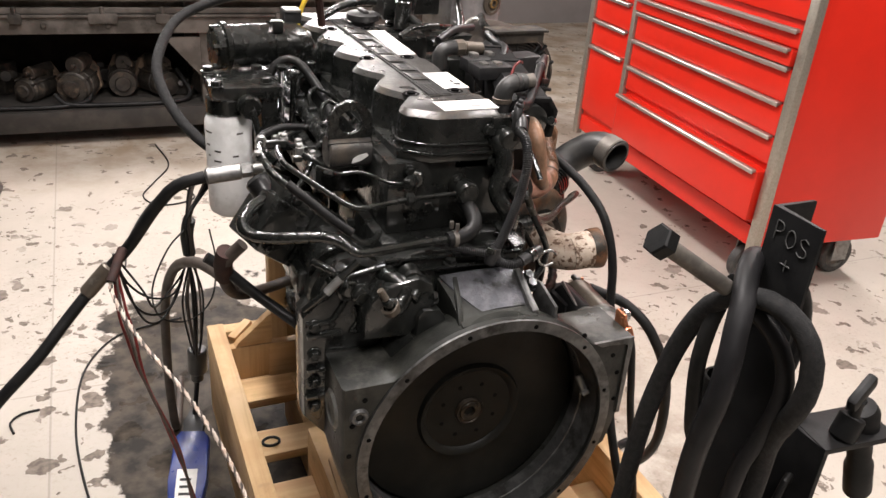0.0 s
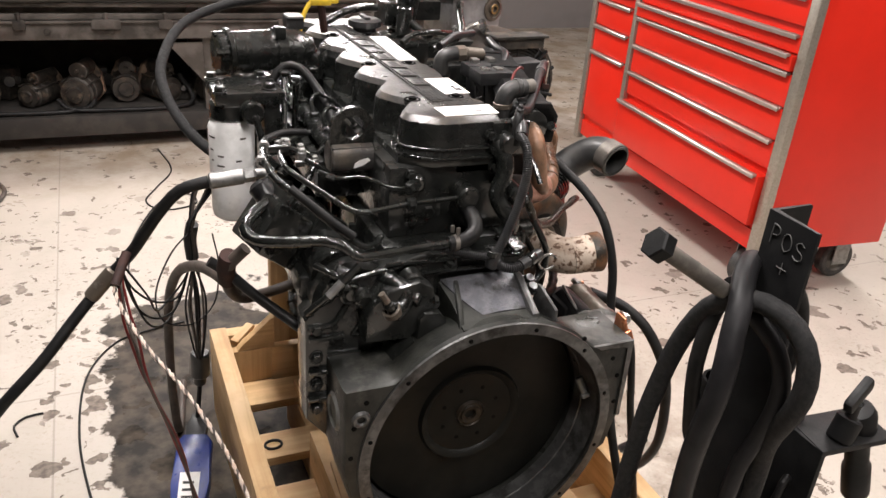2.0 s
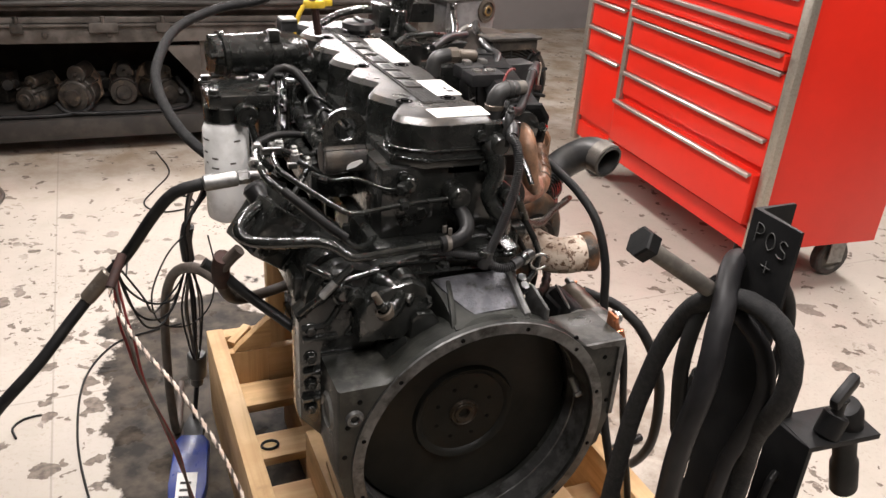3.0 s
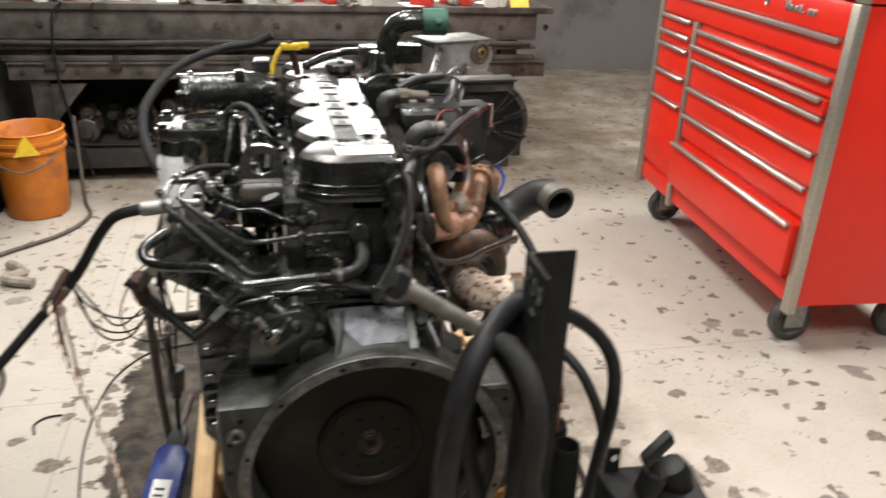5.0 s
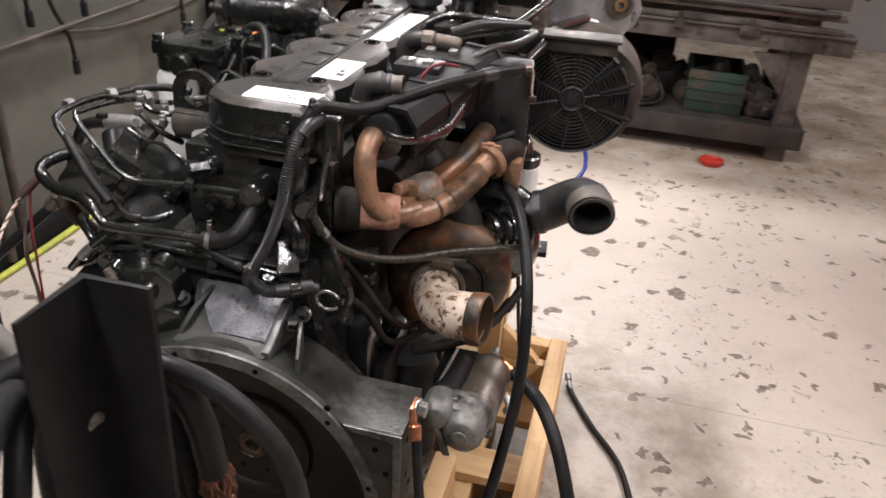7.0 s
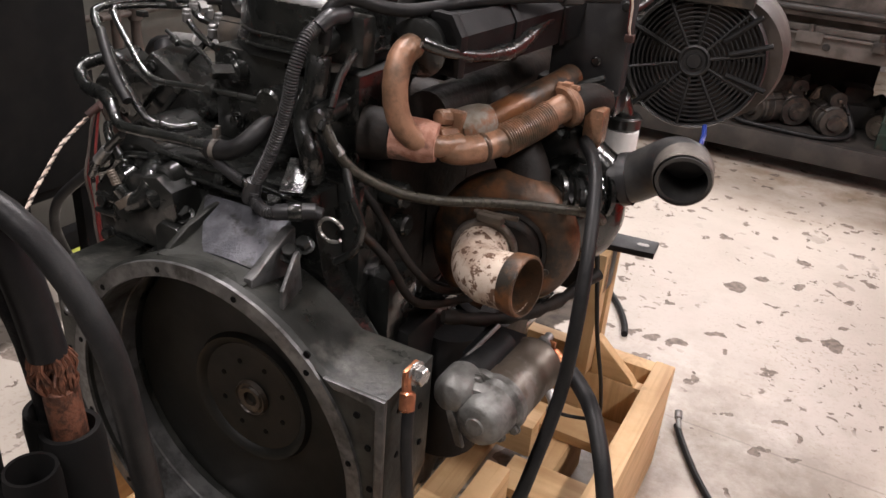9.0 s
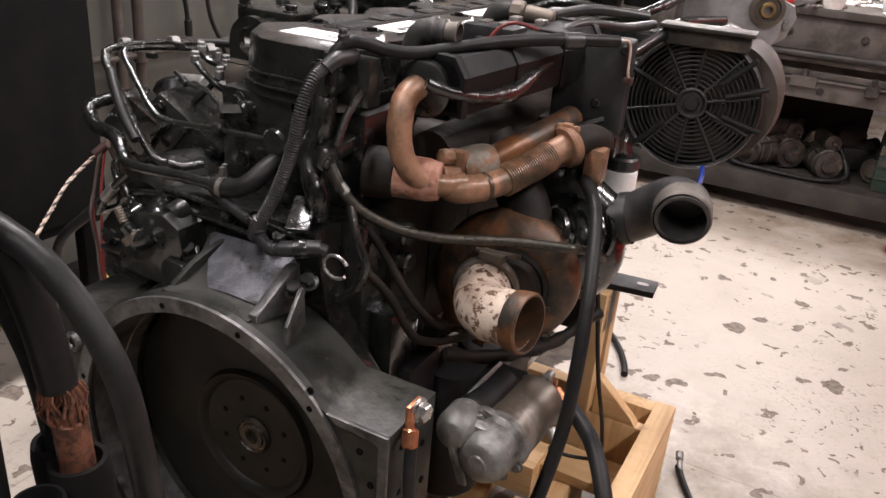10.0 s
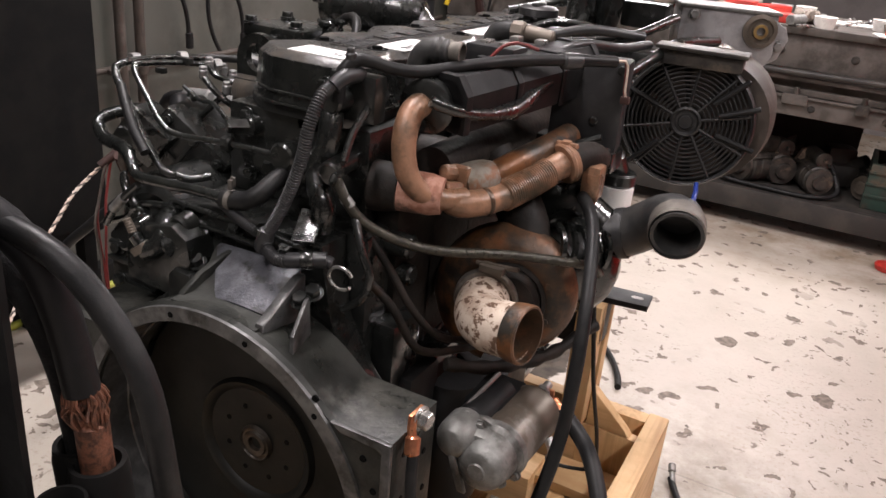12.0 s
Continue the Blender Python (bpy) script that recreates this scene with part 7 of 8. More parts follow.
for k in range(4):
    b = rw.uniform(-0.03, 0.03)
    loose_cable("harness_wire", "thin black wire looping from the hose to the harness", "wire", RUBBER, 0.0022, [(-0.525, 0.405, 0.705), (-0.505 + b, 0.42, 0.64 - 0.02 * k), (-0.47, 0.47, 0.575 - 0.018 * k), (-0.43 - b, 0.53, 0.545 - 0.012 * k), (-0.40, 0.57, 0.575), (-0.385, 0.59, 0.63 + b)], 6, "harness wires")
tagged(part("wire_wrap", fresh((tube, [(-0.382, 0.60, 0.665), (-0.388, 0.605, 0.63), (-0.386, 0.60, 0.59)], 0.013, 10)), PLASTIC), "black tape round the harness", "tape")
tagged(part("inline_connector", fresh((rod, (-0.383, 0.629, 0.345), (-0.386, 0.63, 0.285), 0.021, 14), (rod, (-0.386, 0.63, 0.287), (-0.388, 0.632, 0.262), 0.014, 12)), PLASTIC), "black round cable connector", "connector")
loose_cable("adapter_lead", "black lead down to the blue adapter", "wire", RUBBER, 0.0055, [(-0.388, 0.632, 0.265), (-0.392, 0.65, 0.20), (-0.395, 0.67, 0.15), (-0.398, 0.675, 0.105)], 10)
ad = thing("diagnostic_adapter", (-0.43, 0.58, 0.0), "blue plastic diagnostic adapter with a white label, on the floor", "adapter")
am = Matrix.Translation((-0.426, 0.565, 0.066)) @ Matrix.Rotation(radians(-16), 4, "Z") @ Matrix.Rotation(radians(30), 4, "X") @ Matrix.Scale(1.14, 4)
part("case", fresh((prism, [(-0.030, -0.085), (-0.036, -0.02), (-0.033, 0.065), (-0.022, 0.078), (0.022, 0.078), (0.033, 0.065), (0.036, -0.02), (0.030, -0.085)], lambda a, b, c: am @ Vector((a, b, c - 0.014)), 0.030, 0.005)), BLUE, ad)
part("plug", fresh((prism, [(-0.019, 0.076), (-0.021, 0.098), (-0.010, 0.125), (0.010, 0.125), (0.021, 0.098), (0.019, 0.076)], lambda a, b, c: am @ Vector((a, b, c - 0.009)), 0.020, 0.003)), PLASTIC, ad)
part("label", fresh((box, (-0.020, -0.075, 0.0162), (0.018, 0.0, 0.0172), 0.0, am)), LABEL, ad, "white printed label")
for k in range(4):
    part("print_bar", fresh((box, (-0.013, -0.065 + 0.014 * k, 0.0173), (0.008, -0.060 + 0.014 * k, 0.0179), 0.0, am)), INK, ad)


def twisted(bm, pts, r, turns, phase):
    line = spline(pts, 0.008)
    n = len(line)
    out = []
    for i, p in enumerate(line):
        t = (line[min(i + 1, n - 1)] - line[max(i - 1, 0)]).normalized()
        a, u, w = basis(t)
        th = phase + 2 * math.pi * turns * i / n
        out.append(p + (u * math.cos(th) + w * math.sin(th)) * r)
    sweep(bm, out, r, 6)


tw = [(-0.528, 0.315, 0.712), (-0.534, 0.295, 0.702), (-0.519, 0.236, 0.680), (-0.491, 0.176, 0.652), (-0.462, 0.125, 0.630), (-0.439, 0.081, 0.605), (-0.412, 0.03, 0.565), (-0.390, -0.03, 0.51), (-0.38, -0.10, 0.42), (-0.39, -0.18, 0.24), (-0.41, -0.25, 0.01), (-0.45, -0.35, 0.008)]
for ph, m in ((0.0, PALEWIRE), (2.1, BROWNHOSE), (4.2, PALEWIRE)):
    tagged(part("twisted_wire", fresh((twisted, tw, 0.0020, 46, ph)), m), "strand of a twisted cable hanging to the floor", "wire", "twisted cable")
for dx, dy, col in ((0.0, 0.0, REDWIRE), (0.006, 0.004, REDWIRE), (0.003, -0.005, BROWNHOSE)):
    loose_cable("red_wire", "dark red wire hanging from a brown sleeve to the floor", "wire", col, 0.0023, [(-0.522, 0.318, 0.722), (-0.527 + dx, 0.308 + dy, 0.706), (-0.527 + dx * 2, 0.29 + dy, 0.654), (-0.52 + dx * 2, 0.277 + dy * 2, 0.619), (-0.509 + dx, 0.272 + dy, 0.561), (-0.493, 0.263 + dy, 0.511), (-0.465 + dx, 0.25, 0.40), (-0.437 - dx, 0.245 + dy, 0.26), (-0.42 + dx, 0.24 + dy, 0.10), (-0.42 + dx, 0.22, 0.006), (-0.44, 0.10 + dy, 0.006)], 8, "red wires")
tagged(part("wire_sleeve", fresh((tube, [(-0.510, 0.345, 0.742), (-0.520, 0.325, 0.728), (-0.533, 0.302, 0.708)], 0.0078, 14, 0.008, 0.8)), TAPE), "brown rubber sleeve over the wire ends", "sleeve")
loose_cable("floor_wire", "thin grey wire lying across the floor", "wire", RUBBER, 0.003, [(-0.36, 1.33, 0.004), (-0.46, 1.31, 0.004), (-0.56, 1.265, 0.004), (-0.64, 1.113, 0.004), (-0.662, 0.871, 0.004), (-0.642, 0.641, 0.004), (-0.60, 0.45, 0.004)], 8)
loose_cable("floor_wire", "thin black wire curled on the floor", "wire", RUBBER, 0.0032, [(-0.294, 2.94, 0.004), (-0.262, 2.66, 0.004), (-0.34, 2.46, 0.004), (-0.394, 2.33, 0.004), (-0.37, 2.24, 0.004), (-0.30, 2.205, 0.004), (-0.205, 2.25, 0.004), (-0.223, 2.35, 0.004), (-0.30, 2.34, 0.004), (-0.38, 2.22, 0.004), (-0.471, 1.94, 0.004), (-0.50, 1.70, 0.004)], 8)
loose_cable("wire_scrap", "short bent wire scrap on the floor", "wire", RUBBER, 0.003, [(-0.80, 0.90, 0.004), (-0.81, 0.945, 0.004), (-0.785, 0.975, 0.004), (-0.745, 0.98, 0.004)], 8)

# ---- cables at the right of the engine ----
loose_cable("battery_cable", "black cable hanging past the starter", "cable", RUBBER, 0.0088, [(0.285, 0.405, 0.83), (0.312, 0.375, 0.808), (0.335, 0.32, 0.778), (0.352, 0.27, 0.735), (0.362, 0.235, 0.66), (0.362, 0.215, 0.57), (0.352, 0.175, 0.47), (0.34, 0.12, 0.36), (0.35, 0.05, 0.22), (0.40, 0.0, 0.06), (0.46, -0.10, 0.012)])
loose_cable("battery_cable", "thick black battery cable from the starter to the floor", "cable", RUBBER, 0.0105, [(0.345, 0.270, 0.582), (0.372, 0.255, 0.572), (0.404, 0.222, 0.562), (0.440, 0.175, 0.52), (0.475, 0.14, 0.42), (0.50, 0.15, 0.25), (0.54, 0.25, 0.09), (0.60, 0.38, 0.013), (0.70, 0.40, 0.013)])
loose_cable("battery_cable", "black jumper cable lying on the floor", "cable", RUBBER, 0.0075, [(0.425, 1.01, 0.012), (0.45, 0.96, 0.009), (0.50, 0.87, 0.009), (0.58, 0.74, 0.009), (0.62, 0.55, 0.009), (0.60, 0.40, 0.009)])
tagged(part("jumper_clip", fresh((rod, (0.418, 1.04, 0.030), (0.424, 1.02, 0.022), 0.009, 12), (rod, (0.424, 1.02, 0.022), (0.435, 0.99, 0.009), 0.0065, 10)), DULL), "bright metal cable clip leaning by the crate", "clip")
loose_cable("floor_cable", "short black cable end on the floor", "cable", RUBBER, 0.009, [(0.10, 1.52, 0.01), (0.15, 1.45, 0.01), (0.19, 1.37, 0.01), (0.205, 1.32, 0.01)])
loose_cable("thin_lead", "thin black lead along the crate upright", "wire", RUBBER, 0.0036, [(0.30, 0.42, 0.78), (0.315, 0.45, 0.66), (0.325, 0.50, 0.50), (0.335, 0.56, 0.36), (0.33, 0.60, 0.27), (0.29, 0.60, 0.25), (0.25, 0.58, 0.26)], 8)
loose_cable("blue_lead", "thin blue lead behind the charge elbow", "wire", BLUE, 0.004, [(0.33, 0.60, 0.70), (0.372, 0.61, 0.755), (0.392, 0.64, 0.785), (0.385, 0.68, 0.80)], 8)

# ---- red roll cabinet ----
TB = Matrix.Translation((1.499, 0.928, 0.0)) @ Matrix.Rotation(-0.080, 4, "Z")
# in cabinet space: y runs along the front, x into the depth, z up; the front plane is x = 0
W_, D_, B_, T_ = 1.365, 0.565, 0.190, 1.145
tool = thing("tool_cabinet", TB @ Vector((0.28, 0.68, 0)), "red rolling tool cabinet with aluminium trim, lowest drawer ajar", "tool cabinet")


def tb(name, mat, lo, hi, bev=0.003, label="", parent=None):
    return part(name, fresh((box, lo, hi, bev, TB)), mat, parent or tool, label)


tb("body", RED, (0.012, 0.012, B_), (D_, W_ - 0.012, T_), 0.006)
tb("base_lip", RED, (0.004, 0.03, B_ + 0.002), (0.012, W_ - 0.03, B_ + 0.075), 0.002)
tb("corner_post", TRIM, (-0.012, -0.004, B_ - 0.02), (0.020, 0.036, T_ + 0.004), 0.004, "brushed aluminium corner trim")
tb("corner_post", TRIM, (-0.012, W_ - 0.034, B_ - 0.02), (0.020, W_ + 0.004, T_ + 0.004), 0.004)
tb("divider", TRIM, (-0.010, 0.985, B_ - 0.02), (0.018, 1.015, 0.955), 0.003, "brushed aluminium divider")


def drawer(y0, y1, z0, z1, out=0.0):
    d = tb("drawer", RED, (-0.004 - out, y0 + 0.004, z0 + 0.004), (0.014, y1 - 0.004, z1 - 0.004), 0.003)
    zr = z1 - 0.004
    bm = bmesh.new()
    prism(bm, [(-0.019, 0.006), (-0.022, 0.002), (-0.0215, -0.008), (-0.0185, -0.010), (-0.017, -0.004), (-0.003, -0.003), (-0.003, 0.006)], lambda a, b, c: TB @ Vector((a - out, y0 + 0.012 + c, zr + b)), y1 - y0 - 0.024, 0.0012)
    part("rail_handle", bm, CHROME, d, "bright full-width aluminium rail handle")
    if out > 0.01:
        for y in (y0 + 0.008, y1 - 0.014):
            part("drawer_side", fresh((box, (-out, y, z0 + 0.01), (0.02, y + 0.006, z1 - 0.03), 0.001, TB)), RED, d)
    return d


drawer(0.04, 1.33, 0.955, 1.045)
for z0, z1, out in ((0.87, 0.93, 0.0), (0.815, 0.872, 0.018), (0.70, 0.812, 0.0), (0.588, 0.700, 0.0), (0.488, 0.588, 0.0), (0.285, 0.470, 0.030)):
    drawer(0.04, 0.98, z0, z1, out)
for z0, z1 in ((0.885, 0.95), (0.832, 0.884), (0.718, 0.83), (0.60, 0.716)):
    drawer(1.02, 1.33, z0, z1)
drawer(1.02, 1.33, 0.29, 0.60)
tb("lock_panel", RED, (-0.003, 0.04, 1.05), (0.013, 1.33, T_ - 0.004), 0.002)
part("lock", fresh((lathe, TB @ Vector((-0.003, 0.502, 1.098)), TB.to_3x3() @ Vector((-1, 0, 0)), [(0, 0.014), (0.004, 0.014), (0.006, 0.011), (0.004, 0.007), (0.004, 0.0)], 20)), STEEL, tool)
for k, (wd, ht) in enumerate(((0.026, 0.030), (0.020, 0.020), (0.020, 0.020), (0.020, 0.026), (0.010, 0.008), (0.020, 0.020), (0.020, 0.020))):
    y = 0.385 - 0.026 * k
    part("badge_block", fresh((box, (-0.007, y - wd, 1.086), (-0.002, y, 1.086 + ht), 0.002, TB)), STEEL, tool)


def caster(y, x):
    c = TB @ Vector((x, y, 0.075))
    ca = part("caster", fresh((box, (x - 0.05, y - 0.05, 0.165), (x + 0.05, y + 0.05, B_), 0.003, TB), (box, (x - 0.035, y - 0.034, 0.06), (x + 0.035, y - 0.028, 0.168), 0.002, TB), (box, (x - 0.035, y + 0.028, 0.06), (x + 0.035, y + 0.034, 0.168), 0.002, TB)), DULL, tool)
    ax = TB.to_3x3() @ Vector((0, 1, 0))
    part("tyre", fresh((lathe, c, ax, [(-0.022, 0.050), (-0.022, 0.068), (-0.016, 0.074), (0.016, 0.074), (0.022, 0.068), (0.022, 0.050)], 28)), TYRE, ca)
    part("wheel_hub", fresh((lathe, c, ax, [(-0.014, 0.0), (-0.020, 0.015), (-0.014, 0.02), (-0.012, 0.045), (-0.020, 0.051), (0.020, 0.051), (0.012, 0.045), (0.014, 0.02), (0.020, 0.015), (0.014, 0.0)], 24)), PIPE, ca)


for y, x in ((0.13, 0.10), (0.13, 0.50), (1.25, 0.10), (1.25, 0.50)):
    caster(y, x)
chest = thing("tool_chest", TB @ Vector((0.28, 0.68, T_ + 0.004)), "red upper tool chest resting on the rolling cabinet", "tool chest")
part("body", fresh((box, (0.012, 0.0, T_ + 0.006), (D_ - 0.01, W_, T_ + 0.56), 0.006, TB)), RED, chest)
part("corner_post", fresh((box, (-0.006, -0.004, T_ + 0.006), (0.02, 0.036, T_ + 0.56), 0.004, TB)), TRIM, chest, "brushed aluminium corner trim")
part("corner_post", fresh((box, (-0.006, W_ - 0.034, T_ + 0.006), (0.02, W_ + 0.004, T_ + 0.56), 0.004, TB)), TRIM, chest)
for z0, z1 in ((1.16, 1.27), (1.275, 1.37), (1.375, 1.47), (1.475, 1.57)):
    d = part("drawer", fresh((box, (-0.001, 0.042, z0 + 0.004), (0.015, W_ - 0.04, z1 - 0.004), 0.003, TB)), RED, chest)
    bm = bmesh.new()
    prism(bm, [(-0.019, 0.006), (-0.022, 0.002), (-0.0215, -0.008), (-0.0185, -0.010), (-0.017, -0.004), (-0.003, -0.003), (-0.003, 0.006)], lambda a, b, c: TB @ Vector((a, 0.055 + c, z1 - 0.016 + b)), W_ - 0.11, 0.0012)
    part("rail_handle", bm, CHROME, d)

# ---- steel bench with shelf ----
BY = 2.98
bench = thing("work_bench", (0.1, 3.3, 0), "greasy brown steel work bench with a low shelf", "bench")


def bn(name, mat, lo, hi, bev=0.004, label=""):
    return part(name, fresh((box, lo, hi, bev)), mat, bench, label)


bn("bench_top", BENCHM, (-1.32, BY, 0.835), (1.36, BY + 0.78, 0.865), 0.004)
bn("top_apron", BENCHM, (-1.30, BY + 0.02, 0.70), (1.28, BY + 0.04, 0.834), 0.003)
bn("channel", BENCHM, (-1.30, BY + 0.0, 0.655), (1.28, BY + 0.075, 0.672), 0.002)
bn("channel", BENCHM, (-1.30, BY + 0.01, 0.60), (1.28, BY + 0.03, 0.625), 0.002)
bn("mid_beam", BENCHM, (-1.28, BY + 0.01, 0.512), (1.34, BY + 0.05, 0.586), 0.004, "dented brown cross beam")
bn("mid_ledge", BENCHM, (-1.28, BY - 0.005, 0.586), (1.34, BY + 0.10, 0.596), 0.002)
bn("rear_beam", BENCHM, (-1.28, BY + 0.70, 0.50), (1.28, BY + 0.74, 0.575), 0.004)
# added sheet that makes the space behind the shelf dark
bn("rear_panel", SHELFM, (-1.28, BY + 0.73, 0.16), (0.64, BY + 0.745, 0.83), 0.002)
bn("shelf", SHELFM, (-1.28, BY + 0.02, 0.145), (1.24, BY + 0.72, 0.165), 0.003)
bn("shelf_lip", SHELFM, (-1.28, BY + 0.0, 0.075), (1.24, BY + 0.03, 0.168), 0.003)
for x in (-1.2, -0.05, 1.10):
    for y in (BY + 0.04, BY + 0.64):
        bn("leg", BENCHM, (x, y, 0.0), (x + 0.09, y + 0.08, 0.835), 0.005)
for x, s in ((0.04, 1), (1.10, -1), (-0.05, -1), (-1.11, 1)):
    part("gusset", fresh((prism, [(x, 0.49), (x + s * 0.16, 0.49), (x, 0.30)], lambda a, b, c: Vector((a, BY + 0.03 + c, b)), 0.012, 0.002)), BENCHM, bench)


for x in (-1.22, -0.98, -0.70, -0.44, -0.16, 0.14, 0.42, 0.70, 0.98, 1.22):
    part("beam_bolt", fresh((hexbolt, (x, BY + 0.0095, 0.549), (0, -1, 0), 0.011, 0.009)), GRIME, bench)
    part("rail_bolt", fresh((hexbolt, (x + 0.11, BY + 0.0195, 0.765), (0, -1, 0), 0.012, 0.010)), GRIME, bench)
for x, w in ((-1.12, 0.09), (-0.83, 0.05), (-0.52, 0.12), (-0.24, 0.06), (0.30, 0.10), (0.58, 0.05), (0.86, 0.09)):
    part("ledge_bracket", fresh((box, (x, BY - 0.012, 0.560), (x + w, BY + 0.008, 0.603), 0.004), (rod, (x + w * 0.5, BY - 0.004, 0.60), (x + w * 0.5, BY - 0.004, 0.632), 0.010, 8)), (BENCHM, GRIME)[int(w * 100) % 2], bench)
part("conduit", fresh((tube, [(-1.28, BY - 0.012, 0.690), (-0.9, BY - 0.014, 0.686), (-0.4, BY - 0.010, 0.694), (0.1, BY - 0.014, 0.688), (0.7, BY - 0.010, 0.692), (1.24, BY - 0.012, 0.686)], 0.013, 10)), SHELFM, bench, "greasy pipe along the bench front")


def starter_core(m, s=1.0, length=0.22):
    t = thing("used_starter", m.translation, "greasy used starter motor lying on the bench shelf", "starter motor", "parts on the shelf")
    r = 0.055 * s
    def tr(bm):
        bm.transform(m)
        return bm
    pick = int(abs(m.translation.x) * 40) % 4
    metal = (GRIME, TANCAST, GRIME, BROWNMETAL)[pick]
    part("yoke", tr(fresh((lathe, (0, 0, r), (0, 1, 0), [(0, 0.0), (0.0, r * 0.8), (0.01, r), (length * 0.20, r), (length * 0.21, r * 1.04), (length * 0.25, r * 1.04), (length * 0.26, r), (length * 0.58, r), (length * 0.60, r * 0.92), (length * 0.62, 0.0)], 20))), GRIME, t)
    part("end_cap", tr(fresh((lathe, (0, -0.004, r), (0, -1, 0), [(0.0, r * 0.94), (0.012, r * 0.9), (0.014, r * 0.55), (0.024, r * 0.5), (0.026, r * 0.3), (0.024, r * 0.12), (0.024, 0)], 20))), metal, t)
    part("nose", tr(fresh((prism, [(-r * 0.9, r * 0.4), (-r * 0.3, 0.004), (r * 0.5, 0.002), (r * 1.05, r * 0.7), (r * 0.9, r * 1.9), (r * 0.2, r * 2.8), (-r * 0.5, r * 2.5), (-r, r * 1.4)], lambda a, b, c: Vector((a, length * 0.62 + c, b)), length * 0.10, 0.004), (lathe, (0, length * 0.70, r), (0, 1, 0), [(0.0, r * 0.85), (length * 0.14, r * 0.7), (length * 0.22, r * 0.45), (length * 0.30, r * 0.42), (length * 0.30, 0.0)], 18))), (TANCAST, GRIME, SHELFM, GRIME)[pick], t, "greasy cast drive end")
    part("solenoid", tr(fresh((rod, (0.01, 0.03, r * 2.35), (0.01, length * 0.66, r * 2.35), r * 0.5, 16), (rod, (0.01, 0.02, r * 2.35), (0.01, 0.045, r * 2.35), r * 0.56, 16), (box, (-0.02, length * 0.45, r * 1.2), (0.035, length * 0.62, r * 2.5), 0.006))), GRIME, t)
    for q in (0.6, 2.4, 4.2):
        part("through_bolt", tr(fresh((rod, (r * 1.02 * math.cos(q), -0.012, r * (1 + 1.02 * math.sin(q)) + 0.006), (r * 1.02 * math.cos(q), length * 0.62, r * (1 + 1.02 * math.sin(q)) + 0.006), 0.0045, 6))), GRIME, t)
    part("terminal", tr(fresh((rod, (0.01, 0.0, r * 2.4), (0.01, 0.035, r * 2.4), 0.008, 8), (rod, (0.03, 0.0, r * 2.1), (0.03, 0.03, r * 2.1), 0.006, 8))), BRASS if pick == 1 else GRIME, t)
    return t


rb = random.Random(3)
for x in (-1.0, -0.82, -0.62, -0.40, -0.20, -0.02, 0.20, 0.36, 0.52, 0.70, 0.98):
    starter_core(Matrix.Translation((x, BY + 0.08 + rb.uniform(0, 0.16), 0.166)) @ Matrix.Rotation(rb.uniform(-0.7, 0.7), 4, "Z"), rb.uniform(1.0, 1.35), rb.uniform(0.2, 0.27))
for k, (xa, xb) in enumerate(((-1.1, -0.55), (-0.7, -0.1), (0.1, 0.6))):
    loose_cable("old_cable", "greasy black cable lying among the shelf parts", "cable", RUBBER, 0.011, [(xa, BY + 0.10, 0.22), (xa + 0.05, BY + 0.06, 0.185), (xa + 0.2, BY + 0.05, 0.178), (xb - 0.1, BY + 0.055, 0.178), (xb, BY + 0.12, 0.20), (xb - 0.05, BY + 0.2, 0.30)], 10, "cables on the shelf")
gc = thing("bottle_crate", (0.72, BY + 0.25, 0.166), "dirty green plastic crate on the bench shelf", "crate")
part("crate_wall", fresh((box, (0.70, BY + 0.10, 0.167), (0.96, BY + 0.12, 0.36), 0.003), (box, (0.70, BY + 0.40, 0.167), (0.96, BY + 0.42, 0.36), 0.003), (box, (0.70, BY + 0.12, 0.167), (0.72, BY + 0.40, 0.36), 0.003), (box, (0.94, BY + 0.12, 0.167), (0.96, BY + 0.40, 0.36), 0.003), (box, (0.72, BY + 0.12, 0.167), (0.94, BY + 0.40, 0.18), 0.002)), DIRTYGREEN, gc)
for z in (0.22, 0.27, 0.32):
    part("rib", fresh((box, (0.698, BY + 0.094, z), (0.962, BY + 0.10, z + 0.012), 0.001)), DIRTYGREEN, gc)
tagged(part("brass_casting", fresh((lathe, (0.84, BY + 0.26, 0.181), (0, 0, 1), [(0, 0.0), (0.0, 0.07), (0.05, 0.075), (0.10, 0.05), (0.16, 0.055), (0.20, 0.03), (0.21, 0.0)], 18)), GRIME), "greasy casting standing in the green crate", "casting")
def lump(name, at, s, mat, label, category, seed):
    """An irregular casting: a few bevelled blocks and stubs in one mesh."""
    q = random.Random(seed)
    bm = bmesh.new()
    box(bm, (-s * 0.6, -s * 0.5, 0.002), (s * 0.6, s * 0.5, s * 0.6), s * 0.15)
    box(bm, (-s * 0.35, -s * 0.4, s * 0.5), (s * 0.3, s * 0.3, s * (0.85 + 0.3 * q.random())), s * 0.12)
    for k in range(4):
        a = q.uniform(0, 6.28)
        rod(bm, (0, 0, s * q.uniform(0.25, 0.6)), (s * 0.85 * math.cos(a), s * 0.75 * math.sin(a), s * q.uniform(0.3, 0.8)), s * q.uniform(0.14, 0.26), 12)
    bm.transform(Matrix.Translation(at) @ Matrix.Rotation(q.uniform(0, 3), 4, "Z"))
    return tagged(part(name, bm, mat), label, category, "parts on the shelf")


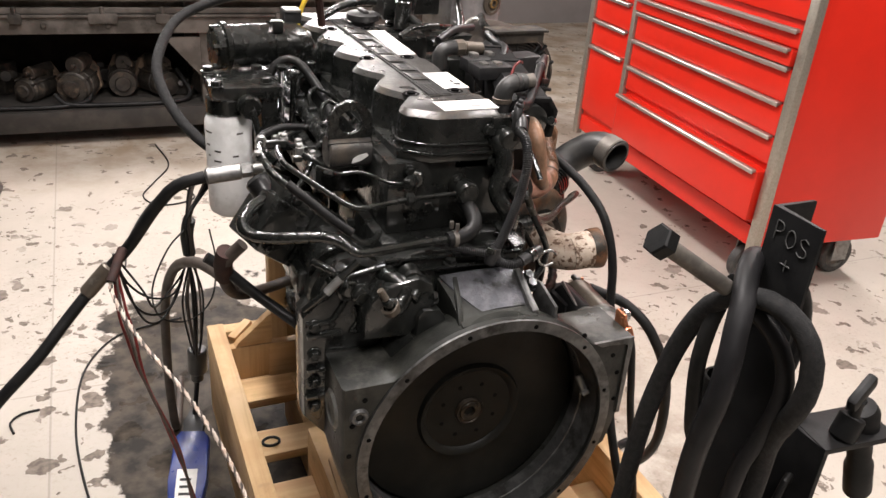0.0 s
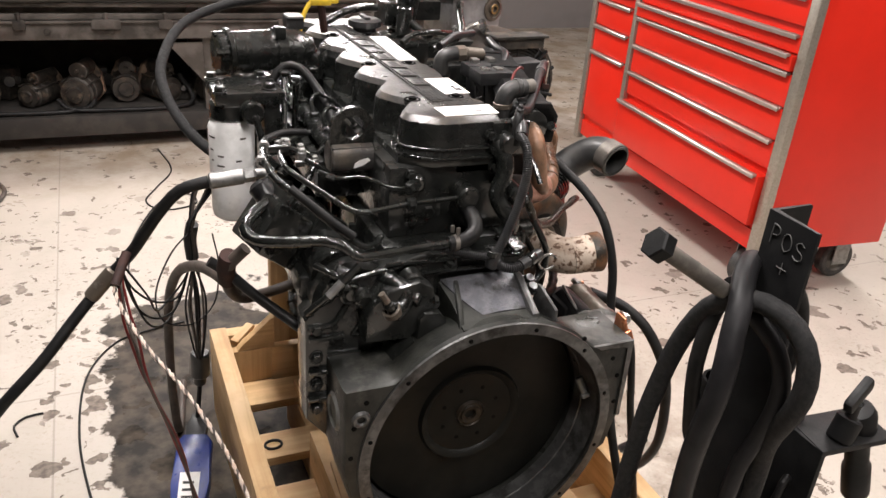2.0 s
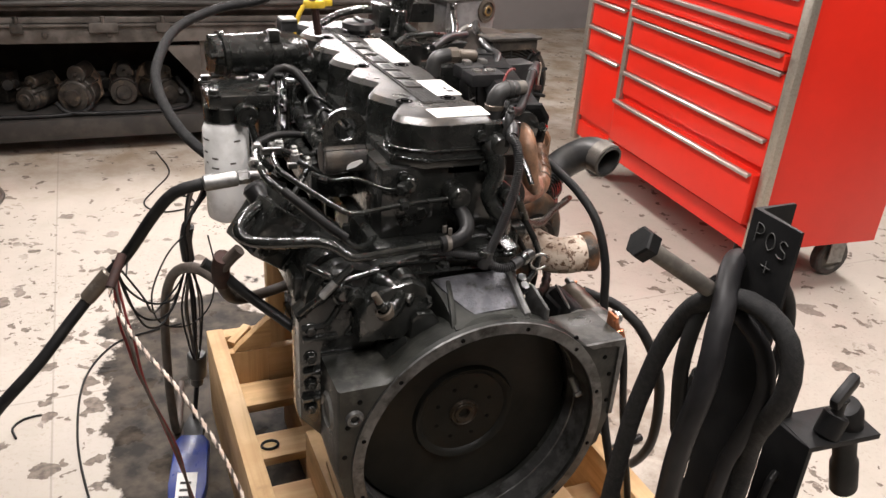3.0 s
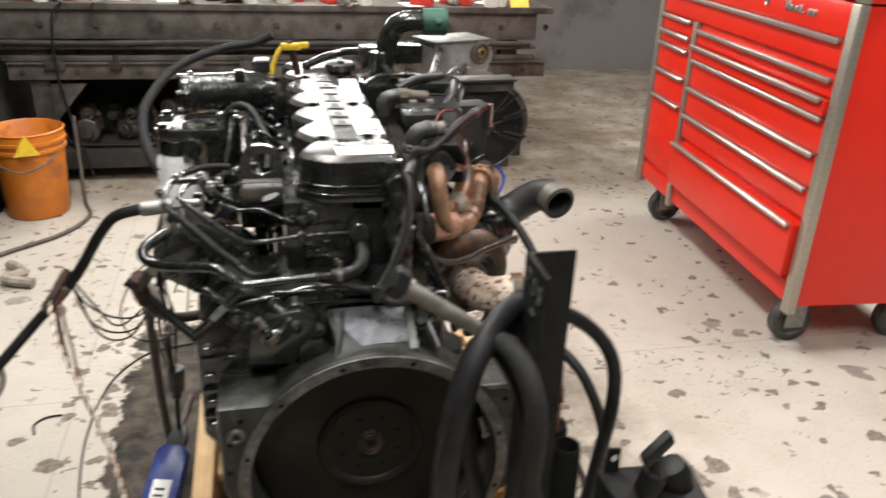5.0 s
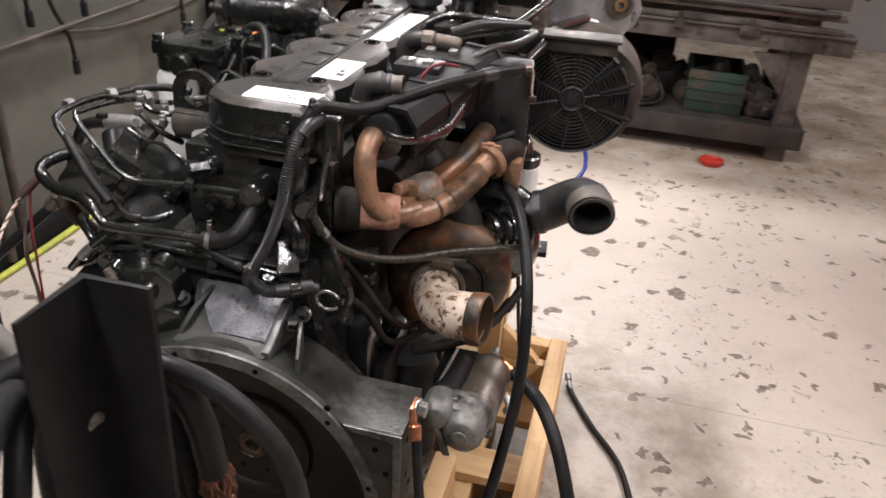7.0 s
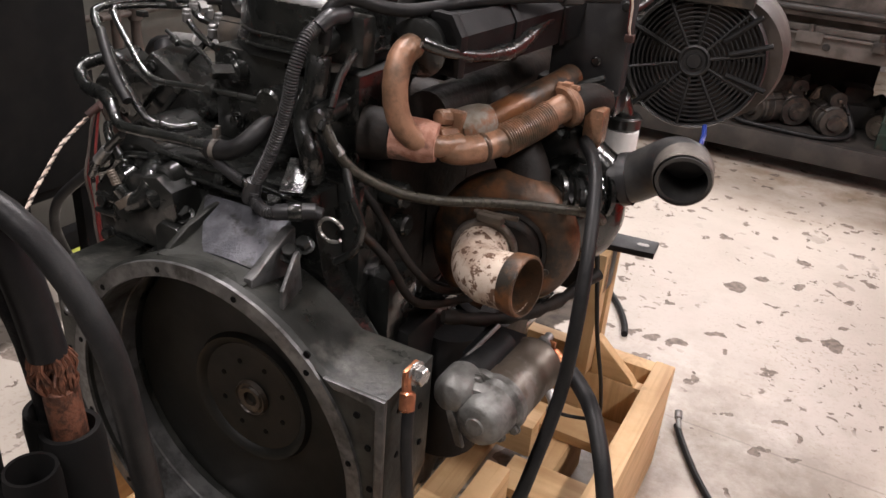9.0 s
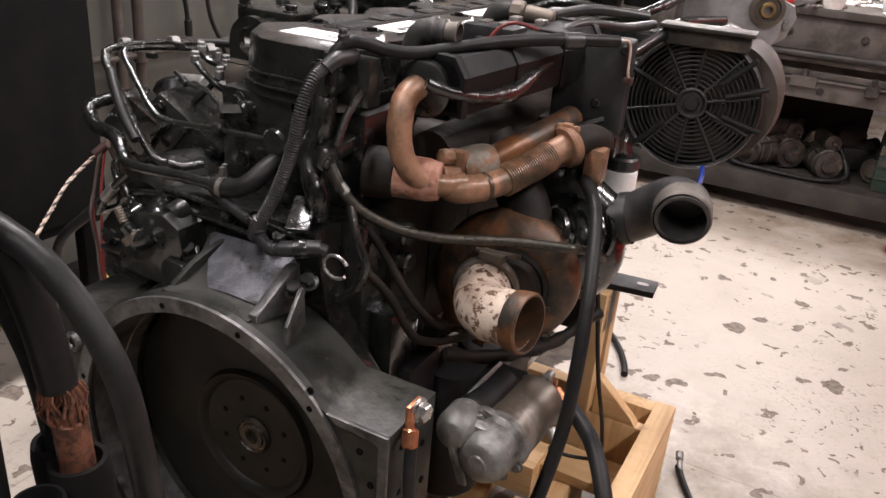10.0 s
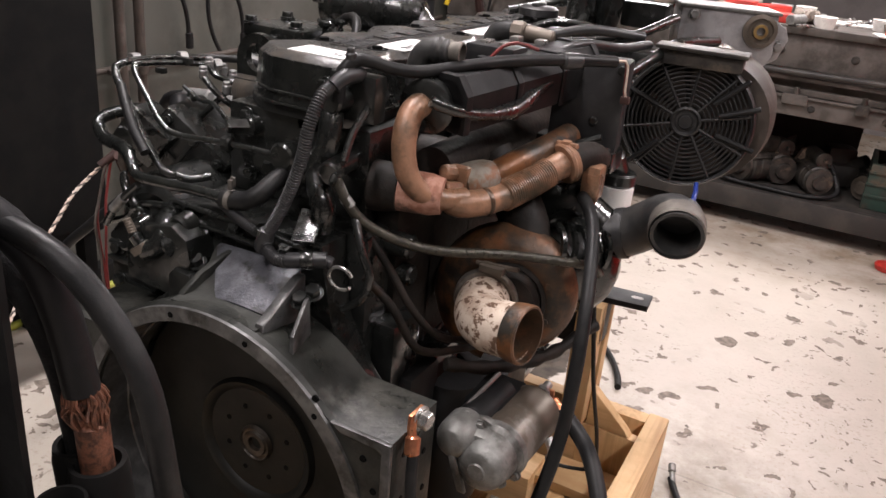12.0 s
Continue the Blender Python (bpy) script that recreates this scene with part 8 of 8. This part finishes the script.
for k, (x, y, s, m) in enumerate(((-0.92, 0.40, 0.13, GRIME), (-0.52, 0.42, 0.15, SHELFM), (-0.30, 0.38, 0.13, GRIME), (0.08, 0.40, 0.16, SHELFM), (0.30, 0.45, 0.17, SHELFM), (0.56, 0.45, 0.18, SHELFM), (1.05, 0.18, 0.12, GRIME), (1.12, 0.40, 0.14, SHELFM), (-0.12, 0.24, 0.09, GRIME))):
    lump("old_casting", (x, BY + y, 0.165), s, m, "dark greasy engine casting on the bench shelf", "casting", 20 + k)
# clutter on the bench top
cl = random.Random(8)
for k in range(84):
    x, y = cl.uniform(-1.25, 1.25), BY + 0.03 + 0.6 * cl.random() ** 1.6
    kind = k % 6
    mz = Matrix.Translation((x, y, 0.8655)) @ Matrix.Rotation(cl.uniform(-1.5, 1.5), 4, "Z")
    bm = bmesh.new()
    if kind == 0:
        w = cl.uniform(0.05, 0.1)
        box(bm, (-w, -0.04, 0), (w, 0.04, cl.uniform(0.03, 0.07)), 0.006)
        spec = ("parts_box", (REDPLASTIC, PAPER, BLUE)[k % 3], "small box of parts on the bench", "box")
    elif kind == 1:
        box(bm, (-0.10, -0.007, 0), (0.10, 0.007, 0.010), 0.003)
        rod(bm, (0.09, 0, 0.006), (0.125, 0, 0.006), 0.012, 10)
        spec = ("hand_tool", STEEL, "steel hand tool lying on the bench", "tool")
    elif kind == 2:
        rod(bm, (0, -0.05, 0.021), (0, 0.05, 0.021), 0.021, 14)
        spec = ("small_can", (GRIME, REDPLASTIC, DULL)[k % 3], "small can lying on the bench", "can")
    elif kind == 3:
        lathe(bm, (0, 0, 0), (0, 0, 1), [(0, 0.0), (0, 0.035), (0.045, 0.045), (0.047, 0.04), (0.012, 0.03), (0.012, 0)], 16)
        spec = ("parts_cup", (REDPLASTIC, PAPER)[k % 2], "plastic parts cup on the bench", "cup")
    elif kind == 4:
        for j in range(4):
            tube(bm, [(cl.uniform(-0.08, 0.08), cl.uniform(-0.05, 0.05), 0.02), (cl.uniform(-0.05, 0.05), cl.uniform(-0.04, 0.04), 0.04), (cl.uniform(-0.08, 0.08), cl.uniform(-0.05, 0.05), 0.018)], 0.018, 8)
        spec = ("shop_rag", RAG, "crumpled dirty rag on the bench", "rag")
    else:
        box(bm, (-0.07, -0.05, 0), (0.07, 0.05, 0.006), 0.001)
        spec = ("paper_sheet", PAPER, "sheet of paper on the bench", "paper")
    bm.transform(mz)
    tagged(part(spec[0], bm, spec[1]), spec[2], spec[3], "clutter on the bench")
tagged(part("sticky_note", fresh((box, (-0.05, -0.0015, 0.0), (0.05, 0.0015, 0.075), 0.0, Matrix.Translation((1.18, BY + 0.012, 0.8655)) @ Matrix.Rotation(radians(-35), 4, "X"))), YELLOW), "yellow note leaning on the bench clutter", "note")
tagged(part("pot_lid", fresh((lathe, (0.86, 2.86, 0.002), (0, 0, 1), [(0.0, 0.0), (0.0, 0.05), (0.02, 0.055), (0.022, 0.05), (0.012, 0.045), (0.012, 0.0)], 20)), REDPLASTIC), "red plastic lid on the floor by the bench", "lid")

# ---- bucket and hoses by the wall ----
bucket = thing("plastic_bucket", (-1.15, 2.62, 0), "orange plastic bucket with a yellow warning triangle", "bucket")
part("shell", fresh((lathe, (-1.15, 2.62, 0.0), (0, 0, 1), [(0.003, 0.0), (0.003, 0.125), (0.01, 0.13), (0.30, 0.145), (0.302, 0.155), (0.315, 0.155), (0.318, 0.147), (0.335, 0.148), (0.337, 0.157), (0.35, 0.157), (0.352, 0.149), (0.38, 0.150), (0.385, 0.156), (0.39, 0.150), (0.384, 0.145), (0.02, 0.122), (0.02, 0.0)], 36)), ORANGE, bucket)
part("warning_triangle", fresh((prism, [(-0.05, 0.31), (0.05, 0.31), (0.0, 0.40)], lambda a, b, c: Vector((-1.115 + a * 0.97, 2.448 - c + a * 0.25, b)), 0.003)), YELLOW, bucket)
part("bail", fresh((tube, [(-1.305, 2.62, 0.34), (-1.25, 2.49, 0.27), (-1.15, 2.455, 0.235), (-1.05, 2.49, 0.27), (-0.995, 2.62, 0.34)], 0.004, 8)), PIPE, bucket)
loose_cable("air_hose", "lime-yellow air hose hanging down the wall and along the floor", "hose", LIME, 0.011, [(-1.30, 2.45, 1.6), (-1.31, 2.40, 0.9), (-1.30, 2.38, 0.55), (-1.25, 2.36, 0.25), (-1.25, 2.28, 0.06), (-1.24, 2.05, 0.012), (-1.26, 1.75, 0.012), (W + 0.062, 1.50, 0.012), (W + 0.064, 1.15, 0.012), (W + 0.063, 0.85, 0.012), (W + 0.066, 0.60, 0.012), (W + 0.064, 0.30, 0.012)], 12)
loose_cable("floor_hose", "grey hose trailing over the floor by the bucket", "hose", BROWNHOSE, 0.009, [(-1.02, 2.95, 0.35), (-1.0, 2.85, 0.12), (-0.97, 2.7, 0.01), (-0.92, 2.5, 0.01), (-1.0, 2.3, 0.01), (-1.2, 2.1, 0.01), (-1.27, 1.9, 0.01), (-1.15, 1.5, 0.01), (-0.95, 1.2, 0.01), (-0.98, 0.9, 0.01)], 10)
tagged(part("rag", fresh((tube, [(-1.12, 2.0, 0.02), (-1.05, 1.9, 0.03), (-1.1, 1.85, 0.03), (-1.0, 1.82, 0.02)], 0.02, 8)), RAG), "crumpled rag on the floor", "rag")
loose_cable("bench_cable", "thin black cable hanging off the bench", "cable", RUBBER, 0.006, [(-1.0, BY - 0.012, 0.87), (-1.05, BY - 0.03, 0.80), (-1.06, BY - 0.03, 0.55), (-1.02, BY - 0.04, 0.30), (-0.98, BY - 0.05, 0.15), (-0.96, BY - 0.06, 0.06)], 8)
